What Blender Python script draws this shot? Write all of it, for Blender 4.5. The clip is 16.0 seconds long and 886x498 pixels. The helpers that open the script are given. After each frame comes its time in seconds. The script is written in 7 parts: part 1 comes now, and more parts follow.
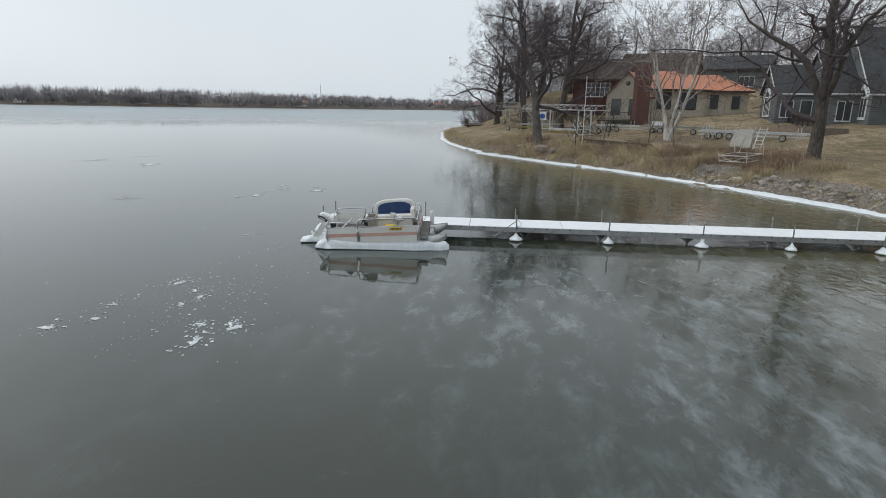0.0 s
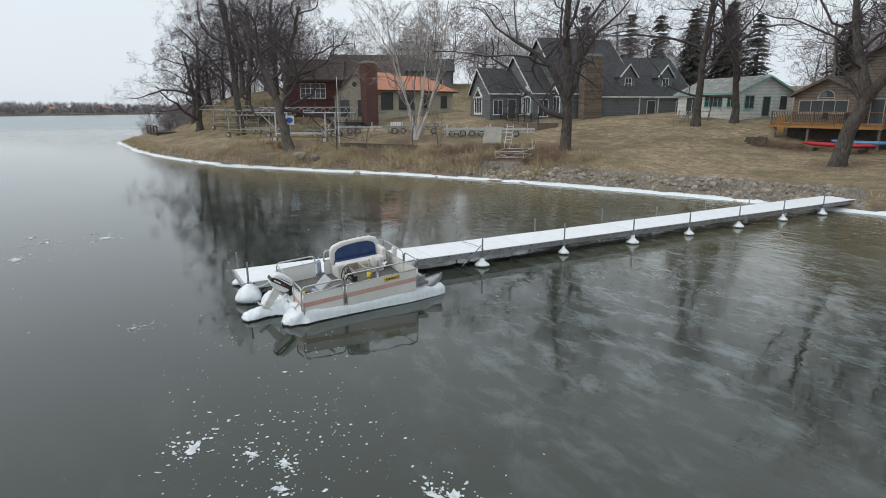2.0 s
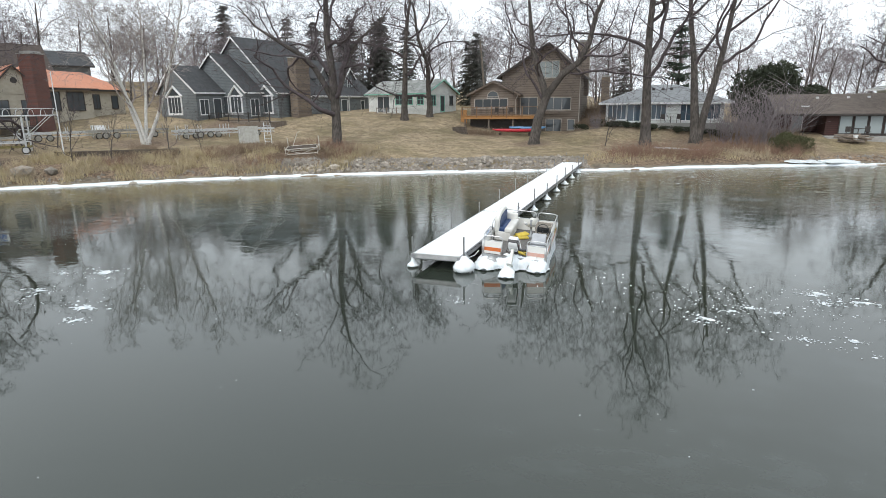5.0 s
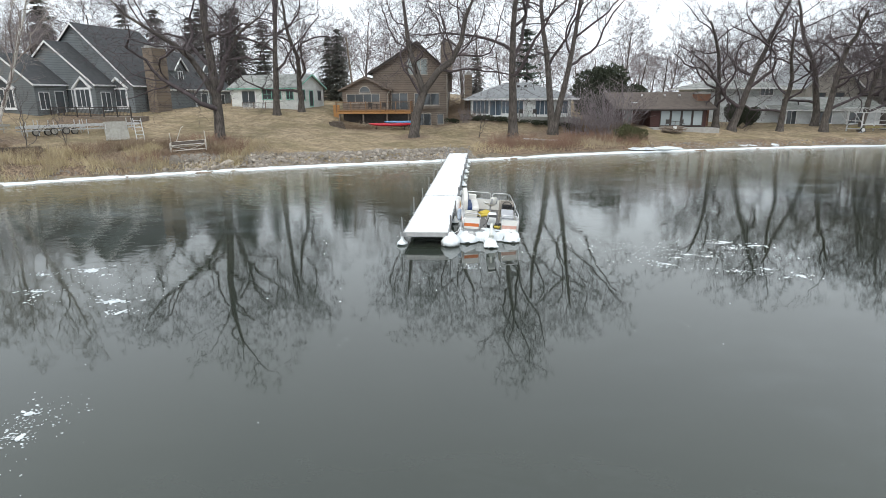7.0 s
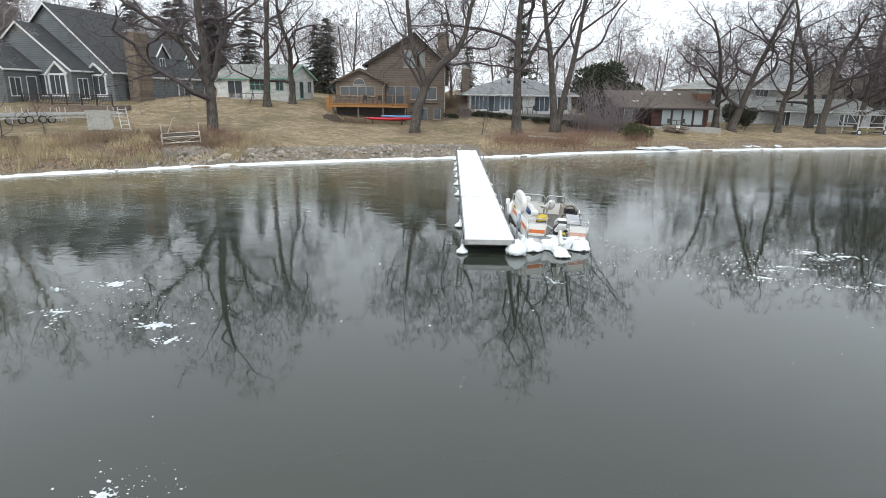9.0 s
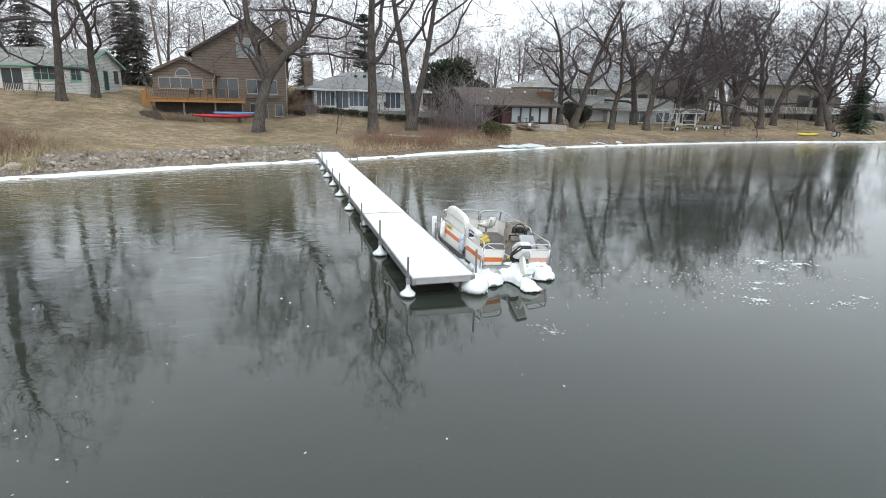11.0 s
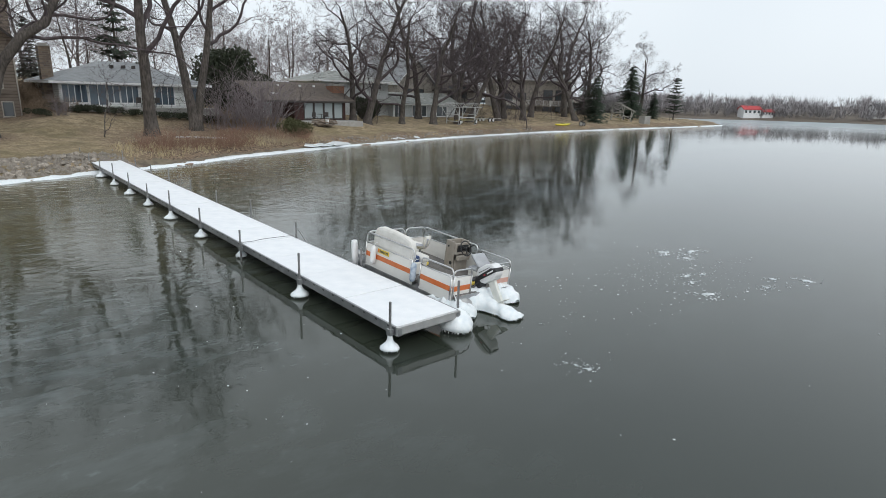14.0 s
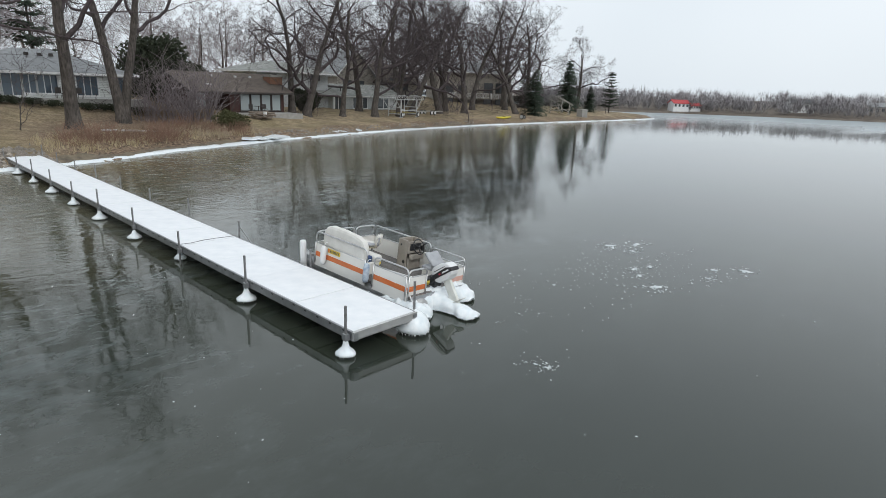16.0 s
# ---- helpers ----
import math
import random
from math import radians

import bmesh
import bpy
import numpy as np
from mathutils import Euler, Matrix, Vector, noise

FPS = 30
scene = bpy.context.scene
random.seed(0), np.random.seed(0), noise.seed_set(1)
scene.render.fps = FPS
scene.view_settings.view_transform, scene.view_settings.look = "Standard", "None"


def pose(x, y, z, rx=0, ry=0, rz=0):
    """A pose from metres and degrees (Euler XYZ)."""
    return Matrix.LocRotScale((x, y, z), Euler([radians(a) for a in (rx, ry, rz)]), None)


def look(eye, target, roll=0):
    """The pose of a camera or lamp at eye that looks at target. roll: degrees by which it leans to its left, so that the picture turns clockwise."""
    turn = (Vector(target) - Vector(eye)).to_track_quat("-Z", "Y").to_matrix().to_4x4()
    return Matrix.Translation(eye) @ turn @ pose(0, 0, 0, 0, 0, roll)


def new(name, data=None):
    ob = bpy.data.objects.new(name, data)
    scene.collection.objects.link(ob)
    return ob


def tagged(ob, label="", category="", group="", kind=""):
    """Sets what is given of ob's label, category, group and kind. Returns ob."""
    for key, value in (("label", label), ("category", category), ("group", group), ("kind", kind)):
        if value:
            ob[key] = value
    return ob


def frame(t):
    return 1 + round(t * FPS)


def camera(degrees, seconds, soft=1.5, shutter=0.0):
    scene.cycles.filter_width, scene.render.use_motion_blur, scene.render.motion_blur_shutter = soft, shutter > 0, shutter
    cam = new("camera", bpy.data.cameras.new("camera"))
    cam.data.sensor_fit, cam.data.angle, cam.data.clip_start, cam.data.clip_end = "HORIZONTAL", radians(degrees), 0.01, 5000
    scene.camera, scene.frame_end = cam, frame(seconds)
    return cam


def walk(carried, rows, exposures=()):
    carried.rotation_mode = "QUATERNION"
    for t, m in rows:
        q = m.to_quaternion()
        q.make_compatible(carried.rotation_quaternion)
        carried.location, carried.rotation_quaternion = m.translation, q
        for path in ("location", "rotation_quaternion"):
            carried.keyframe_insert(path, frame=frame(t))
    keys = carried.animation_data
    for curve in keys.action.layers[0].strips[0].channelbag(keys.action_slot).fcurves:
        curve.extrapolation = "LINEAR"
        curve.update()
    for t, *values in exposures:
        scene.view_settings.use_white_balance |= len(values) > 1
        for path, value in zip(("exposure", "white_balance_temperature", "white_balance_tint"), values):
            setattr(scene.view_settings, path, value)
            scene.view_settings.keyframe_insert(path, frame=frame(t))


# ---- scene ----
cam = camera(74.8, 16.0, soft=0.6)
PATH = [
    (0, (24.371, 7.060, 5.171), (21.803, 6.826, 4.523), 1.0),
    (0.5, (22.727, 4.952, 5.325), (20.150, 4.890, 4.667), 1.1),
    (1, (21.337, 2.623, 5.432), (18.777, 2.941, 4.785), 0.3),
    (1.5, (19.774, -0.015, 5.380), (17.315, 0.769, 4.733), 0.7),
    (2, (18.166, -2.488, 5.299), (15.892, -1.264, 4.664), -0.1),
    (2.5, (16.617, -5.033, 5.267), (14.581, -3.441, 4.638), -0.2),
    (3, (14.911, -7.691, 5.337), (13.042, -5.908, 4.704), -0.4),
    (3.5, (13.041, -10.234, 5.344), (11.250, -8.374, 4.704), -0.2),
    (4, (11.173, -12.648, 5.353), (9.525, -10.661, 4.710), -0.1),
    (4.5, (9.224, -15.040, 5.297), (7.894, -12.827, 4.655), -0.3),
    (5, (7.436, -17.235, 5.255), (6.540, -14.816, 4.608), -0.7),
    (5.2, (6.832, -17.883, 5.272), (6.114, -15.407, 4.618), -1.3),
    (7.5, (2.023, -20.897, 5.182), (1.878, -18.327, 4.511), -0.2),
    (8, (1.225, -20.602, 5.087), (1.111, -18.031, 4.416), -0.1),
    (8.2, (0.865, -20.332, 5.093), (0.765, -17.761, 4.418), -0.0),
    (10.3, (-2.335, -15.251, 5.049), (-1.966, -12.711, 4.352), 1.5),
    (10.5, (-2.582, -14.800, 5.037), (-2.095, -12.279, 4.344), 1.3),
    (11, (-3.260, -13.529, 4.942), (-2.522, -11.068, 4.253), 1.6),
    (11.5, (-3.884, -12.396, 4.922), (-3.064, -9.960, 4.233), 1.8),
    (12, (-4.522, -11.189, 4.962), (-3.628, -8.782, 4.269), 2.0),
    (12.5, (-5.118, -9.940, 5.010), (-4.075, -7.593, 4.320), 1.8),
    (13, (-5.679, -9.124, 5.021), (-4.400, -6.895, 4.338), 2.1),
    (13.5, (-6.058, -8.806, 4.968), (-4.514, -6.744, 4.301), 1.8),
    (14, (-6.303, -8.785, 4.970), (-4.638, -6.828, 4.283), 1.7),
    (14.5, (-6.343, -8.785, 4.913), (-4.624, -6.881, 4.205), 1.6),
    (15, (-6.320, -8.781, 4.920), (-4.571, -6.907, 4.213), 1.8),
    (15.5, (-6.230, -8.670, 4.984), (-4.450, -6.826, 4.271), 1.8),
    (16, (-6.298, -8.360, 5.041), (-4.445, -6.590, 4.329), 2.2),
]
EXPOSURES = [(0, 0.08), (1.5, 0.1), (2.5, 0.43), (3.5, 0.72), (5, 0.8), (8.2, 0.82), (10.5, 0.78), (12.5, 0.67), (13.5, 0.42), (14.5, 0.27), (16, 0.27)]
walk(cam, [(t, look(eye, target, roll)) for t, eye, target, roll in PATH], EXPOSURES)

# ---- light: an overcast winter day ----
world = bpy.data.worlds.new("overcast_sky")
scene.world = world
world.use_nodes = True
wn, wl = world.node_tree.nodes, world.node_tree.links
bg = wn["Background"]
sky = wn.new("ShaderNodeTexSky")
sky.sky_type, sky.sun_disc = "NISHITA", False
sky.sun_elevation, sky.sun_rotation = radians(38), radians(200)
sky.air_density, sky.dust_density, sky.ozone_density = 1.0, 4.0, 1.0
sky_lift = wn.new("ShaderNodeHueSaturation")
sky_lift.inputs["Saturation"].default_value = 0.3
sky_lift.inputs["Value"].default_value = 0.11
cloud = wn.new("ShaderNodeTexNoise")
cloud.inputs["Scale"].default_value, cloud.inputs["Detail"].default_value = 1.6, 3.0
cloud_ramp = wn.new("ShaderNodeValToRGB")
cloud_ramp.color_ramp.elements[0].position, cloud_ramp.color_ramp.elements[1].position = 0.3, 0.75
cloud_ramp.color_ramp.elements[0].color = (0.69, 0.76, 0.82, 1)
cloud_ramp.color_ramp.elements[1].color = (0.79, 0.85, 0.90, 1)
veil = wn.new("ShaderNodeMix")
veil.data_type = "RGBA"
veil.inputs["Factor"].default_value = 0.85
wl.new(sky.outputs["Color"], sky_lift.inputs["Color"])
wl.new(cloud.outputs["Fac"], cloud_ramp.inputs["Fac"])
wl.new(sky_lift.outputs["Color"], veil.inputs["A"])
wl.new(cloud_ramp.outputs["Color"], veil.inputs["B"])
wl.new(veil.outputs["Result"], bg.inputs["Color"])
bg.inputs["Strength"].default_value = 1.0

sun = new("sun", bpy.data.lights.new("sun", "SUN"))
sun.data.energy, sun.data.angle, sun.data.color = 0.6, radians(25), (1.0, 0.985, 0.96)
sun.matrix_world = look((0, -40, 60), (6, 10, 0))


# ---- materials ----
def material(name, colour, colour2=None, scale=6.0, rough=0.8, metal=0.0, bump=0.0, bump_scale=None, stretch=(1, 1, 1), stain=0.0, each=0.0, ior=1.5, stain_colour=None):
    """Two colours mixed by fine noise, a broad stain, a random shade for each piece, and a bump."""
    m = bpy.data.materials.new(name)
    m.use_nodes = True
    n, l = m.node_tree.nodes, m.node_tree.links
    p = n["Principled BSDF"]
    p.inputs["Roughness"].default_value, p.inputs["Metallic"].default_value, p.inputs["IOR"].default_value = rough, metal, ior
    co = n.new("ShaderNodeTexCoord")
    mp = n.new("ShaderNodeMapping")
    mp.inputs["Scale"].default_value = stretch
    l.new(co.outputs["Object"], mp.inputs["Vector"])
    fine = n.new("ShaderNodeTexNoise")
    fine.inputs["Scale"].default_value, fine.inputs["Detail"].default_value = scale, 6.0
    l.new(mp.outputs["Vector"], fine.inputs["Vector"])
    ramp = n.new("ShaderNodeValToRGB")
    ramp.color_ramp.elements[0].position, ramp.color_ramp.elements[1].position = 0.32, 0.68
    ramp.color_ramp.elements[0].color = (*colour, 1)
    ramp.color_ramp.elements[1].color = (*(colour2 or [min(1, c * 1.25) for c in colour]), 1)
    l.new(fine.outputs["Fac"], ramp.inputs["Fac"])
    out = ramp.outputs["Color"]
    if stain:
        broad = n.new("ShaderNodeTexNoise")
        broad.inputs["Scale"].default_value, broad.inputs["Detail"].default_value = scale * 0.13, 4.0
        l.new(co.outputs["Object"], broad.inputs["Vector"])
        r2 = n.new("ShaderNodeValToRGB")
        r2.color_ramp.elements[0].position, r2.color_ramp.elements[1].position = 0.42, 0.66
        r2.color_ramp.elements[0].color, r2.color_ramp.elements[1].color = (0, 0, 0, 1), (stain, stain, stain, 1)
        l.new(broad.outputs["Fac"], r2.inputs["Fac"])
        mix = n.new("ShaderNodeMix")
        mix.data_type = "RGBA"
        l.new(r2.outputs["Color"], mix.inputs["Factor"])
        l.new(out, mix.inputs["A"])
        mix.inputs["B"].default_value = (*(stain_colour or [c * 0.55 for c in colour]), 1)
        out = mix.outputs["Result"]
    if each:
        info = n.new("ShaderNodeObjectInfo")
        hsv = n.new("ShaderNodeHueSaturation")
        rng = n.new("ShaderNodeMapRange")
        rng.inputs["To Min"].default_value, rng.inputs["To Max"].default_value = 1 - each, 1 + each
        l.new(info.outputs["Random"], rng.inputs["Value"])
        l.new(rng.outputs["Result"], hsv.inputs["Value"])
        l.new(out, hsv.inputs["Color"])
        out = hsv.outputs["Color"]
    l.new(out, p.inputs["Base Color"])
    if bump:
        bn = n.new("ShaderNodeBump")
        bn.inputs["Strength"].default_value, bn.inputs["Distance"].default_value = bump, 0.03
        bf = n.new("ShaderNodeTexNoise")
        bf.inputs["Scale"].default_value, bf.inputs["Detail"].default_value = bump_scale or scale * 2, 5.0
        l.new(mp.outputs["Vector"], bf.inputs["Vector"])
        l.new(bf.outputs["Fac"], bn.inputs["Height"])
        l.new(bn.outputs["Normal"], p.inputs["Normal"])
    return m


M = {}
M["bark"] = material("oak_bark", (0.052, 0.045, 0.040), (0.150, 0.130, 0.114), 9, 0.95, bump=0.9, bump_scale=14, stretch=(1, 1, 0.25), stain=0.5)
M["twig"] = material("bare_twigs", (0.060, 0.048, 0.050), (0.113, 0.092, 0.096), 3, 0.95)
# far twigs paler and greyer than near ones: distance haze put into the colour
M["far_twig"] = material("hazed_distant_twigs", (0.22, 0.205, 0.21), (0.33, 0.31, 0.315), 0.15, 1.0)
M["birch"] = material("birch_bark", (0.70, 0.69, 0.66), (0.50, 0.47, 0.43), 5, 0.8, bump=0.3, stretch=(1, 1, 2.5), stain=0.6)
M["needle"] = material("spruce_needles", (0.026, 0.040, 0.028), (0.062, 0.085, 0.056), 4, 0.9)
M["snow"] = material("frosted_dock_snow", (0.78, 0.80, 0.82), (0.86, 0.87, 0.88), 3, 0.85, bump=0.12, bump_scale=30, stain=0.35, stain_colour=(0.66, 0.69, 0.72))
M["alu"] = material("weathered_aluminium", (0.36, 0.37, 0.38), (0.5, 0.51, 0.52), 5, 0.45, 0.85, stain=0.4)
M["pipe"] = material("galvanised_pipe", (0.20, 0.20, 0.20), (0.32, 0.32, 0.32), 8, 0.55, 0.6)
M["ice_white"] = material("white_spray_ice", (0.74, 0.80, 0.83), (0.88, 0.91, 0.92), 7, 0.26, bump=0.35, bump_scale=10)
M["rock"] = material("shore_rock", (0.23, 0.20, 0.165), (0.47, 0.42, 0.36), 5, 0.9, bump=0.6, stain=0.5, each=0.35)


# ---- mesh building ----
class Shape:
    """Points and faces gathered for one mesh."""

    def __init__(self):
        self.v, self.f = [], []

    def add(self, verts, faces):
        k = len(self.v)
        self.v += [tuple(p) for p in verts]
        self.f += [tuple(k + i for i in f) for f in faces]
        return self

    def box(self, x0, y0, z0, x1, y1, z1, m=None):
        c = [Vector((x, y, z)) for z in (z0, z1) for x, y in ((x0, y0), (x1, y0), (x1, y1), (x0, y1))]
        if m is not None:
            c = [m @ p for p in c]
        return self.add(c, [(3, 2, 1, 0), (4, 5, 6, 7), (0, 1, 5, 4), (1, 2, 6, 5), (2, 3, 7, 6), (3, 0, 4, 7)])

    def tube(self, path, radii, sides=6, close=True):
        path = [Vector(p) for p in path]
        if not hasattr(radii, "__len__"):
            radii = [radii] * len(path)
        k, n = len(self.v), len(path)
        a = None
        for i, p in enumerate(path):
            d = path[min(i + 1, n - 1)] - path[max(i - 1, 0)]
            d = d.normalized() if d.length > 1e-9 else Vector((0, 0, 1))
            if a is None:
                a = d.orthogonal().normalized()
            else:
                a = a - d * a.dot(d)
                a = a.normalized() if a.length > 1e-6 else d.orthogonal().normalized()
            b = d.cross(a)
            for s in range(sides):
                w = 2 * math.pi * s / sides
                self.v.append(tuple(p + (a * math.cos(w) + b * math.sin(w)) * radii[i]))
        for i in range(n - 1):
            for s in range(sides):
                t = (s + 1) % sides
                self.f.append((k + i * sides + s, k + i * sides + t, k + (i + 1) * sides + t, k + (i + 1) * sides + s))
        if close:
            self.f.append(tuple(k + s for s in reversed(range(sides))))
            self.f.append(tuple(k + (n - 1) * sides + s for s in range(sides)))
        return self

    def prism(self, outline, y0, y1, m=None):
        """An outline in x and z, drawn from y0 to y1."""
        n = len(outline)
        c = [Vector((x, y, z)) for y in (y0, y1) for x, z in outline]
        if m is not None:
            c = [m @ p for p in c]
        return self.add(c, [tuple(range(n)), tuple(reversed(range(n, 2 * n)))] + [(i, n + i, n + (i + 1) % n, (i + 1) % n) for i in range(n)])

    def plate(self, outline, z0, z1):
        """An outline in x and y, drawn from z0 to z1."""
        n = len(outline)
        c = [(x, y, z) for z in (z0, z1) for x, y in outline]
        return self.add(c, [tuple(reversed(range(n))), tuple(range(n, 2 * n))] + [(i, (i + 1) % n, n + (i + 1) % n, n + i) for i in range(n)])

    def lathe(self, profile, sides=12, at=(0, 0, 0), wobble=0.0):
        """Rings of (radius, height), turned about z."""
        k = len(self.v)
        for r, z in profile:
            for s in range(sides):
                w = 2 * math.pi * s / sides
                q = r * (1 + wobble * math.sin(3 * w + 5 * z + at[0]) + wobble * random.uniform(-0.5, 0.5))
                self.v.append((at[0] + q * math.cos(w), at[1] + q * math.sin(w), at[2] + z))
        for i in range(len(profile) - 1):
            for s in range(sides):
                t = (s + 1) % sides
                self.f.append((k + i * sides + s, k + i * sides + t, k + (i + 1) * sides + t, k + (i + 1) * sides + s))
        self.f.append(tuple(k + s for s in reversed(range(sides))))
        self.f.append(tuple(k + (len(profile) - 1) * sides + s for s in range(sides)))
        return self

    def mesh(self, name, mat, smooth=False, bevel=0.0):
        me = bpy.data.meshes.new(name)
        me.from_pydata(self.v, [], self.f)
        if bevel:
            b = bmesh.new()
            b.from_mesh(me)
            bmesh.ops.recalc_face_normals(b, faces=b.faces)
            bmesh.ops.bevel(b, geom=[e for e in b.edges if len(e.link_faces) == 2 and e.calc_face_angle(0) > 0.5], offset=bevel, segments=2, affect="EDGES", profile=0.5)
            b.to_mesh(me)
            b.free()
        me.materials.append(mat)
        if smooth:
            me.polygons.foreach_set("use_smooth", [True] * len(me.polygons))
        me.update()
        return me


def part(name, shape, mat, parent, label="", smooth=False, bevel=0.0):
    """One mesh object under a thing or a part."""
    ob = new(name, shape.mesh(name, mat, smooth, bevel) if isinstance(shape, Shape) else shape)
    ob.parent = parent
    return tagged(ob, label)


def thing(name, label, category, group="", m=None, kind=""):
    """An Empty at the thing's base that carries its parts."""
    ob = new(name)
    ob.empty_display_size = 0.3
    if m is not None:
        ob.matrix_world = m
    return tagged(ob, label, category, group, kind)


def solid(name, shape, mat, label, category, group="", kind="", smooth=False, bevel=0.0, m=None):
    """A thing that is one mesh."""
    ob = new(name, shape.mesh(name, mat, smooth, bevel))
    if m is not None:
        ob.matrix_world = m
    return tagged(ob, label, category, group, kind)


# ---- the shore and the ground ----
SHORE = [(-87.8, -3.5), (-70.5, -2.1), (-55.2, 0.4), (-46.6, 2.9), (-39.9, 5.6), (-34.6, 9.3), (-30.6, 12.2),
         (-25.9, 16.5), (-21.5, 19.2), (-16.5, 22.3), (-9.0, 26.1), (-1.1, 29.4), (4.9, 31.5), (10.6, 34.8), (16.0, 37.1), (22.6, 39.6),
         (30.6, 42.0), (42.6, 45.1), (59.9, 48.1), (83.8, 49.7), (111.7, 51.1), (126.4, 52.4)]
LAND = SHORE + [(131.7, 57.2), (129.0, 69.2), (122.4, 95.8), (133.0, 186.2), (199.5, 691.6), (199.5, 1197.0),
        (-252.7, 1197.0), (-212.8, 399.0), (-149.0, 159.6), (-114.4, 53.2), (-102.4, 16.0), (-95.8, 1.3)]


def land_distance(x, y):
    """Metres inland from the water's edge, minus outside; x and y are arrays."""
    x, y = np.asarray(x, float), np.asarray(y, float)
    best, inside = np.full(x.shape, 1e9), np.zeros(x.shape, bool)
    for (ax, ay), (bx, by) in zip(LAND, LAND[1:] + LAND[:1]):
        dx, dy = bx - ax, by - ay
        k = np.clip(((x - ax) * dx + (y - ay) * dy) / (dx * dx + dy * dy), 0, 1)
        best = np.minimum(best, np.hypot(x - ax - k * dx, y - ay - k * dy))
        cross = (ay > y) != (by > y)
        with np.errstate(divide="ignore", invalid="ignore"):
            inside ^= cross & (x < ax + (y - ay) / np.where(dy == 0, 1e-9, dy) * dx)
    return np.where(inside, best, -best)


def smooth01(a, b, x):
    k = np.clip((x - a) / (b - a), 0, 1)
    return k * k * (3 - 2 * k)


def ripple(x, y):
    return 0.5 * np.sin(0.9 * x + 1.7 * y) + 0.5 * np.sin(2.3 * x - 0.7 * y + 1.0) + 0.4 * np.sin(0.31 * x + 0.23 * y + 2.0)


def ground_height(x, y):
    x, y = np.asarray(x, float), np.asarray(y, float)
    d = land_distance(x, y)
    d = d + 0.25 * ripple(x * 0.7, y * 0.7) * smooth01(-1.0, 0.5, d)
    z = np.where(d > 0, 0.5 * smooth01(0, 2.2, d) + 0.07 * np.clip(d, 0, 45) + 0.02 * np.clip(d - 45, 0, 400), 0.5 * np.clip(d, -4, 0))
    z = z + 0.6 * smooth01(-8, -18, x) * smooth01(1.0, 6, d)
    z = z + 4.6 * smooth01(-58, -76, x) * smooth01(6, 17, d)
    z = z + 1.0 * smooth01(-11, -18, x) * smooth01(12, 28, d)
    z = z + 0.95 * smooth01(-3, 1, x) * smooth01(17, 14, x) * smooth01(10, 17, d)
    z = z + 0.5 * smooth01(16, 20, x) * smooth01(34, 30, x) * smooth01(4, 9, d)
    return z + 0.025 * ripple(x * 1.5, y * 1.3) * (d > 0.3)


def ground_z(x, y):
    return float(ground_height(np.array([x]), np.array([y]))[0])


def ground_material():
    """Straw-coloured turf with greener and paler drifts, and brown leaf litter where it lies."""
    m = material("dormant_lawn", (0.245, 0.186, 0.122), (0.44, 0.355, 0.245), 2.2, 1.0, bump=1.0, bump_scale=30, stain=0.85, stain_colour=(0.212, 0.174, 0.100))
    n, l = m.node_tree.nodes, m.node_tree.links
    p = n["Principled BSDF"]
    turf = p.inputs["Base Color"].links[0].from_socket
    co = n.new("ShaderNodeTexCoord")

    def speck(scale, detail, lo, hi, a, b):
        t = n.new("ShaderNodeTexNoise")
        t.inputs["Scale"].default_value, t.inputs["Detail"].default_value = scale, detail
        l.new(co.outputs["Object"], t.inputs["Vector"])
        r = n.new("ShaderNodeValToRGB")
        r.color_ramp.elements[0].position, r.color_ramp.elements[1].position = lo, hi
        r.color_ramp.elements[0].color, r.color_ramp.elements[1].color = (*a, 1), (*b, 1)
        l.new(t.outputs["Fac"], r.inputs["Fac"])
        return r.outputs["Color"]

    def blend(fac, a, b, kind="MIX"):
        x = n.new("ShaderNodeMix")
        x.data_type, x.blend_type = "RGBA", kind
        if isinstance(fac, float):
            x.inputs["Factor"].default_value = fac
        else:
            l.new(fac, x.inputs["Factor"])
        l.new(a, x.inputs["A"])
        l.new(b, x.inputs["B"])
        return x.outputs["Result"]

    turf = blend(0.55, turf, speck(0.9, 8.0, 0.38, 0.66, (0.62, 0.60, 0.52), (1.25, 1.2, 1.1)), "MULTIPLY")
    turf = blend(0.5, turf, speck(7.0, 6.0, 0.40, 0.62, (0.55, 0.52, 0.46), (1.2, 1.2, 1.2)), "MULTIPLY")
    leaves = speck(5.5, 9.0, 0.36, 0.66, (0.085, 0.058, 0.040), (0.30, 0.215, 0.145))
    zone = n.new("ShaderNodeAttribute")
    zone.attribute_name = "leaf_litter"
    l.new(blend(zone.outputs["Fac"], turf, leaves), p.inputs["Base Color"])
    return m


M["lawn"] = ground_material()
xs = np.concatenate([[-420, -300, -220, -170, -140, -120, -110], np.arange(-104, 136, 0.7), [142, 155, 180, 220, 300]])
ys = np.concatenate([[-10], np.arange(-7, 72, 0.6), [75, 80, 88, 100, 120, 150, 190, 240, 320, 450, 700, 1190]])
gx, gy = np.meshgrid(xs, ys)
gz = ground_height(gx.ravel(), gy.ravel())
nx, ny = len(xs), len(ys)
low = gz < -1.2
quads = []
for j in range(ny - 1):
    for i in range(nx - 1):
        q = (j * nx + i, j * nx + i + 1, (j + 1) * nx + i + 1, (j + 1) * nx + i)
        if not (low[q[0]] and low[q[1]] and low[q[2]] and low[q[3]]):
            quads.append(q)
sheet = Shape()
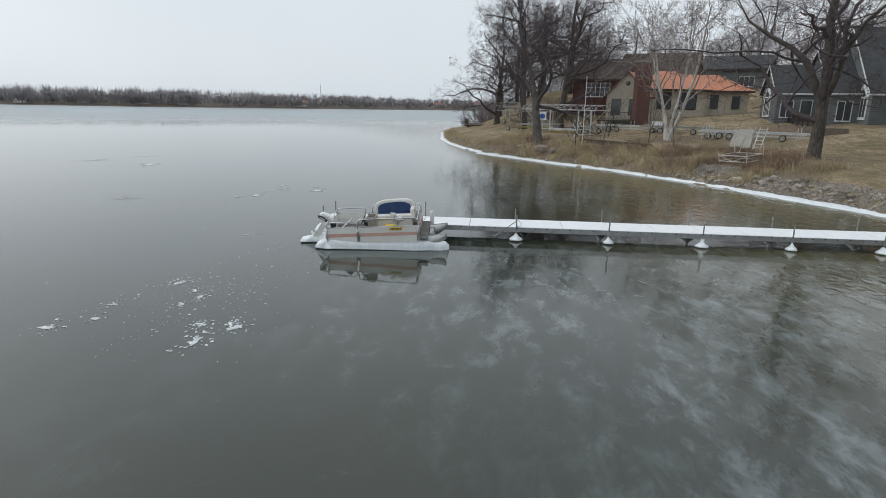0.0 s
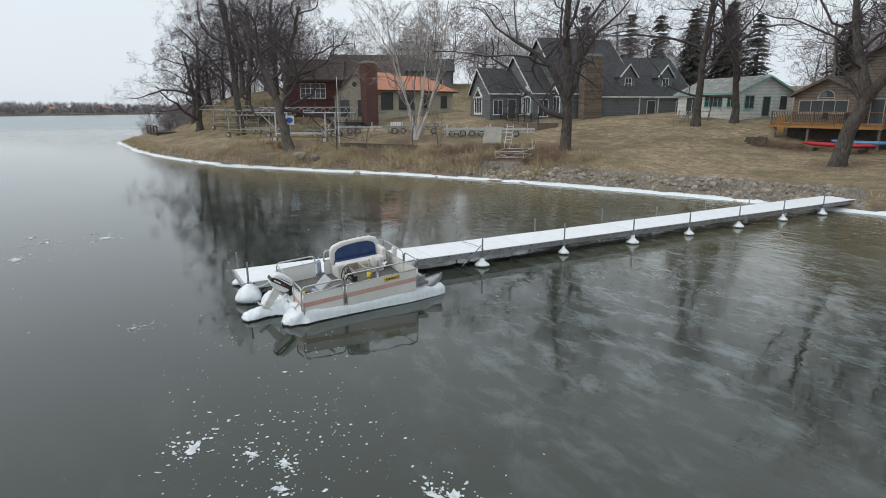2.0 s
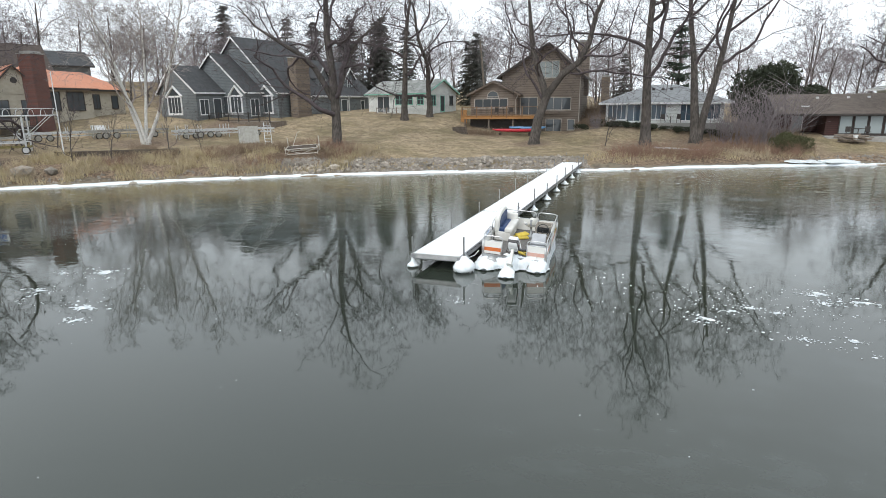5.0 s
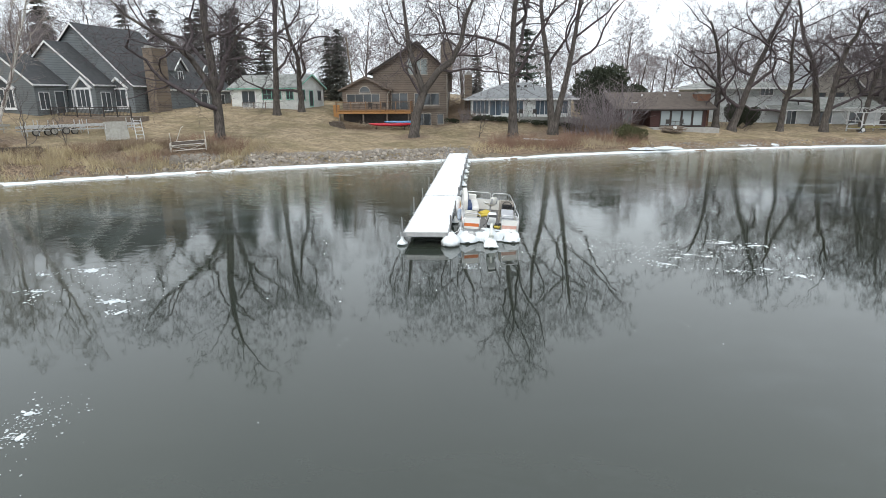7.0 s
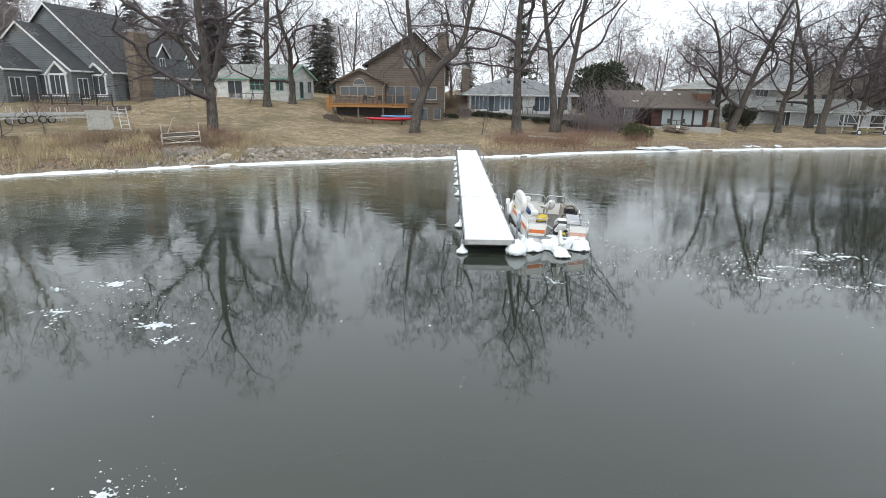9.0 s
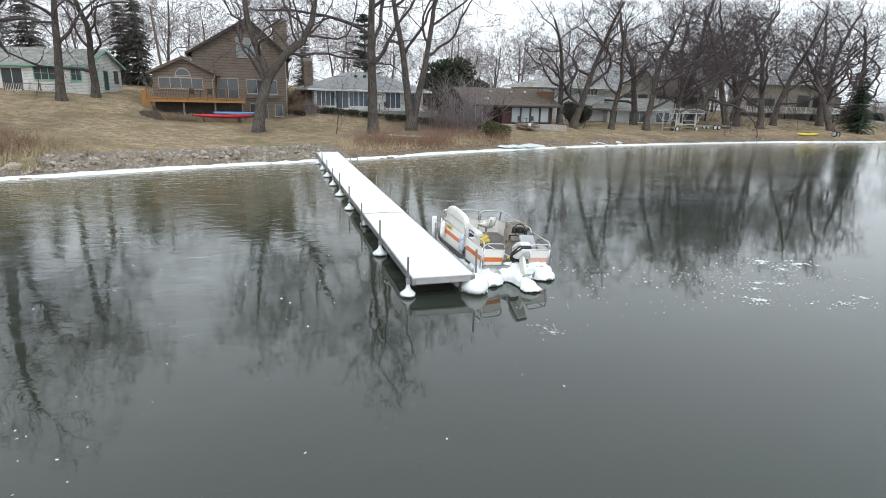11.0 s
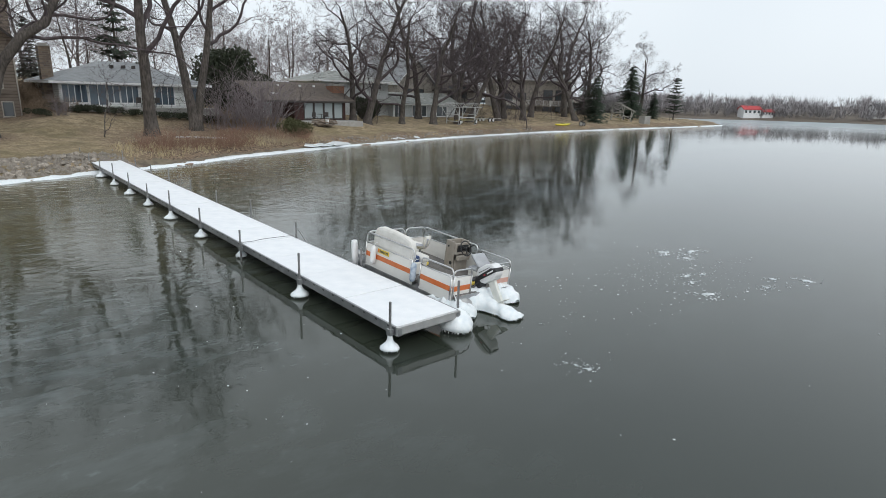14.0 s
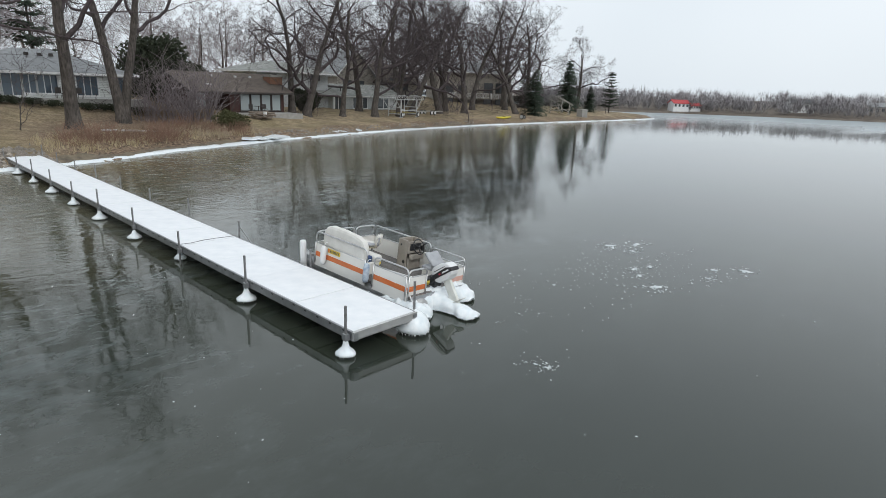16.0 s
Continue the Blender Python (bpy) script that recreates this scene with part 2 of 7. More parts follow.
sheet.v, sheet.f = list(zip(gx.ravel().tolist(), gy.ravel().tolist(), gz.tolist())), quads
lit = land_distance(gx.ravel(), gy.ravel())
rough_edge = np.array([noise.noise(Vector((x * 0.33, y * 0.33, 5))) + 0.6 * noise.noise(Vector((x * 1.1, y * 1.1, 2))) for x, y in zip(gx.ravel(), gy.ravel())])
litter = np.zeros(len(lit))
for xa, xb, reach in ((-47, -16.5, 7.5), (2.5, 21, 8.5), (-90, -47, 2.0), (21, 126, 1.6)):
    litter = np.maximum(litter, smooth01(xa - 1.5, xa + 1.5, gx.ravel()) * smooth01(xb + 1.5, xb - 1.5, gx.ravel()) * smooth01(reach + 2.5, reach - 1.5, lit + 3.0 * rough_edge))
for tx, ty, tr in ((-20.1, 29.7, 2.6), (-4.2, 40.3, 1.8), (6.2, 42.1, 3.2), (10.8, 45.7, 4.5), (1.0, 52.0, 4.5), (16.0, 49.0, 6.0), (-11.0, 45.0, 2.2), (-37.0, 24.0, 3.0), (-36.0, 36.0, 4.0)):
    litter = np.maximum(litter, smooth01(tr + 1.2, tr * 0.4, np.hypot(gx.ravel() - tx, gy.ravel() - ty) + 1.6 * rough_edge))
ground = solid("ground", sheet, M["lawn"], "dormant straw-coloured lawn sloping down to the frozen lake", "lawn", kind="structure", smooth=True)
ground.data.attributes.new("leaf_litter", "FLOAT", "POINT").data.foreach_set("value", litter.astype(np.float32))


# ---- the frozen lake ----
ICE_Z = -0.08
def ice_material():
    m = bpy.data.materials.new("black_lake_ice")
    m.use_nodes = True
    n, l = m.node_tree.nodes, m.node_tree.links
    p = n["Principled BSDF"]
    p.inputs["IOR"].default_value = 1.55
    co = n.new("ShaderNodeTexCoord")

    def noise_node(scale, detail, distort=0.0, stretch=(1, 1, 1), turn=0.0, grit=0.5):
        mp = n.new("ShaderNodeMapping")
        mp.inputs["Scale"].default_value = stretch
        mp.inputs["Rotation"].default_value = (0, 0, radians(turn))
        l.new(co.outputs["Object"], mp.inputs["Vector"])
        t = n.new("ShaderNodeTexNoise")
        t.inputs["Scale"].default_value, t.inputs["Detail"].default_value, t.inputs["Distortion"].default_value = scale, detail, distort
        t.inputs["Roughness"].default_value = grit
        l.new(mp.outputs["Vector"], t.inputs["Vector"])
        return t.outputs["Fac"]

    def ramp(fac, a, b, lo=0.0, hi=1.0):
        r = n.new("ShaderNodeMapRange")
        r.interpolation_type = "SMOOTHSTEP"
        r.inputs["From Min"].default_value, r.inputs["From Max"].default_value = a, b
        r.inputs["To Min"].default_value, r.inputs["To Max"].default_value = lo, hi
        l.new(fac, r.inputs["Value"])
        return r.outputs["Result"]

    def calc(op, a, b):
        c = n.new("ShaderNodeMath")
        c.operation = op
        for i, v in enumerate((a, b)):
            if isinstance(v, (int, float)):
                c.inputs[i].default_value = v
            else:
                l.new(v, c.inputs[i])
        return c.outputs[0]

    def mix(fac, a, b):
        x = n.new("ShaderNodeMix")
        x.data_type = "RGBA"
        l.new(fac, x.inputs["Factor"])
        for key, v in (("A", a), ("B", b)):
            if isinstance(v, tuple):
                x.inputs[key].default_value = (*v, 1)
            else:
                l.new(v, x.inputs[key])
        return x.outputs["Result"]

    # frost lies in drifts over the bay and thins out towards the open lake
    sep = n.new("ShaderNodeSeparateXYZ")
    l.new(co.outputs["Object"], sep.inputs["Vector"])
    shoreward = calc("SUBTRACT", sep.outputs["Y"], calc("MULTIPLY", sep.outputs["X"], 0.34))
    away = n.new("ShaderNodeVectorMath")
    away.operation = "LENGTH"
    l.new(co.outputs["Object"], away.inputs[0])
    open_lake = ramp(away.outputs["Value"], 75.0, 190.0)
    bay = calc("MULTIPLY", ramp(shoreward, -6.0, 6.0), calc("SUBTRACT", 1.0, open_lake))
    drift = noise_node(0.085, 7.0, 0.25, (1, 2.4, 1), 28, 0.55)
    wisps = noise_node(0.75, 15.0, 0.3, (1, 1.8, 1), 24, 0.68)
    fine = noise_node(5.0, 10.0, 0.3)
    frost = calc("MULTIPLY", ramp(drift, 0.41, 0.56), ramp(wisps, 0.44, 0.66))
    frost = calc("MULTIPLY", frost, calc("MULTIPLY", calc("ADD", calc("MULTIPLY", bay, 0.45), 0.05), ramp(sep.outputs["X"], 2.0, 9.0, 0.25, 1.1)))
    frost = calc("ADD", frost, calc("MULTIPLY", calc("MULTIPLY", ramp(fine, 0.55, 0.75), ramp(wisps, 0.5, 0.7)), calc("MULTIPLY", bay, 0.3)))
    streaks = calc("ADD", calc("MULTIPLY", noise_node(0.9, 9.0, 0.8, (1, 2.1, 1), 22, 0.70), 0.62), calc("MULTIPLY", noise_node(0.13, 4.0, 0.4, (1, 1.5, 1), 24), 0.38))
    near_shore = calc("MULTIPLY", ramp(shoreward, -1.0, 11.0), calc("SUBTRACT", 1.0, open_lake))
    frost = calc("ADD", frost, calc("MULTIPLY", ramp(streaks, 0.46, 0.66), calc("MULTIPLY", near_shore, 0.44)))
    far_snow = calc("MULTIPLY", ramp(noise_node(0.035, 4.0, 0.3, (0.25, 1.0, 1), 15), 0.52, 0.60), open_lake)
    # past 75 m the ice colour also pales evenly with distance from the origin
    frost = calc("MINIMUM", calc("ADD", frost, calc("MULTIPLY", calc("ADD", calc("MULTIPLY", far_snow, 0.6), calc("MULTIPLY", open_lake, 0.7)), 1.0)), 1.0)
    bed = mix(ramp(noise_node(0.06, 3.0), 0.35, 0.65), (0.031, 0.037, 0.026), (0.025, 0.031, 0.024))
    shallow = calc("MULTIPLY", ramp(shoreward, 4.0, 22.0), calc("SUBTRACT", 1.0, open_lake))
    bed = mix(calc("MULTIPLY", shallow, 0.8), bed, (0.135, 0.118, 0.062))
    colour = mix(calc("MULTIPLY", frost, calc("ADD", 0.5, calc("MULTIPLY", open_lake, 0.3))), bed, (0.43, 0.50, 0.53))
    l.new(colour, p.inputs["Base Color"])
    rough = calc("ADD", calc("MULTIPLY", frost, calc("ADD", 0.12, calc("MULTIPLY", open_lake, 0.35))), ramp(wisps, 0.3, 0.7, 0.012, 0.036))
    l.new(rough, p.inputs["Roughness"])
    swell = noise_node(1.25, 3.0, 1.0, (1, 1.6, 1), 10)
    grain = noise_node(7.0, 3.0, 0.2, (1, 2.0, 1), 10)
    height = calc("ADD", calc("MULTIPLY", swell, 1.0), calc("MULTIPLY", grain, 0.11))
    height = calc("MULTIPLY", height, calc("ADD", calc("MULTIPLY", bay, 0.5), calc("ADD", 0.06, calc("MULTIPLY", ramp(shoreward, 5.0, 24.0, 0.0, 2.2), bay))))
    bump = n.new("ShaderNodeBump")
    bump.inputs["Strength"].default_value, bump.inputs["Distance"].default_value = 0.20, 0.045
    l.new(height, bump.inputs["Height"])
    l.new(bump.outputs["Normal"], p.inputs["Normal"])
    return m


M["ice"] = ice_material()
lake = Shape().add([(-4000, -4000, ICE_Z), (4000, -4000, ICE_Z), (4000, 4000, ICE_Z), (-4000, 4000, ICE_Z)], [(0, 1, 2, 3)])
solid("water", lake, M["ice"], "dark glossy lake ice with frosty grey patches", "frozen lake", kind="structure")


def blob(cx, cy, r, seed, squash=1.0, turn=0.0, n=14, rough=0.35):
    """An uneven closed outline."""
    rnd = random.Random(seed)
    c, s = math.cos(turn), math.sin(turn)
    out = []
    for i in range(n):
        w = 2 * math.pi * i / n
        q = r * (1 + rough * rnd.uniform(-1, 1) + 0.25 * math.sin(2 * w + seed))
        x, y = q * math.cos(w), q * math.sin(w) * squash
        out.append((cx + x * c - y * s, cy + x * s + y * c))
    return out


M["flake"] = material("snow_flake_ice", (0.45, 0.49, 0.51), (0.78, 0.81, 0.82), 9, 0.6, bump=0.5, bump_scale=30)
PATCHES = [(12.9, 0.5, 0.42), (11.9, 0.1, 0.25), (8.9, -2.1, 0.3), (9.5, -1.3, 0.26), (12.6, -3.3, 0.36), (11.9, -2.6, 0.22), (10.9, -2.8, 0.2), (10.0, -0.9, 0.24), (10.6, -1.1, 0.2), (2.5, -2.85, 0.16),
           (-7.1, -6.5, 0.5), (-9.6, -3.7, 0.55), (-9.8, -5.8, 0.4), (-6.4, -7.3, 0.32), (12.0, 1.0, 0.34), (11.8, 0.8, 0.3), (-4.6, -12.9, 0.24), (-5.0, -12.2, 0.18), (-22.9, -27.7, 1.1), (-27.5, -25.7, 1.4), (-20.7, -21.3, 1.0), (-10.9, -4.2, 0.3), (-11.2, -6.5, 0.3)]
crumbs = Shape()
for i, (x, y, r) in enumerate(PATCHES):
    rnd = random.Random(i)
    s = Shape().plate(blob(x, y, r * 0.5, i, 0.30 + 0.3 * (i % 3) / 2, i * 1.3, 26, 0.3), ICE_Z + 0.003, ICE_Z + 0.012)
    solid("snow_patch", s, M["flake"], "broken white patch of crusted snow frozen onto dark ice", "snow patch", "snow patches on the ice")
    for k in range(34):
        a, q = rnd.uniform(0, 6.28), r * (0.35 + 1.5 * rnd.random() ** 1.5)
        crumbs.plate(blob(x + q * math.cos(a), y + q * math.sin(a) * 0.6, r * rnd.choice((0.03, 0.04, 0.06, 0.09, 0.13)), 50 + i * 9 + k, 0.7, a, 7), ICE_Z + 0.003, ICE_Z + 0.009)
rnd = random.Random(5)
for cx, cy, sx, sy, num in ((10.2, -1.6, 2.2, 1.2, 80), (9.8, 0.6, 2.6, 1.2, 35), (6.2, -1.6, 3.0, 0.9, 30), (12.2, 1.2, 1.4, 1.0, 25), (-4.8, -12.6, 0.7, 1.1, 190), (2.4, -2.6, 0.6, 0.5, 25), (4.4, -0.6, 1.0, 0.8, 50), (-8.2, -5.4, 1.8, 1.5, 70), (0, 0, 12, 9, 110)):
    for k in range(num):
        x, y = rnd.gauss(cx, sx * 0.6), rnd.gauss(cy, sy * 0.6)
        if -0.3 < x < 4.8 and -0.6 < y < 6 or land_distance(np.array([x]), np.array([y]))[0] > -2:
            continue
        crumbs.plate(blob(x, y, rnd.choice((0.005, 0.006, 0.008, 0.010, 0.012, 0.016, 0.022)), k, 0.8, k, 6, 0.25), ICE_Z + 0.003, ICE_Z + 0.007)
for (ax, ay), (bx, by), wide, num in (((12.6, -3.5), (8.6, -2.1), 0.22, 65), ((8.6, -2.1), (5.2, 1.8), 0.28, 40), ((12.6, 0.5), (11.5, -0.1), 0.16, 60), ((13.8, -1.0), (9.4, -0.6), 0.22, 60), ((-4.7, -12.0), (-5.2, -14.2), 0.26, 80), ((-9.2, -6.9), (-9.9, -5.9), 0.08, 20), ((-10.2, -4.4), (-8.6, -4.1), 0.10, 24), ((2.9, -2.9), (2.3, -2.5), 0.08, 14)):
    for k in range(num):
        u = rnd.random()
        crumbs.plate(blob(ax + (bx - ax) * u + rnd.gauss(0, wide), ay + (by - ay) * u + rnd.gauss(0, wide), rnd.choice((0.006, 0.008, 0.010, 0.014, 0.018, 0.026, 0.042)), k, rnd.uniform(0.45, 0.9), k * 0.7, 8, 0.3), ICE_Z + 0.003, ICE_Z + 0.008)
for k in range(110):
    x, y, q = rnd.gauss(9.2, 1.0), rnd.gauss(-0.2, 0.8), rnd.choice((0.006, 0.008, 0.010, 0.013, 0.018, 0.026))
    crumbs.plate(blob(x, y, q, k, 0.95, k, 9, 0.06), ICE_Z + 0.003, ICE_Z + 0.007)
solid("ice_crumbs", crumbs, M["flake"], "scattered crumbs and bubbles of white ice on the lake", "ice crumbs", kind="stuff")

# ---- dock ----
DOCK_W, DOCK_Z = 1.66, 0.45
JOINTS = [0.0, 4.10, 7.95, 11.55, 15.10, 18.40, 21.70, 25.00, 28.30, 31.40, 34.20]
SECTIONS = len(JOINTS) - 1
M["bright_alu"] = material("clean_aluminium", (0.50, 0.50, 0.50), (0.62, 0.62, 0.61), 4, 0.4, 0.5, stain=0.4, stain_colour=(0.36, 0.35, 0.33))
M["dark_gap"] = material("shadowed_joint", (0.05, 0.05, 0.05), (0.08, 0.08, 0.08), 5, 0.9)


def ice_skirt(r, h, seed, sides=16, dome=False):
    """Frozen spray round a post: a thin collar that flares into a lumpy foot with a fringe of icicles."""
    random.seed(seed)
    rnd = random.Random(seed)
    if dome:
        rings = [(r * 0.90, 0.05), (r, 0.09), (r * 1.02, 0.16), (r * 0.92, h * 0.48), (r * 0.74, h * 0.68), (r * 0.48, h * 0.84), (r * 0.24, h * 0.94), (r * 0.13, h)]
    else:
        rings = [(r * 0.90, 0.04), (r, 0.06), (r * 0.96, 0.09), (r * 0.70, 0.14), (r * 0.42, 0.19), (r * 0.27, 0.26), (r * 0.23, h * 0.85), (r * 0.17, h)]
    s = Shape().lathe(rings, sides, wobble=0.05)
    s.v = [tuple(Vector(p) + Vector((1, 1, 0.4)) * 0.10 * r * noise.noise(Vector(p) * (2.2 / r) + Vector((seed * 5.1, 0, 0)))) for p in s.v]
    for k in range(int(r * 110)):
        w = 2 * math.pi * (k + rnd.random()) / int(r * 110)
        x, y = r * 0.93 * math.cos(w), r * 0.93 * math.sin(w)
        s.tube([(x, y, 0.065), (x * 1.01, y * 1.01, rnd.uniform(0.0, 0.03))], [0.011, 0.003], 4)
    return s


dock = thing("dock", "long sectional aluminium dock with a frosted white deck", "dock")
panel_mesh = Shape().box(0.03, 0, -0.035, DOCK_W - 0.03, 2.0, 0).mesh("deck_panel", M["snow"], bevel=0.006)
clip_mesh = Shape().box(-0.004, -0.03, -0.03, 0.012, 0.03, 0.0).mesh("clip", M["dark_gap"])
for i in range(SECTIONS * 2):
    o = part("deck_panel", panel_mesh, None, dock)
    y0, y1 = JOINTS[i // 2], JOINTS[i // 2 + 1]
    o.location = (0, y0 + (y1 - y0) * (i % 2) / 2 + 0.007, DOCK_Z + 0.005 * math.sin(i * 1.7))
    o.scale = (1, ((y1 - y0) / 2 - 0.018) / 2.0, 1)
for i in range(SECTIONS):
    y0, y1 = JOINTS[i] + 0.008, JOINTS[i + 1] - 0.008
    for x, name in ((0.0, "side_rail"), (DOCK_W - 0.055, "side_rail")):
        rail = part(name, Shape().box(x, y0, DOCK_Z - 0.20, x + 0.055, y1, DOCK_Z - 0.045).box(x + (0.015 if x else -0.012), y0, DOCK_Z - 0.045, x + 0.055 + (0.012 if x else -0.015), y1, DOCK_Z - 0.008), M["alu"], dock)
        for k in range(int((y1 - y0) / 0.45)):
            c = part("clip", clip_mesh, None, rail)
            c.matrix_basis = pose(x - 0.012 if not x else x + 0.063, y0 + 0.25 + k * 0.45, DOCK_Z - 0.035)
    for k in range(4):
        part("cross_beam", Shape().box(0.055, y0 + 0.1 + k * (y1 - y0 - 0.3) / 3, DOCK_Z - 0.15, DOCK_W - 0.055, y0 + 0.18 + k * (y1 - y0 - 0.3) / 3, DOCK_Z - 0.04), M["alu"], dock)
part("end_beam", Shape().prism([(-0.055, DOCK_Z - 0.17), (-0.03, DOCK_Z - 0.20), (0.0, DOCK_Z - 0.20), (0.0, DOCK_Z - 0.012), (-0.055, DOCK_Z - 0.012)], -DOCK_W, 0.0, pose(0, 0, 0, 0, 0, 90)).box(-0.01, -0.068, DOCK_Z - 0.035, DOCK_W + 0.01, -0.0555, DOCK_Z - 0.008), M["bright_alu"], dock)
for x in (0.0, DOCK_W - 0.10):
    part("corner_plate", Shape().box(x, -0.075, DOCK_Z - 0.19, x + 0.10, -0.0685, DOCK_Z - 0.04), M["alu"], dock)
for i in range(SECTIONS + 1):
    for x in (-0.075, DOCK_W + 0.075):
        y = JOINTS[i] + (0.10 if i == 0 else -0.05)
        rise = 0.52 + 0.10 * math.sin(i * 2.1 + x)
        top = DOCK_Z + rise
        post = part("post", Shape().tube([(x, y, -0.9), (x, y, top)], 0.028, 10), M["pipe"], dock)
        part("bracket", Shape().box(x - 0.05, y - 0.06, DOCK_Z - 0.19, x + 0.05, y + 0.06, DOCK_Z - 0.06), M["alu"], post)
        r, h = 0.235 + 0.035 * math.sin(i * 3.3 + x), 0.34 + 0.06 * math.sin(i * 1.9)
        if i == 0:
            r, h = (0.36, 0.52) if x > 0 else (0.20, 0.44)
        if i == 2 and x < 0:
            part("stub_pipe", Shape().tube([(x + 0.17, y + 0.42, -0.9), (x + 0.17, y + 0.42, DOCK_Z - 0.06)], 0.017, 8), M["pipe"], post)
            part("ice_skirt", ice_skirt(0.17, 0.20, 77), M["ice_white"], post, smooth=True).location = (x + 0.17, y + 0.42, ICE_Z)
        elif i < SECTIONS - 1:
            k = part("ice_skirt", ice_skirt(r, h, i * 2 + (x > 0), dome=i == 0 and x > 0), M["ice_white"], post, "cone of white spray ice frozen round the post", smooth=True)
            k.location = (x, y, ICE_Z)
brace = part("brace", Shape().tube([(DOCK_W + 0.12, 7.90, DOCK_Z + 0.28), (DOCK_W + 0.22, 7.0, 0.06)], 0.018, 8), M["pipe"], dock)

solid("dock_chain", Shape().tube([(-0.04, 8.05, DOCK_Z + 0.02), (0.3, 8.02, DOCK_Z + 0.012), (0.75, 8.12, DOCK_Z + 0.012), (1.2, 8.10, DOCK_Z + 0.012), (1.70, 7.98, DOCK_Z + 0.03)], 0.009, 6), M["pipe"], "thin dark chain lying across the frosted dock", "chain")

# ---- pontoon boat ----
M["cream"] = material("cream_fence_panel", (0.79, 0.78, 0.745), (0.84, 0.835, 0.80), 3, 0.5, stain=0.22, stain_colour=(0.55, 0.50, 0.42))
M["orange"] = material("orange_stripe", (0.62, 0.14, 0.03), (0.70, 0.20, 0.06), 4, 0.5, stain=0.4, stain_colour=(0.55, 0.22, 0.12))
M["faded"] = material("faded_pink_stripe", (0.62, 0.33, 0.26), (0.66, 0.42, 0.35), 5, 0.6, stain=0.5, stain_colour=(0.66, 0.52, 0.46))
M["tube"] = material("anodised_rail", (0.55, 0.55, 0.55), (0.68, 0.68, 0.68), 6, 0.3, 0.9)
M["vinyl"] = material("off_white_vinyl", (0.72, 0.71, 0.67), (0.80, 0.79, 0.75), 6, 0.55, bump=0.15, stain=0.4, stain_colour=(0.46, 0.43, 0.38))
M["navy"] = material("navy_vinyl", (0.018, 0.045, 0.125), (0.03, 0.065, 0.17), 5, 0.5, bump=0.2)
M["taupe"] = material("taupe_console", (0.33, 0.295, 0.25), (0.42, 0.385, 0.335), 5, 0.6, stain=0.3)
M["carpet"] = material("grey_deck_carpet", (0.10, 0.095, 0.09), (0.18, 0.17, 0.16), 20, 1.0, bump=0.5, stain=0.5, stain_colour=(0.22, 0.21, 0.20))
M["grey_vinyl"] = material("grey_vinyl", (0.33, 0.34, 0.36), (0.42, 0.43, 0.45), 5, 0.55, bump=0.15)
M["black"] = material("black_plastic", (0.012, 0.012, 0.013), (0.03, 0.03, 0.032), 6, 0.4)
M["yellow"] = material("yellow_fabric", (0.62, 0.45, 0.05), (0.72, 0.56, 0.12), 8, 0.8, bump=0.3)
M["white_paint"] = material("white_paint", (0.72, 0.73, 0.73), (0.80, 0.80, 0.80), 4, 0.35, stain=0.3, stain_colour=(0.6, 0.6, 0.58))
M["blue"] = material("blue_plastic", (0.03, 0.10, 0.32), (0.05, 0.14, 0.40), 5, 0.5)
M["pontoon"] = material("dull_pontoon_aluminium", (0.40, 0.40, 0.40), (0.55, 0.55, 0.54), 4, 0.5, 0.75, stain=0.5)
M["red_mark"] = material("faded_red_mark", (0.45, 0.03, 0.05), (0.52, 0.06, 0.08), 5, 0.5)
M["iced_paint"] = material("ice_glazed_paint", (0.62, 0.63, 0.58), (0.74, 0.75, 0.71), 6, 0.25, bump=0.3)
BOAT = pose(3.16, 0.93, -0.12, 3.2, 4.5, 4.0) @ Matrix.Diagonal((0.96, 0.90, 1, 1))
ON_ICE = BOAT.inverted() @ pose(3.14, 0.94, ICE_Z, 0, 0, 3.5) @ Matrix.Diagonal((0.94, 0.91, 1, 1))
boat = thing("pontoon_boat", "small cream pontoon boat crusted with white spray ice beside the dock", "boat", m=BOAT)
HX, L0, L1, DK, PT, RT = 1.08, 0.0, 3.7, 0.46, 0.90, 1.16
part("deck", Shape().box(-HX + 0.015, -0.12, DK - 0.07, HX - 0.015, L1 + 0.38, DK), M["carpet"], boat, "worn grey carpeted deck", bevel=0.01)
for x in (-HX + 0.005, HX - 0.005):
    part("deck_edge", Shape().box(x - 0.009, L1 + 0.015, DK - 0.09, x + 0.009, L1 + 0.4, DK + 0.015), M["alu"], boat)
part("stern_edge", Shape().box(-HX, -0.16, DK - 0.09, HX, -0.14, DK + 0.015), M["alu"], boat)
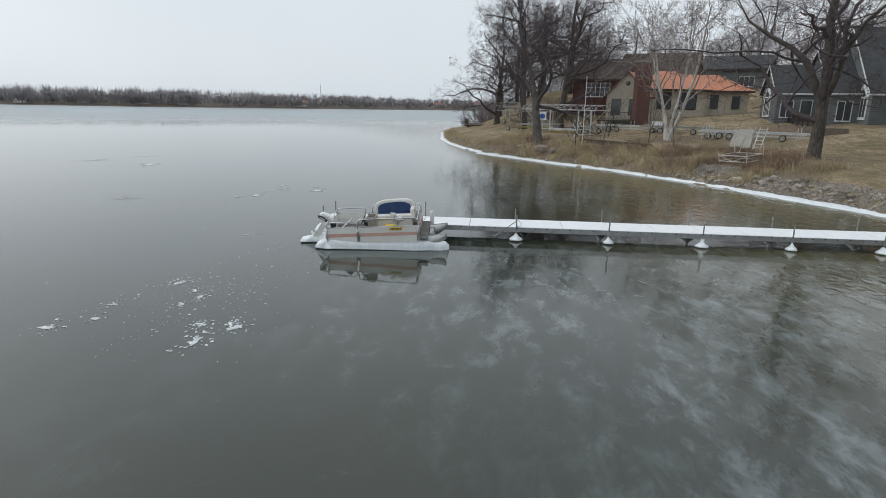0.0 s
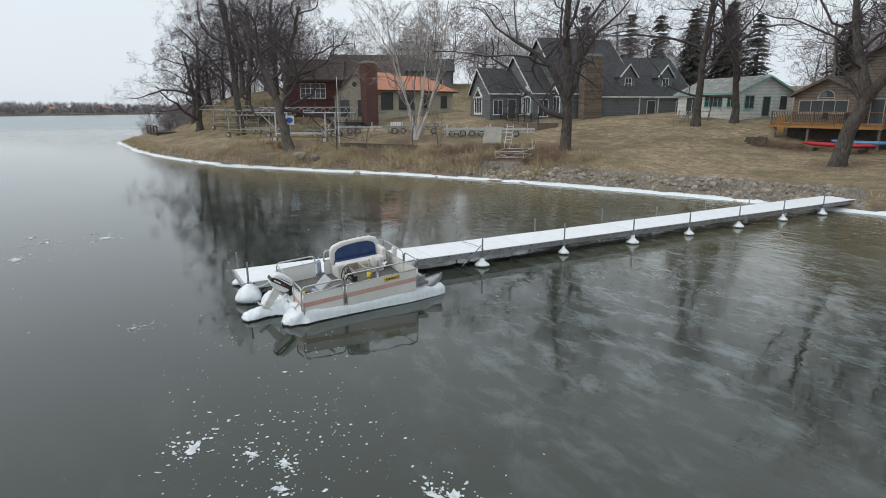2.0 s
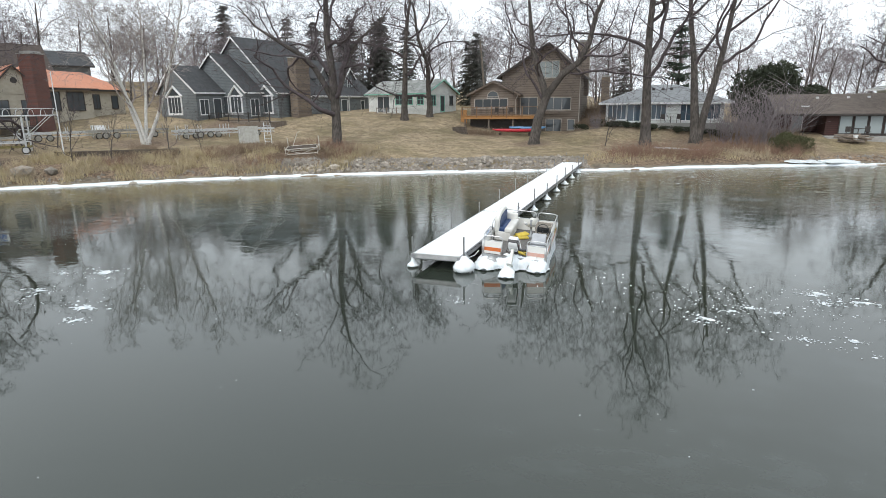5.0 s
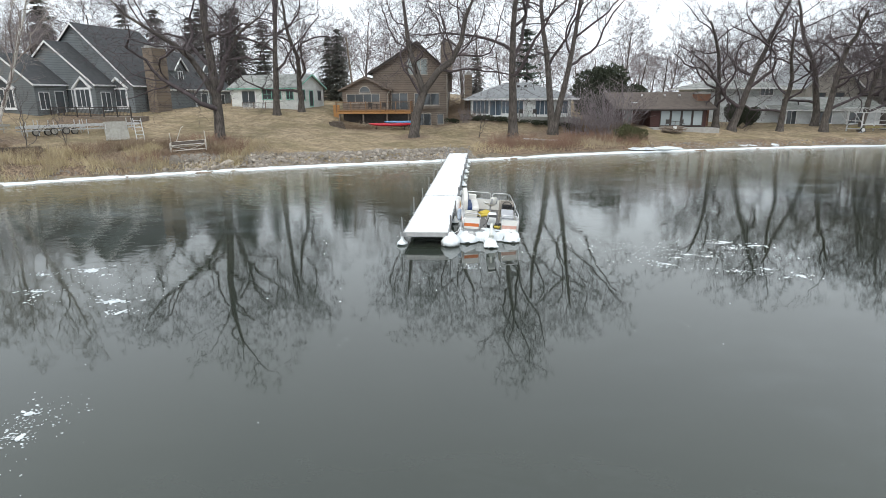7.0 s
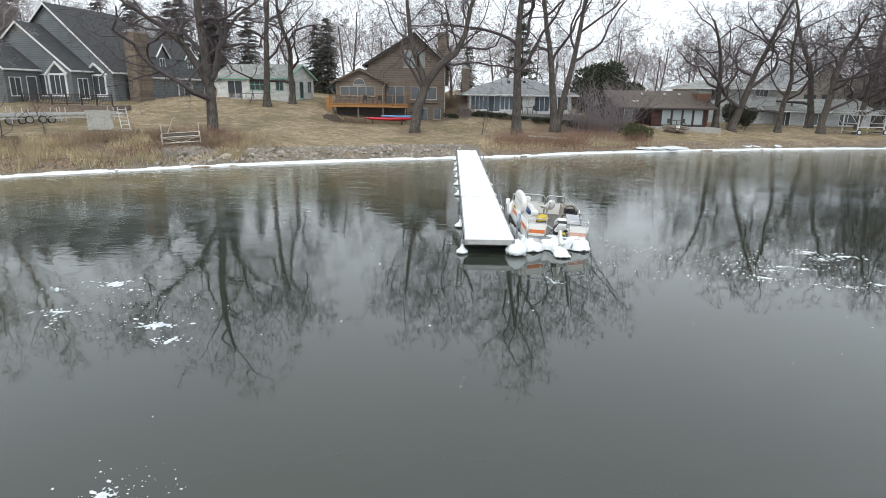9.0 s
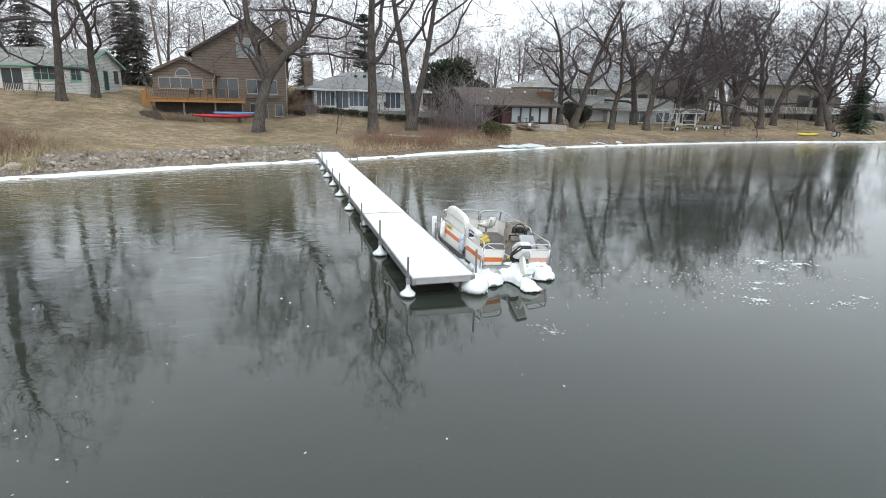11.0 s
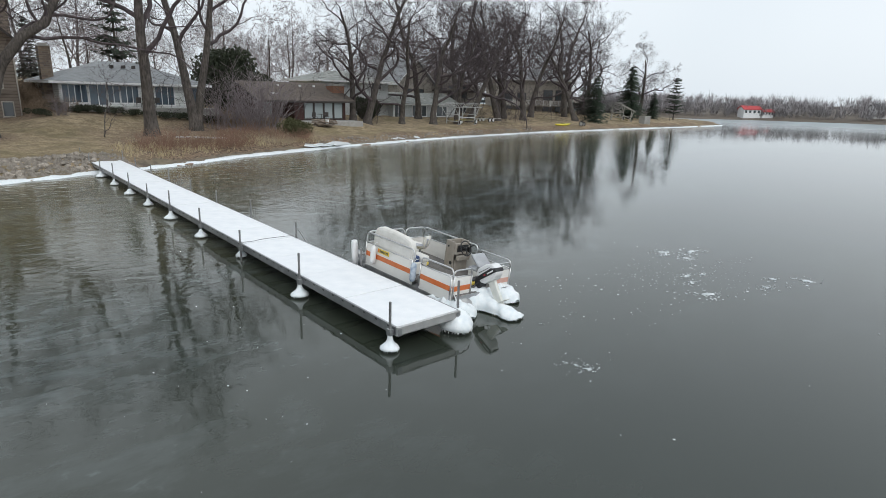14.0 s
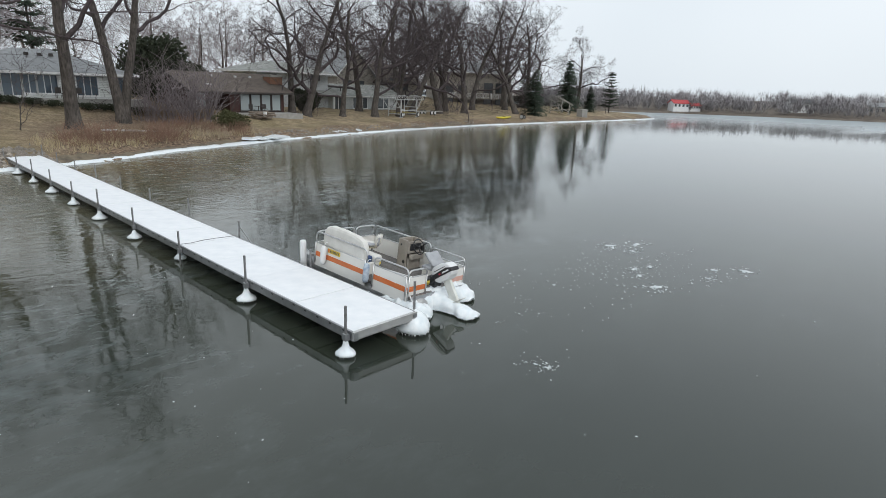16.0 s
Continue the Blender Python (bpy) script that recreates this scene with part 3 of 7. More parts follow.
for x in (-0.74, 0.74):
    hull = Shape()
    for y, w, lo, hi in ((-0.30, 0.18, 0.0, 0.34), (-0.26, 0.235, -0.065, 0.405), (4.05, 0.235, -0.065, 0.405), (4.28, 0.215, -0.02, 0.41), (4.50, 0.15, 0.07, 0.425), (4.68, 0.08, 0.18, 0.44), (4.85, 0.02, 0.28, 0.455)):
        hull.v += [(x + w * math.cos(a), y, (lo + hi) / 2 + (hi - lo) / 2 * math.sin(a)) for a in [2 * math.pi * k / 16 for k in range(16)]]
    for i in range(6):
        hull.f += [(i * 16 + a, i * 16 + (a + 1) % 16, i * 16 + 16 + (a + 1) % 16, i * 16 + 16 + a) for a in range(16)]
    hull.f += [tuple(range(15, -1, -1)), tuple(range(96, 112))]
    p = part("pontoon", hull, M["pontoon"], boat, smooth=True)
    part("keel_strip", Shape().tube([(x, 4.05, 0.41), (x, 4.28, 0.417), (x, 4.50, 0.432), (x, 4.85, 0.462)], 0.016, 6), M["alu"], p)


def fence(name, x0, y0, x1, y1, stripe, rise=RT, outward=1):
    """A cream fence panel with a stripe and a bent tube rail over it."""
    a, b = Vector((x0, y0, 0)), Vector((x1, y1, 0))
    d = (b - a).normalized()
    nrm = Vector((d.y, -d.x, 0)) * outward
    ln = (b - a).length
    m = Matrix((( d.x, nrm.x, 0, x0), (d.y, nrm.y, 0, y0), (0, 0, 1, 0), (0, 0, 0, 1)))
    pan = part(name, Shape().box(0, -0.012, DK - 0.17, ln, 0.012, PT, m), M["cream"], boat)
    part("top_trim", Shape().tube([m @ Vector((0, 0, PT)), m @ Vector((ln, 0, PT))], 0.017, 8), M["tube"], pan, smooth=True)
    if stripe:
        part("stripe", Shape().box(0.0, 0.0125, DK + 0.09, ln, 0.0165, DK + 0.215, m), stripe, pan)
    for u in (0.02, ln - 0.02):
        part("stanchion", Shape().tube([m @ Vector((u, 0.03, DK - 0.10)), m @ Vector((u, 0.03, PT + 0.01))], 0.021, 8), M["tube"], pan, smooth=True)
    r = 0.13
    pts = [(0.0, PT - 0.04)] + [(r - r * math.cos(w), rise - r + r * math.sin(w)) for w in (0.3, 0.7, 1.1, 1.57)] + [(ln - r + r * math.sin(w), rise - r + r * math.cos(w)) for w in (0, 0.5, 0.9, 1.3)] + [(ln, PT - 0.04)]
    part("rail", Shape().tube([m @ Vector((u, 0.0, z)) for u, z in pts], 0.0215, 8), M["tube"], pan, smooth=True)
    return pan


fence("fence_panel", -HX, 1.25, -HX, 0.0, M["orange"], 1.10, 1)
fence("fence_panel", -HX, L1, -HX, 1.55, M["orange"], 1.19, 1)
fence("fence_panel", HX, 0.0, HX, 1.25, M["faded"], 1.10, 1)
fence("fence_panel", HX, 1.30, HX, L1, M["faded"], 1.19, 1)
fence("fence_panel", HX, L1, 0.32, L1, M["faded"], 1.19, 1)
fence("fence_panel", 0.26, L1, -HX, L1, M["orange"], 1.19, 1)
fence("fence_panel", -HX, 0.0, -0.42, 0.0, M["orange"], 1.06, 1)
fence("fence_panel", 0.42, 0.0, HX, 0.0, M["faded"], 1.06, 1)


def cushion(x0, y0, z0, x1, y1, z1, r=0.05, m=None):
    b = bmesh.new()
    bmesh.ops.create_cube(b, size=1.0)
    for v in b.verts:
        v.co = Vector((x0 + (v.co.x + 0.5) * (x1 - x0), y0 + (v.co.y + 0.5) * (y1 - y0), z0 + (v.co.z + 0.5) * (z1 - z0)))
    bmesh.ops.bevel(b, geom=b.edges[:], offset=r, segments=3, affect="EDGES", profile=0.5)
    b.verts.ensure_lookup_table()
    s = Shape()
    return s.add([m @ v.co if m is not None else v.co for v in b.verts], [[v.index for v in f.verts] for f in b.faces])


# couch along the dock side, its bow end rounded
couch = part("bench_couch", cushion(-1.02, 1.75, DK, -0.42, 3.35, 0.78, 0.03), M["vinyl"], boat, "moulded couch base with white and navy cushions")
part("seat_cushion", cushion(-0.66, 1.72, 0.76, -0.36, 3.36, 0.94, 0.06), M["vinyl"], couch, "off-white cushion front", True)
part("seat_inset", cushion(-0.90, 1.80, 0.76, -0.64, 3.28, 0.93, 0.05), M["navy"], couch, "navy blue seat inset", True)
back = Shape()
ring = [(1.72, 0.74), (1.70, 1.18), (1.80, 1.34), (2.10, 1.42), (2.60, 1.45), (3.10, 1.45), (3.36, 1.38), (3.46, 1.20), (3.46, 0.74)]
back.add([Vector((x, y, z)) for x in (-1.06, -0.86) for y, z in ring], [tuple(reversed(range(9))), tuple(range(9, 18))] + [(i, (i + 1) % 9, 9 + (i + 1) % 9, 9 + i) for i in range(9)])
part("backrest", back, M["vinyl"], couch, "tall arched off-white backrest", bevel=0.075)
inset = Shape()
ring = [(1.84, 0.90), (1.84, 1.14), (1.94, 1.25), (2.20, 1.32), (2.60, 1.35), (3.00, 1.34), (3.22, 1.26), (3.30, 1.12), (3.30, 0.90)]
inset.add([Vector((x, y, z)) for x in (-0.865, -0.835) for y, z in ring], [tuple(reversed(range(9))), tuple(range(9, 18))] + [(i, (i + 1) % 9, 9 + (i + 1) % 9, 9 + i) for i in range(9)])
part("backrest_inset", inset, M["navy"], couch, "navy blue backrest inset", bevel=0.012)
part("arm", cushion(-1.0, 3.28, 0.74, -0.42, 3.46, 1.16, 0.06), M["vinyl"], couch, smooth=True)
# helm console
console = part("console", Shape().box(0.34, 1.98, DK, 0.92, 2.02, 1.25).box(0.34, 1.62, 0.90, 0.92, 1.66, 1.22).box(0.34, 1.66, DK, 0.38, 1.98, 1.25).box(0.88, 1.66, DK, 0.92, 1.98, 1.25).box(0.38, 1.66, 0.98, 0.88, 1.98, 1.02).box(0.40, 1.50, DK + 0.30, 0.86, 1.62, DK + 0.42).box(0.38, 1.62, DK, 0.88, 1.66, DK + 0.30), M["taupe"], boat, "weathered taupe helm console with an open top tray", bevel=0.012)
part("dash_panel", Shape().box(0.42, 1.604, 0.98, 0.84, 1.616, 1.16), M["black"], console)
for y, z, r in ((1.75, 0.66, 0.05), (1.90, 1.10, 0.03)):
    part("speaker_hole", Shape().tube([(0.336, y, z), (0.345, y, z)], r, 14), M["black"], console)
wheel = Shape()
wm = pose(0.62, 1.47, 1.10, 62, 0, 0)
rim = [wm @ Vector((0.205 * math.cos(2 * math.pi * k / 20), 0.205 * math.sin(2 * math.pi * k / 20), 0)) for k in range(21)]
wheel.tube(rim, 0.016, 6)
for w in (0.5, 2.64, 4.71):
    wheel.tube([wm @ Vector((0, 0, -0.02)), wm @ Vector((0.18 * math.cos(w), 0.18 * math.sin(w), 0))], 0.014, 5)
wheel.tube([wm @ Vector((0, 0, 0.02)), wm @ Vector((0, 0, -0.14))], 0.03, 8)
part("steering_wheel", wheel, M["black"], console, "black three-spoke steering wheel", smooth=True)
part("throttle", Shape().tube([(0.90, 1.62, 1.05), (0.94, 1.45, 1.20)], 0.018, 6).box(0.86, 1.55, 0.95, 0.94, 1.70, 1.08), M["black"], console)


console.location.x = 0.14


def pedestal_seat(x, y, turn, label):
    """A moulded bucket shell with a grey cushion, on a pedestal."""
    m = pose(x, y, 0.86, 0, 0, turn)
    shell = Shape()
    prof = ((-0.24, 0.02, 0.20), (-0.20, -0.03, 0.23), (0.0, -0.05, 0.25), (0.15, -0.02, 0.25), (0.23, 0.08, 0.24), (0.27, 0.22, 0.22), (0.29, 0.33, 0.17), (0.29, 0.37, 0.10))
    for off in (0.0, 0.035):
        for yy, zz, w in prof:
            shell.v += [tuple(m @ Vector((w * u, yy - off * (zz > 0.05) - (0.10 * u * u if zz > 0.05 else 0), zz + (off if zz <= 0.05 else 0) + 0.09 * u * u * (1 if zz < 0.2 else 0)))) for u in (-1, -0.7, -0.3, 0.3, 0.7, 1)]
    n = len(prof)
    for o in (0, n):
        for i in range(n - 1):
            for k in range(5):
                a = (o + i) * 6 + k
                shell.f.append((a, a + 1, a + 7, a + 6) if o else (a, a + 6, a + 7, a + 1))
    s = part("swivel_seat", shell, M["vinyl"], boat, label, True)
    part("seat_pad", cushion(-0.19, -0.20, -0.005, 0.19, 0.14, 0.06, 0.03, m), M["grey_vinyl"], s, smooth=True)
    part("back_pad", cushion(-0.18, 0.10, 0.08, 0.18, 0.17, 0.33, 0.03, m @ pose(0, 0.03, 0, -9, 0, 0)), M["grey_vinyl"], s, smooth=True)
    part("pedestal", Shape().lathe([(0.17, DK), (0.16, DK + 0.02), (0.04, DK + 0.05), (0.035, 0.82)], 12, (x, y, 0)), M["alu"], s, smooth=True)


pedestal_seat(0.20, 2.80, 215, "cream bucket seat with a grey cushion on a pedestal")
helm = part("helm_seat", cushion(0.46, 0.50, DK, 0.98, 1.00, 0.70, 0.04), M["vinyl"], boat, "moulded helm seat with a grey folding back")
part("helm_cushion", cushion(0.45, 0.50, 0.69, 0.99, 1.0, 0.77, 0.03), M["grey_vinyl"], helm, smooth=True)
part("folded_back", cushion(-0.25, -0.04, 0.0, 0.25, 0.04, 0.46, 0.035, pose(0.72, 0.60, 0.80, -52, 0, 0)), M["grey_vinyl"], helm, "grey seat back folded half down", smooth=True)
for x in (0.46, 0.97):
    part("hinge_arm", Shape().box(x - 0.012, 0.52, 0.70, x + 0.012, 0.66, 0.84), M["alu"], helm)
# outboard, tilted up
om = pose(0.0, -0.24, 0.95, -34, 0, 0) @ Matrix.Diagonal((0.92, 1.12, 1.05, 1))
os = om @ pose(0, 0, 0, 0, 0, 90)
motor = part("outboard_motor", Shape().prism([(-0.31, 0.0), (-0.30, 0.07), (-0.22, 0.17), (-0.04, 0.215), (0.20, 0.21), (0.27, 0.15), (0.29, 0.0)], -0.165, 0.165, os), M["white_paint"], boat, "white outboard motor tilted up with a black band", True, bevel=0.035)
part("cowl_band", Shape().prism([(-0.312, 0.03), (-0.315, -0.055), (0.292, -0.055), (0.292, 0.045), (-0.18, 0.075)], -0.169, 0.169, os), M["black"], motor, bevel=0.01)
part("lower_cowl", Shape().prism([(-0.30, -0.056), (0.28, -0.056), (0.24, -0.13), (0.14, -0.19), (-0.14, -0.20), (-0.26, -0.13)], -0.155, 0.155, os), M["white_paint"], motor, bevel=0.025)
for sx in (-0.1705, 0.1685):
    part("badge", Shape().box(sx, -0.24, -0.022, sx + 0.002, -0.03, 0.012, om), M["white_paint"], motor, "pale lettering panel")
    part("badge", Shape().box(sx, 0.02, -0.022, sx + 0.002, 0.08, 0.012, om), M["red_mark"], motor, "small red mark")
    part("cowl_stripe", Shape().box(sx, -0.16, 0.095, sx + 0.002, 0.20, 0.11, om), M["black"], motor)
part("mount", Shape().box(-0.10, -0.05, 0.50, 0.10, 0.10, 0.82).box(-0.14, -0.06, 0.56, -0.10, 0.12, 0.78).box(0.10, -0.06, 0.56, 0.14, 0.12, 0.78), M["black"], motor, bevel=0.01)
leg = part("leg", Shape().prism([(-0.10, -0.19), (0.10, -0.19), (0.07, -0.50), (0.03, -0.86), (-0.16, -0.86), (-0.13, -0.50)], -0.055, 0.055, os), M["iced_paint"], motor, "iced off-white motor leg", bevel=0.02)
part("spray_plate", Shape().box(-0.11, -0.30, -0.74, 0.11, 0.06, -0.725, om), M["iced_paint"], leg)
part("control_cable", Shape().tube([(0.10, 0.02, 0.80), (0.24, -0.10, 0.72), (0.34, 0.05, 0.62), (0.40, 0.30, 0.52)], 0.012, 6), M["black"], motor)
part("control_cable", Shape().tube([(-0.10, 0.02, 0.80), (-0.22, -0.12, 0.74), (-0.28, 0.02, 0.60), (-0.20, 0.25, 0.50)], 0.012, 6), M["black"], motor)


def ice_mound(path, widths, heights, seed, sides=16, lump=1.0):
    """A smooth lumpy ridge of spray ice along a path, its edge just over the lake, with an icicle fringe."""
    rnd = random.Random(seed)
    s = Shape()
    num = (len(path) - 1) * 6 + 1
    at = [k / 6 for k in range(num)]
    keys = list(range(len(path)))
    ease = [int(a) + (a - int(a)) ** 2 * (3 - 2 * (a - int(a))) for a in at]
    xs, ys = np.interp(at, keys, [p[0] for p in path]), np.interp(at, keys, [p[1] for p in path])
    ws, hs = np.interp(ease, keys, widths), np.interp(ease, keys, heights)
    pts = [Vector((x, y, 0)) for x, y in zip(xs, ys)]
    for i, p in enumerate(pts):
        d = (pts[min(i + 1, num - 1)] - pts[max(i - 1, 0)]).normalized()
        q = Vector((-d.y, d.x, 0))
        for a in range(sides + 1):
            w = math.pi * a / sides
            v = p + q * (ws[i] * math.cos(w)) + Vector((0, 0, hs[i] * math.sin(w) ** 0.75))
            g = 1 + lump * 0.24 * noise.noise(v * 4.0 + Vector((seed * 7.3, 0, 0))) + lump * 0.10 * noise.noise(v * 11 + Vector((0, seed * 3.1, 0)))
            s.v.append(tuple(p + q * (ws[i] * math.cos(w) * g) + Vector((0, 0, hs[i] * math.sin(w) ** 0.75 * g + 0.035))))
    m = sides + 1
    for i in range(num - 1):
        for a in range(sides):
            s.f.append((i * m + a, i * m + a + 1, (i + 1) * m + a + 1, (i + 1) * m + a))
    s.f.append(tuple(range(m)))
    s.f.append(tuple(reversed(range((num - 1) * m, num * m))))
    for i in range(num - 1):
        for side in (0, sides):
            a, b = Vector(s.v[i * m + side]), Vector(s.v[(i + 1) * m + side])
            n = max(1, int((b - a).length / 0.035))
            for t in range(n):
                c = a.lerp(b, (t + rnd.random()) / n)
                s.tube([c + Vector((0, 0, 0.03)), c + Vector((0, 0, rnd.uniform(-0.035, -0.01)))], [0.016, 0.004], 4)
    return s


ICY = M["ice_white"]
part("stern_ice", ice_mound([(-0.02, 0.05), (0.0, -0.25), (-0.02, -0.55), (0.0, -0.85), (0.02, -1.12), (0.02, -1.34), (0.02, -1.44)], [0.44, 0.32, 0.20, 0.19, 0.26, 0.25, 0.10], [0.46, 0.40, 0.30, 0.22, 0.19, 0.14, 0.03], 3), ICY, boat, "thick white ice encasing the motor leg", True).matrix_basis = ON_ICE
part("stern_ice", ice_mound([(-0.86, 0.3), (-0.86, 0.05), (-0.88, -0.25), (-0.88, -0.5), (-0.88, -0.66)], [0.34, 0.40, 0.42, 0.34, 0.12], [0.46, 0.43, 0.38, 0.26, 0.06], 4), ICY, boat, smooth=True).matrix_basis = ON_ICE
part("stern_ice", ice_mound([(0.86, 0.4), (0.90, 0.1), (0.92, -0.2), (0.95, -0.42), (0.96, -0.58)], [0.30, 0.36, 0.36, 0.30, 0.10], [0.40, 0.40, 0.34, 0.23, 0.05], 5), ICY, boat, smooth=True).matrix_basis = ON_ICE
part("stern_ice", ice_mound([(-0.8, -0.06), (-0.4, -0.1), (0.0, -0.12), (0.4, -0.1), (0.85, -0.06)], [0.16, 0.17, 0.2, 0.18, 0.16], [0.42, 0.38, 0.46, 0.40, 0.42], 6), ICY, boat, smooth=True).matrix_basis = ON_ICE
part("side_ice", ice_mound([(0.98, -0.42), (1.02, -0.25), (1.03, 0.2), (1.03, 0.8), (1.03, 1.5), (1.02, 2.3), (1.02, 3.1), (0.97, 3.8), (0.88, 4.15), (0.82, 4.45), (0.79, 4.68), (0.77, 4.85)], [0.06, 0.20, 0.22, 0.19, 0.16, 0.15, 0.16, 0.16, 0.18, 0.22, 0.18, 0.06], [0.05, 0.26, 0.36, 0.34, 0.33, 0.34, 0.36, 0.38, 0.34, 0.32, 0.30, 0.18], 7, lump=0.35), ICY, boat, "white ice crust along the lake-side pontoon", True).matrix_basis = ON_ICE
part("side_ice", ice_mound([(-1.10, 0.2), (-1.08, 1.0), (-1.06, 2.0), (-1.05, 3.2), (-1.0, 4.0)], [0.1, 0.1, 0.08, 0.08, 0.04], [0.34, 0.28, 0.2, 0.2, 0.1], 8), ICY, boat, smooth=True).matrix_basis = ON_ICE
# bow step and small fittings
part("bow_step", Shape().box(-0.3, L1 + 0.38, 0.26, 0.55, L1 + 0.62, 0.30).box(-0.3, L1 + 0.42, 0.38, 0.55, L1 + 0.58, 0.41).box(-0.32, L1 + 0.34, 0.24, -0.28, L1 + 0.62, 0.44).box(0.53, L1 + 0.34, 0.24, 0.57, L1 + 0.62, 0.44), M["alu"], boat)
for x, y0 in ((HX + 0.032, 2.55), (-HX - 0.032, 2.60)):
    pl = part("registration_plate", Shape().box(x - 0.004, y0, 0.755, x + 0.004, y0 + 0.52, 0.865), M["yellow"], boat, "yellow registration plate with dark marks")
    marks = Shape()
    for k in range(7):
        marks.box(x - 0.006, y0 + 0.05 + k * 0.055, 0.78, x + 0.006, y0 + 0.085 + k * 0.055, 0.84)
    part("mark", marks, M["black"], pl)
    part("sticker", Shape().box(x - 0.006, y0 + 0.44, 0.775, x + 0.006, y0 + 0.51, 0.855), M["orange"], pl)
M["icy_blue"] = material("ice_sheathed_blue", (0.22, 0.29, 0.40), (0.52, 0.58, 0.64), 9, 0.3, bump=0.4)
for y, mat, lab in ((1.40, M["icy_blue"], "blue dock fender sheathed in ice"), (3.2, M["white_paint"], "white plastic dock fender hung on the fence")):
    f = thing("fender", lab, "fender", "fenders beside the boat", BOAT @ pose(-HX - 0.12, y, 0))
    part("body", Shape().lathe([(0.02, 0.42), (0.07, 0.46), (0.085, 0.55), (0.085, 0.80), (0.07, 0.88), (0.02, 0.92)], 12), mat, f, smooth=True)
    part("rope", Shape().tube([(0, 0, 0.92), (0.06, 0, 1.0), (0.13, 0, 0.99)], 0.008, 5), M["white_paint"], f)
piling = solid("bumper_post", Shape().lathe([(0.085, -0.6), (0.085, 0.95), (0.075, 1.02), (0.03, 1.03)], 14), M["white_paint"], "white plastic bumper post standing beside the dock", "post", smooth=True, m=pose(1.84, 4.55, 0))
life = thing("life_jacket", "yellow life jacket dropped on the boat deck", "life jacket", m=BOAT @ pose(-0.10, 2.35, DK, 0, 0, 30))
part("panel", cushion(-0.30, -0.16, 0.0, 0.28, 0.14, 0.10, 0.045), M["yellow"], life, smooth=True)
part("panel", cushion(-0.18, -0.10, 0.09, 0.34, 0.20, 0.17, 0.04, pose(0, 0, 0, 4, -5, 14)), M["yellow"], life, smooth=True)
part("strap", Shape().tube([(-0.25, -0.1, 0.11), (0.0, 0.0, 0.12), (0.3, 0.08, 0.03)], 0.012, 5), M["black"], life)
oar = thing("paddle", "white paddle lying on the carpeted boat deck", "paddle", m=BOAT @ pose(0.16, 0.7, DK + 0.02, 0, 0, 12))
part("shaft", Shape().tube([(0, 0, 0.01), (0, 1.2, 0.01)], 0.015, 6), M["white_paint"], oar)
part("blade", Shape().box(-0.07, -0.38, 0.0, 0.07, 0.02, 0.02), M["white_paint"], oar, bevel=0.008)
vest = thing("life_jacket", "yellow and black life jacket by the boat's stern", "life jacket", m=BOAT @ pose(0.22, 0.42, DK, 0, 0, -20))
part("panel", cushion(-0.26, -0.14, 0.0, 0.22, 0.12, 0.08, 0.035), M["yellow"], vest, smooth=True)
part("panel", cushion(-0.10, 0.0, 0.07, 0.30, 0.18, 0.13, 0.025, pose(0, 0, 0, 3, -4, 24)), M["black"], vest, smooth=True)
rope = solid("mooring_rope", Shape().tube([(DOCK_W + 0.08, 0.15, 0.52), (1.86, 0.25, 0.36), (2.0, 0.42, 0.40), (2.08, 0.62, 0.52)], 0.012, 6), M["white_paint"], "iced white mooring rope tied to the dock post", "rope")


# ---- houses ----
def siding(name, colour, lap=0.16, rough=0.7, depth=0.5):
    """Painted boards, with their laps as fine relief."""
    m = material(name, colour, None, 1.2, rough, stain=0.35)
    n, l = m.node_tree.nodes, m.node_tree.links
    p = n["Principled BSDF"]
    co = n.new("ShaderNodeTexCoord")
    w = n.new("ShaderNodeTexWave")
    w.wave_type, w.bands_direction, w.wave_profile = "BANDS", "Z", "SAW"
    w.inputs["Scale"].default_value = 0.314 / lap
    w.inputs["Distortion"].default_value = 0.0
    l.new(co.outputs["Object"], w.inputs["Vector"])
    b = n.new("ShaderNodeBump")
    b.inputs["Strength"].default_value, b.inputs["Distance"].default_value = depth, 0.04
    l.new(w.outputs["Fac"], b.inputs["Height"])
    l.new(b.outputs["Normal"], p.inputs["Normal"])
    # each course darkens towards its lower edge
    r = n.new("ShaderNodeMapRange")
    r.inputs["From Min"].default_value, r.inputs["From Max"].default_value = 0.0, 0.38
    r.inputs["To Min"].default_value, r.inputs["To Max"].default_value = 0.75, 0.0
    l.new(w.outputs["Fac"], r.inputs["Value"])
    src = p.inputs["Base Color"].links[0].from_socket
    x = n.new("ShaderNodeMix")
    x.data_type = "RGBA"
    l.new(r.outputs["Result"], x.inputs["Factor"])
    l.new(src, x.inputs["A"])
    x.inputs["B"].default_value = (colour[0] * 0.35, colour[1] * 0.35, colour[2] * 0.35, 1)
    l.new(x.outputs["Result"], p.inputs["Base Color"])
    return m


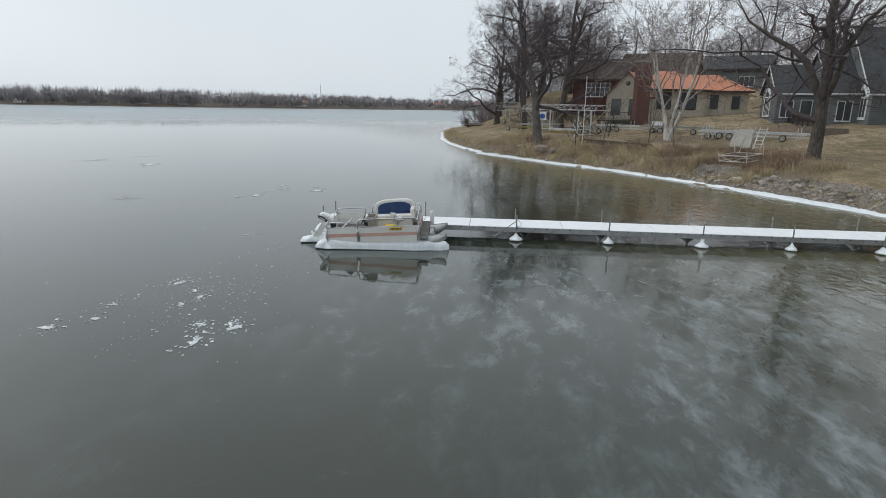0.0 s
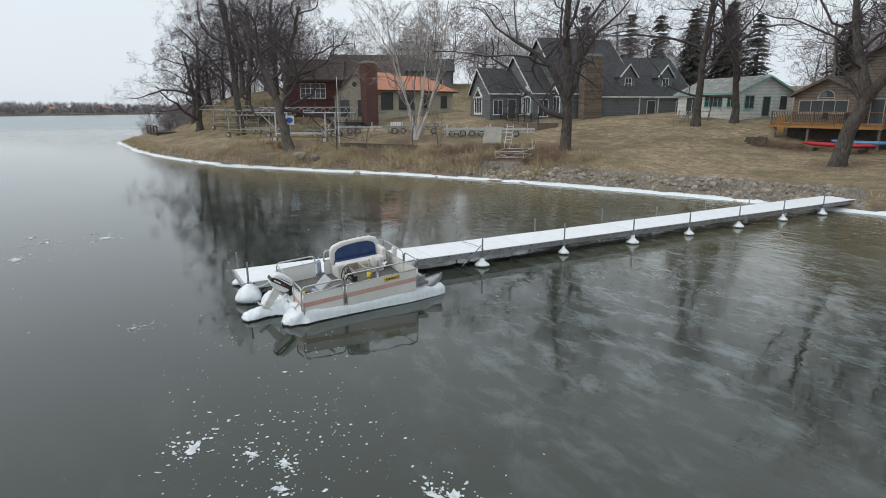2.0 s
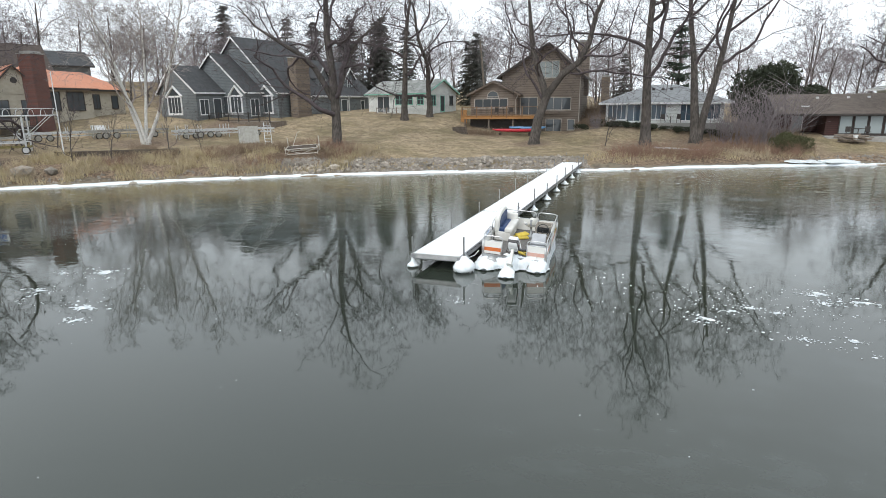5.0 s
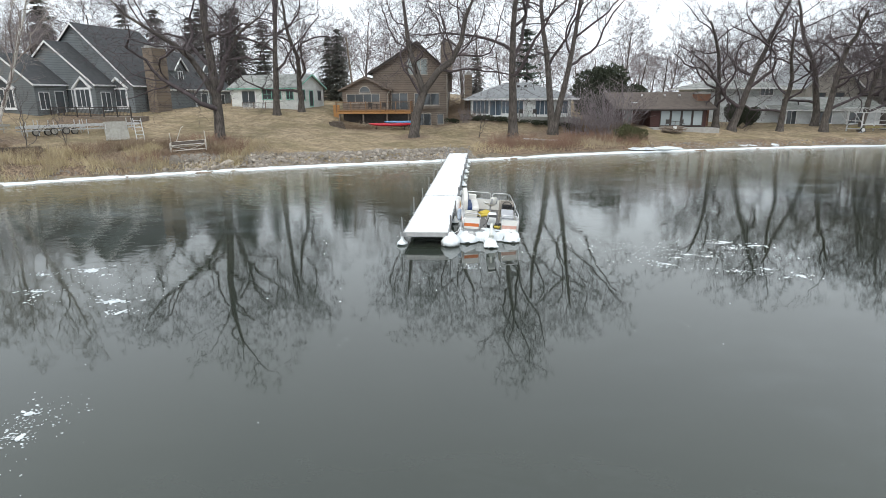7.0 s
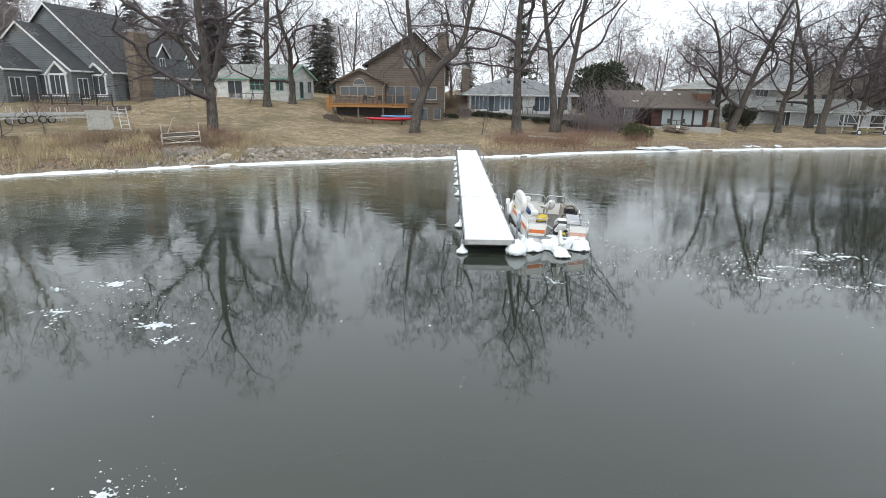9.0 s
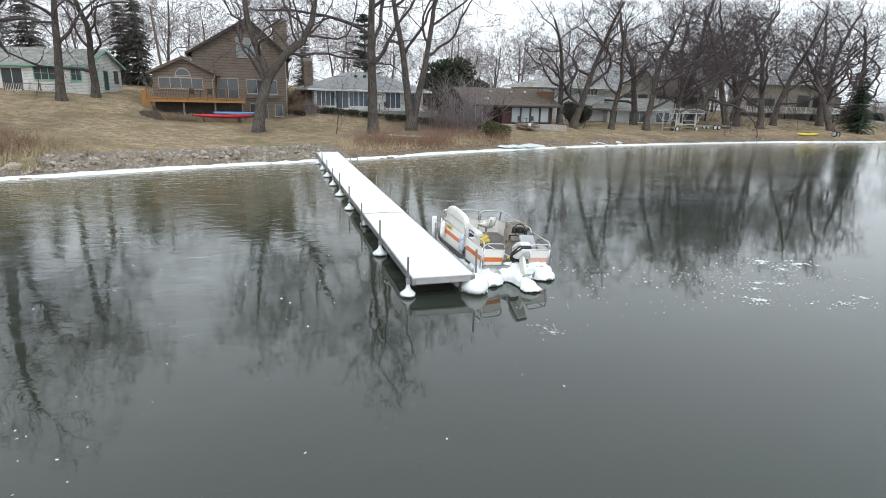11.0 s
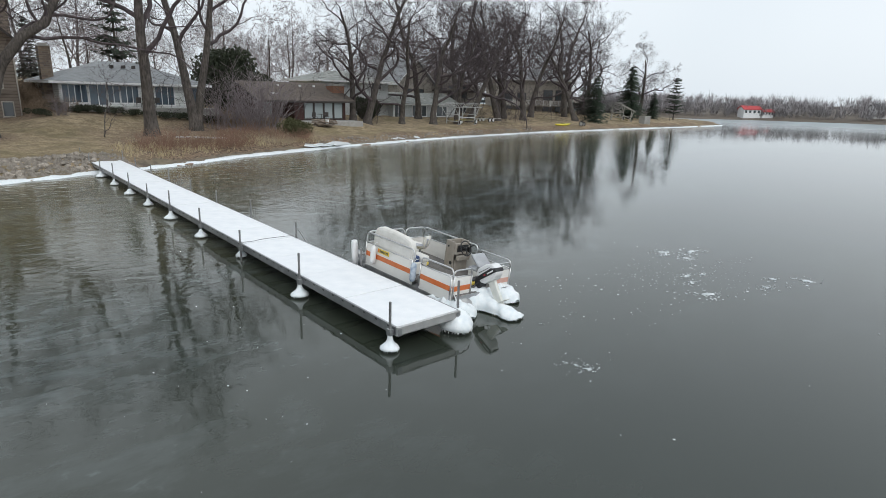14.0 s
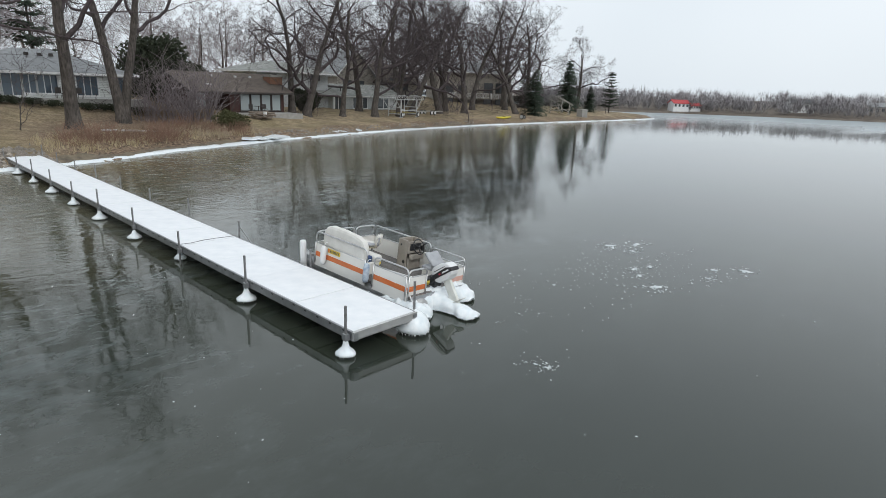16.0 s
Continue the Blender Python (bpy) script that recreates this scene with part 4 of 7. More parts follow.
def brick_material(name, a, b, mortar, size=0.22):
    m = bpy.data.materials.new(name)
    m.use_nodes = True
    n, l = m.node_tree.nodes, m.node_tree.links
    p = n["Principled BSDF"]
    p.inputs["Roughness"].default_value = 0.9
    co = n.new("ShaderNodeTexCoord")
    mp = n.new("ShaderNodeMapping")
    mp.inputs["Rotation"].default_value = (radians(90), 0, 0)
    t = n.new("ShaderNodeTexBrick")
    t.inputs["Color1"].default_value, t.inputs["Color2"].default_value, t.inputs["Mortar"].default_value = (*a, 1), (*b, 1), (*mortar, 1)
    t.inputs["Scale"].default_value, t.inputs["Mortar Size"].default_value = 1.0, 0.012
    t.inputs["Brick Width"].default_value, t.inputs["Row Height"].default_value = size, size * 0.36
    l.new(co.outputs["Object"], mp.inputs["Vector"])
    l.new(mp.outputs["Vector"], t.inputs["Vector"])
    l.new(t.outputs["Color"], p.inputs["Base Color"])
    bn = n.new("ShaderNodeBump")
    bn.inputs["Strength"].default_value = 0.4
    l.new(t.outputs["Fac"], bn.inputs["Height"])
    bn.invert = True
    l.new(bn.outputs["Normal"], p.inputs["Normal"])
    return m


def glass_material(name, tint):
    m = bpy.data.materials.new(name)
    m.use_nodes = True
    p = m.node_tree.nodes["Principled BSDF"]
    p.inputs["Base Color"].default_value = (*tint, 1)
    p.inputs["Roughness"].default_value, p.inputs["IOR"].default_value = 0.03, 1.6
    return m


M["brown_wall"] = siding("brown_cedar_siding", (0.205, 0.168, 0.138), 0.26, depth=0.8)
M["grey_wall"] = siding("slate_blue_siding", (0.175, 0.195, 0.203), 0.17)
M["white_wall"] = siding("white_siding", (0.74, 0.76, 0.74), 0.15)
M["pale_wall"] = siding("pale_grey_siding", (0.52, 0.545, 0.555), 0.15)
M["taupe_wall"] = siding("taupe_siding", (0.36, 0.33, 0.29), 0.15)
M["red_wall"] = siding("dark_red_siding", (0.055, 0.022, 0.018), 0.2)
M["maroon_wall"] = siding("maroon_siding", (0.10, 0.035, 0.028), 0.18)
M["stucco"] = material("cream_stucco", (0.44, 0.40, 0.32), (0.52, 0.475, 0.39), 3, 0.95, bump=0.3, stain=0.4)
M["trim_white"] = material("white_trim", (0.72, 0.73, 0.73), (0.78, 0.78, 0.78), 2, 0.5)
M["trim_green"] = material("mint_green_trim", (0.22, 0.50, 0.40), (0.27, 0.56, 0.46), 3, 0.5)
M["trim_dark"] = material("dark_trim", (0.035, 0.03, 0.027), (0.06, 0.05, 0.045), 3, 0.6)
M["cedar"] = material("new_cedar_rail", (0.36, 0.17, 0.055), (0.46, 0.24, 0.085), 5, 0.7, stretch=(1, 1, 4))
M["rail_brown"] = material("stained_deck_rail", (0.20, 0.115, 0.06), (0.29, 0.175, 0.10), 5, 0.75, stretch=(1, 1, 4), stain=0.3)
M["old_wood"] = material("weathered_wood", (0.15, 0.12, 0.095), (0.24, 0.20, 0.165), 7, 0.9, bump=0.4)
M["shingle_dark"] = material("charcoal_shingles", (0.045, 0.047, 0.050), (0.085, 0.087, 0.09), 16, 0.95, bump=0.6, stain=0.4)
M["shingle_brown"] = material("brown_shingles", (0.095, 0.075, 0.062), (0.165, 0.135, 0.115), 16, 0.95, bump=0.6, stain=0.4)
M["shingle_umber"] = material("dark_umber_shingles", (0.060, 0.046, 0.040), (0.110, 0.088, 0.076), 14, 0.95, bump=0.6, stain=0.4)
M["shingle_grey"] = material("grey_shingles", (0.25, 0.26, 0.265), (0.34, 0.35, 0.355), 14, 0.95, bump=0.5, stain=0.4)
M["shingle_green"] = material("mossy_grey_shingles", (0.17, 0.18, 0.165), (0.27, 0.28, 0.26), 12, 0.95, bump=0.5, stain=0.6, stain_colour=(0.42, 0.42, 0.40))
M["tile_orange"] = material("orange_metal_roof", (0.50, 0.175, 0.085), (0.60, 0.25, 0.14), 5, 0.55, bump=0.3, stain=0.35, stain_colour=(0.42, 0.17, 0.10))
M["brick"] = brick_material("red_brick", (0.17, 0.06, 0.045), (0.11, 0.045, 0.038), (0.14, 0.11, 0.10))
M["brick_orange"] = brick_material("orange_brick", (0.30, 0.12, 0.06), (0.22, 0.085, 0.05), (0.2, 0.17, 0.14))
M["stone"] = brick_material("fieldstone", (0.22, 0.17, 0.125), (0.13, 0.10, 0.08), (0.2, 0.18, 0.16), 0.5)
M["glass"] = glass_material("window_glass", (0.075, 0.085, 0.092))
M["curtain"] = glass_material("curtained_glass", (0.30, 0.34, 0.34))
M["concrete"] = material("concrete", (0.30, 0.29, 0.27), (0.38, 0.37, 0.35), 3, 0.95, bump=0.3, stain=0.5)


def window(house, x, z, w, h, frame_mat, y=0.0, bars=1, cross=0, side=None, glass="glass", arch=0.0, fw=0.07, name="window"):
    """A framed window on a wall: on the front at y, or with side=x on the wall that runs back (x is then the way back)."""
    m = pose(0, y, 0) if side is None else pose(side, 0, 0, 0, 0, 90)
    top = Shape()
    top.box(x - w / 2 - fw, -0.06, z - fw, x - w / 2, 0.02, z + h + fw, m).box(x + w / 2, -0.06, z - fw, x + w / 2 + fw, 0.02, z + h + fw, m)
    top.box(x - w / 2, -0.06, z + h, x + w / 2, 0.02, z + h + fw, m).box(x - w / 2, -0.06, z - fw, x + w / 2, 0.02, z, m)
    win = part(name, top, frame_mat, house)
    for k in range(bars):
        u = x - w / 2 + w * (k + 1) / (bars + 1)
        part("mullion", Shape().box(u - 0.03, -0.045, z, u + 0.03, 0.0, z + h, m), frame_mat, win)
    for k in range(cross):
        v = z + h * (k + 1) / (cross + 1)
        part("mullion", Shape().box(x - w / 2, -0.043, v - 0.02, x + w / 2, 0.0, v + 0.02, m), frame_mat, win)
    for k in range(bars + 1):
        u0, u1 = x - w / 2 + w * k / (bars + 1), x - w / 2 + w * (k + 1) / (bars + 1)
        part("pane", Shape().box(u0 + 0.02, -0.022, z + 0.01, u1 - 0.02, -0.004, z + h - 0.01, m), M[glass], win)
    part("sill", Shape().box(x - w / 2 - fw - 0.03, -0.10, z - fw - 0.04, x + w / 2 + fw + 0.03, 0.0, z - fw, m), frame_mat, win)
    if arch:
        n = 9
        tri = [(x - w / 2, z + h + fw)] + [(x + w / 2 * -math.cos(math.pi * k / (n - 1)), z + h + fw + arch * math.sin(math.pi * k / (n - 1))) for k in range(n)] + [(x + w / 2, z + h + fw)]
        part("arch_pane", Shape().prism(tri, -0.03, -0.005, m), M[glass], win)
        part("arch_frame", Shape().tube([m @ Vector((a, -0.03, b)) for a, b in tri[1:-1]], 0.045, 6), frame_mat, win)
    return win


def gable_roof(house, x0, x1, y0, y1, eave, ridge, mat, along="y", over=0.45, thick=0.16, fascia=None, wall=None, peak=None):
    """Two slopes and the gable walls; the ridge runs along y or along x."""
    m = Matrix() if along == "y" else Matrix(((0, 1, 0, 0), (1, 0, 0, 0), (0, 0, 1, 0), (0, 0, 0, 1)))
    if along == "x":
        x0, x1, y0, y1 = y0, y1, x0, x1
    c = (x0 + x1) / 2 if peak is None else peak
    for a, b in ((x0, c), (x1, c)):
        s = (ridge - eave) / (b - a)
        ex = a - over if b > a else a + over
        ez = eave + s * (ex - a)
        o = [(ex, ez), (b, ridge), (b, ridge + thick), (ex, ez + thick)]
        part("roof_slope", Shape().prism(o, y0 - over, y1 + over, m), mat, house)
        if fascia:
            for yy in (y0 - over - 0.05, y1 + over):
                part("fascia", Shape().prism([(ex, ez - 0.06), (b, ridge - 0.06), (b, ridge + thick - 0.03), (ex, ez + thick - 0.03)], yy, yy + 0.05, m), fascia, house)
            part("gutter", Shape().prism([(ex - 0.06, ez - 0.02), (ex + 0.06, ez - 0.02), (ex + 0.06, ez + thick - 0.04), (ex - 0.06, ez + thick - 0.04)], y0 - over, y1 + over, m), fascia, house)
    if wall:
        for yy in (y0, y1 - 0.15):
            part("gable_wall", Shape().prism([(x0, eave), (x1, eave), (c, ridge)], yy, yy + 0.15, m), wall, house)


def hip_roof(house, x0, x1, y0, y1, eave, ridge, mat, inset, over=0.6, fascia=None):
    ym = (y0 + y1) / 2
    a, b, c, d = x0 - over, x1 + over, y0 - over, y1 + over
    t = 0.18
    base = [(a, c), (b, c), (b, d), (a, d)]
    s = Shape().add([(x, y, eave) for x, y in base] + [(x, y, eave + t) for x, y in base] + [(x0 + inset, ym, ridge), (x1 - inset, ym, ridge)],
                    [(3, 2, 1, 0), (0, 1, 5, 4), (1, 2, 6, 5), (2, 3, 7, 6), (3, 0, 4, 7), (4, 5, 9, 8), (5, 6, 9), (6, 7, 8, 9), (7, 4, 8)])
    part("roof", s, mat, house)
    if fascia:
        part("fascia", Shape().box(a - 0.03, c - 0.05, eave - 0.05, b + 0.03, c - 0.002, eave + t - 0.03).box(a - 0.05, c - 0.05, eave - 0.05, a - 0.002, d, eave + t - 0.03).box(b + 0.002, c - 0.05, eave - 0.05, b + 0.05, d, eave + t - 0.03), fascia, house)


def chimney(house, x0, y0, x1, y1, z0, z1, mat):
    c = part("chimney", Shape().box(x0, y0, z0, x1, y1, z1), mat, house)
    part("cap", Shape().box(x0 - 0.06, y0 - 0.06, z1, x1 + 0.06, y1 + 0.06, z1 + 0.10).box(x0 + 0.15, y0 + 0.15, z1 + 0.10, x1 - 0.15, y1 - 0.15, z1 + 0.28), M["concrete"], c)


def railing(owner, x0, x1, y, z, h, mat, gap=0.16, dark=None, posts=1.6, way="x"):
    """A deck rail of posts, two rails and balusters."""
    m = Matrix() if way == "x" else Matrix(((0, 1, 0, 0), (1, 0, 0, 0), (0, 0, 1, 0), (0, 0, 0, 1)))
    r = part("railing", Shape().box(x0, y - 0.04, z + h - 0.06, x1, y + 0.04, z + h, m).box(x0, y - 0.03, z + 0.10, x1, y + 0.03, z + 0.15, m), mat, owner)
    n = max(1, round((x1 - x0) / posts))
    for k in range(n + 1):
        u = x0 + (x1 - x0) * k / n
        part("rail_post", Shape().box(u - 0.05, y - 0.05, z - 0.2, u + 0.05, y + 0.05, z + h + 0.05, m), mat, r)
    b = Shape()
    k = int((x1 - x0) / gap)
    for i in range(k):
        u = x0 + (x1 - x0) * (i + 0.5) / k
        b.box(u - 0.012, y - 0.012, z + 0.15, u + 0.012, y + 0.012, z + h - 0.06, m)
    tagged(part("balusters", b, dark or mat, r), kind="stuff")


M["trim_tan"] = material("weathered_tan_trim", (0.36, 0.33, 0.29), (0.46, 0.43, 0.39), 3, 0.6)
# brown cedar house; x runs along its front from the right-hand corner leftwards as minus
h = thing("house", "two-storey brown cedar house with a raised deck", "house", m=pose(-1.3, 51.5, 0, 0, 0, 2))
part("wall", Shape().box(-9.0, 0.0, 0.5, 0.0, 9.5, 8.3), M["brown_wall"], h)
gable_roof(h, -9.0, 0.0, 0.0, 9.5, 8.3, 11.6, M["shingle_brown"], "y", 0.5, 0.2, M["trim_dark"], M["brown_wall"], peak=-3.6)
part("wall", Shape().box(-12.6, -0.8, 0.5, -7.0, 8.0, 6.3), M["brown_wall"], h)
gable_roof(h, -12.6, -7.0, -0.8, 8.0, 6.25, 7.6, M["shingle_brown"], "y", 0.4, 0.18, M["brown_wall"], M["brown_wall"])
window(h, -10.1, 4.75, 3.9, 0.95, M["trim_tan"], -0.8, 3)
window(h, -9.9, 5.85, 1.3, 0.08, M["trim_tan"], -0.8, 0, arch=0.62)
window(h, -5.8, 3.85, 1.9, 1.95, M["trim_tan"], 0, 1, name="patio_door")
window(h, -3.6, 8.0, 2.3, 1.75, M["trim_tan"], 0, 2, glass="curtain")
window(h, -2.5, 4.45, 2.9, 1.3, M["trim_tan"], 0, 2)
part("bay_base", Shape().box(-4.1, -0.3, 4.0, -0.9, 0.0, 4.35), M["brown_wall"], h)
window(h, -2.9, 1.6, 1.7, 1.75, M["trim_tan"], 0, 1, name="patio_door")
window(h, -0.9, 2.2, 0.7, 1.1, M["trim_tan"], 0, 0)
chimney(h, -0.9, 4.0, 0.5, 5.2, 6.0, 12.0, M["brown_wall"])
part("downpipe", Shape().tube([(-6.9, -0.95, 6.2), (-7.0, -0.95, 5.9), (-7.2, -0.88, 5.6), (-7.2, -0.88, 3.8)], 0.05, 6), M["trim_tan"], h)
part("downpipe", Shape().tube([(-0.06, -0.1, 8.0), (-0.06, -0.1, 1.6)], 0.05, 6), M["trim_tan"], h)
deck = part("deck", Shape().box(-12.9, -3.4, 3.72, -4.2, -0.85, 3.84).box(-12.9, -3.4, 3.5, -4.2, -3.34, 3.86), M["cedar"], h, "raised deck of fresh orange cedar")
for u in (-12.6, -9.8, -7.0, -4.5):
    part("deck_post", Shape().box(u - 0.08, -3.2, 0.8, u + 0.08, -3.04, 3.72), M["old_wood"], deck)
railing(deck, -12.9, -4.2, -3.36, 3.84, 1.0, M["rail_brown"], 0.14, M["trim_dark"])
railing(deck, -3.4, -0.9, -4.22, 3.84, 1.0, M["rail_brown"], 0.14, M["trim_dark"], way="y")
# plain near-black sheet set back under the deck in place of its shade
part("skirt", Shape().box(-12.4, -1.6, 0.8, -4.4, -1.5, 3.5), M["trim_dark"], deck, "dark sheet standing in for shade under the deck")
part("fence_board", Shape().box(-13.7, -1.2, 2.6, -12.95, -1.1, 4.5), M["cedar"], h)

M["lake_glass"] = glass_material("lakeside_glass", (0.075, 0.105, 0.135))
# white ranch house with a grey hip roof
h = thing("house", "white ranch house with a grey hip roof and tall windows", "house", m=pose(0.83, 52.0, 0, 0, 0, 3.5))
part("wall", Shape().box(0.7, 0.0, 1.2, 12.9, 10.0, 5.0), M["white_wall"], h)
part("sill_band", Shape().box(0.7, -0.08, 1.2, 12.9, 0.0, 3.05), M["white_wall"], h)
hip_roof(h, 0.7, 12.9, 0.0, 10.0, 4.98, 7.1, M["shingle_grey"], 4.6, 0.75, M["trim_white"])
for x, w, b in ((1.9, 1.9, 3), (4.95, 0.95, 1), (6.3, 1.5, 2)):
    window(h, x, 3.35, w, 1.5, M["trim_white"], 0, b, fw=0.13, glass="lake_glass")
window(h, 3.7, 3.15, 1.35, 1.75, M["trim_white"], 0, 1, name="french_door", fw=0.14, glass="lake_glass")
window(h, 9.4, 3.2, 1.7, 1.65, M["trim_white"], 0, 2, glass="lake_glass", fw=0.12)
window(h, 11.9, 3.35, 1.2, 1.5, M["trim_white"], 0, 1, glass="lake_glass", fw=0.12)
for x in (5.6, 6.6, 7.5):
    part("roof_vent", Shape().box(x, 2.6, 6.45, x + 0.3, 2.9, 6.72), M["trim_dark"], h)
chimney(h, 0.0, 2.2, 0.9, 3.2, 2.0, 8.0, M["stone"])
part("flue", Shape().tube([(9.8, 5.2, 6.3), (9.8, 5.2, 7.5)], 0.12, 8), M["trim_white"], h)

# mint-trimmed cottage
h = thing("house", "white cottage with mint green trim and a small porch", "house", m=pose(-19.5, 50.5, 0.36, 0, 0, -14.5) @ Matrix.Scale(0.91, 4))
part("wall", Shape().box(-10.4, 0.0, 2.4, 0.0, 7.0, 6.9), M["white_wall"], h)
gable_roof(h, -10.4, 0.0, 0.0, 7.0, 6.85, 8.5, M["shingle_green"], "x", 0.4, 0.16, M["trim_green"], M["white_wall"])
window(h, -7.6, 4.3, 2.1, 2.1, M["trim_white"], 0, 1, name="patio_door")
window(h, -3.9, 5.35, 2.9, 1.25, M["trim_green"], 0, 3, 1)
window(h, -1.1, 5.35, 1.0, 1.25, M["trim_green"], 0, 1, 1)
window(h, 1.4, 5.2, 1.1, 1.3, M["trim_green"], side=0.0, bars=1, cross=1)
window(h, 3.6, 4.4, 0.9, 2.0, M["trim_green"], side=0.0, bars=0, name="side_door")
window(h, 5.8, 5.2, 0.7, 1.2, M["trim_dark"], side=0.0, bars=0)
deck = part("porch", Shape().box(-9.4, -2.0, 3.75, -1.8, -0.02, 3.95), M["old_wood"], h)
railing(deck, -7.2, -1.9, -1.95, 3.95, 0.95, M["old_wood"], 0.16, M["trim_white"])
part("porch_wall", Shape().box(-9.3, -1.5, 2.6, -1.9, -1.4, 3.75), M["trim_dark"], deck)

# slate house with stepped gables
h = thing("house", "slate grey house with three stepped white-trimmed gables", "house", m=pose(-34.2, 41.2, 0, 0, 0, -10))
W, T = M["grey_wall"], M["trim_white"]
part("wall", Shape().box(-14.0, 0.0, 2.6, -0.2, 9.5, 6.95), W, h)
gable_roof(h, -13.4, -0.2, 0.0, 9.5, 6.9, 13.1, M["shingle_dark"], "y", 0.35, 0.18, T, W)
part("wall", Shape().box(-12.9, -2.6, 2.6, -2.6, 0.0, 6.95), W, h)
gable_roof(h, -12.9, -2.6, -2.6, 0.2, 6.9, 11.1, M["shingle_dark"], "y", 0.3, 0.18, T, W, peak=-7.75)
part("wall", Shape().box(-12.6, -6.4, 1.2, -6.2, -2.4, 6.95), W, h)
gable_roof(h, -12.6, -6.2, -6.4, -2.4, 6.9, 9.7, M["shingle_dark"], "y", 0.3, 0.18, T, W, peak=-9.9)
for x, y, w in ((-10.0, -6.4, 2.2), (-4.2, -2.6, 1.7), (-2.2, 0.0, 2.0)):
    window(h, x, 4.55, w, 1.75, T, y, 3 if w > 2.1 else 2, fw=0.20)
    part("portal_pane", Shape().prism([(x - w / 2, 6.45), (x + w / 2, 6.45), (x, 7.25)], y - 0.04, y - 0.004), M["glass"], h)
    part("portal_trim", Shape().tube([(x - w / 2 - 0.35, y - 0.06, 6.35), (x, y - 0.06, 7.5), (x + w / 2 + 0.35, y - 0.06, 6.35)], 0.15, 6), T, h)
window(h, -10.0, 2.0, 2.0, 1.5, T, -6.4, 2, 1)
window(h, -6.9, 4.9, 1.0, 1.3, T, -2.6, 1)
window(h, -5.9, 4.4, 0.6, 1.9, T, -2.6, 0)
window(h, -9.2, 4.9, 0.9, 1.3, T, -2.6, 1)
window(h, -5.4, 4.4, 1.1, 1.6, T, side=-6.2, bars=1)
window(h, -3.6, 3.9, 1.0, 2.2, T, side=-6.2, bars=0, name="french_door")
window(h, -1.3, 4.2, 1.2, 1.8, T, side=-2.6, bars=1)
chimney(h, 0.2, 1.6, 1.4, 3.8, 2.8, 10.6, M["stone"])
part("wing_wall", Shape().box(-9.5, 4.5, 2.6, 0.3, 17.0, 6.6), W, h)
gable_roof(h, -9.5, 0.3, 4.5, 17.0, 6.55, 10.9, M["shingle_dark"], "y", 0.3, 0.18, T, W)
part("eave_band", Shape().box(0.3, 3.9, 6.2, 0.36, 17.0, 6.5), T, h)
for y in (8.6, 13.8):
    d = part("dormer", Shape().box(-3.4, y - 1.0, 6.9, -0.7, y + 1.0, 8.7), W, h, "small gabled dormer with white trim")
    part("dormer_roof", Shape().add([Vector(q) for q in ((-0.45, y - 1.25, 8.55), (-0.45, y, 10.0), (-3.6, y, 10.0), (-3.6, y - 1.25, 8.55), (-0.45, y + 1.25, 8.55), (-3.6, y + 1.25, 8.55), (-0.45, y, 9.85), (-0.45, y - 1.2, 8.45), (-0.45, y + 1.2, 8.45))], [(0, 1, 2, 3), (1, 4, 5, 2)]), M["shingle_dark"], d)
    part("dormer_gable", Shape().add([Vector(q) for q in ((-0.7, y - 1.0, 8.6), (-0.7, y + 1.0, 8.6), (-0.7, y, 9.85), (-0.8, y - 1.0, 8.6), (-0.8, y + 1.0, 8.6), (-0.8, y, 9.85))], [(0, 1, 2), (5, 4, 3), (0, 3, 4, 1), (1, 4, 5, 2), (2, 5, 3, 0)]), W, d)
    part("dormer_trim", Shape().tube([(-0.45, y - 1.25, 8.55), (-0.45, y, 10.0), (-0.45, y + 1.25, 8.55)], 0.09, 6), T, d)
    window(h, y, 7.3, 0.8, 1.15, T, side=-0.7, bars=1, cross=1)
window(h, 15.2, 4.6, 0.7, 1.2, T, side=0.3, bars=0)
for y in (9.6, 12.2):
    part("downpipe", Shape().box(0.3, y - 0.06, 3.0, 0.42, y + 0.06, 6.4), T, h)
window(h, 11.3, 3.6, 1.1, 2.3, T, side=0.3, bars=0, name="garage_door")
terr = part("terrace", Shape().box(-6.1, -5.2, 2.0, 3.6, -2.7, 3.6), M["old_wood"], h)
railing(terr, -6.0, 3.6, -5.1, 3.6, 0.95, M["trim_dark"], 0.16)

# cream house with an orange roof and a tall brick chimney
h = thing("house", "cream stucco house with an orange roof and brick chimney", "house", m=pose(-52.0, 25.4, 0, 0, 0, 98))
W = M["stucco"]
part("wall", Shape().box(0.3, 0.0, 1.2, 7.2, 8.0, 7.2), W, h)
part("wall", Shape().box(7.2, 0.9, 1.6, 13.2, 7.2, 7.15), W, h)
hip_roof(h, 0.3, 7.2, 0.0, 8.0, 7.2, 9.7, M["tile_orange"], 2.4, 0.5, M["trim_dark"])
hip_roof(h, 3.2, 13.2, 0.9, 7.2, 7.15, 9.35, M["tile_orange"], 2.6, 0.45, M["trim_dark"])
wing = part("gable_wing", Shape().box(0.0, 0.0, 1.6, 4.9, 5.2, 6.6), W, h)
wing.matrix_basis = pose(-5.2, 0.25, 0, 0, 0, -31)
gable_roof(wing, 0.0, 4.9, 0.0, 5.2, 6.55, 9.2, M["tile_orange"], "y", 0.3, 0.15, M["trim_dark"], W)
part("round_vent", Shape().tube([(2.45, -0.03, 7.9), (2.45, 0.02, 7.9)], 0.28, 14), M["trim_dark"], wing)
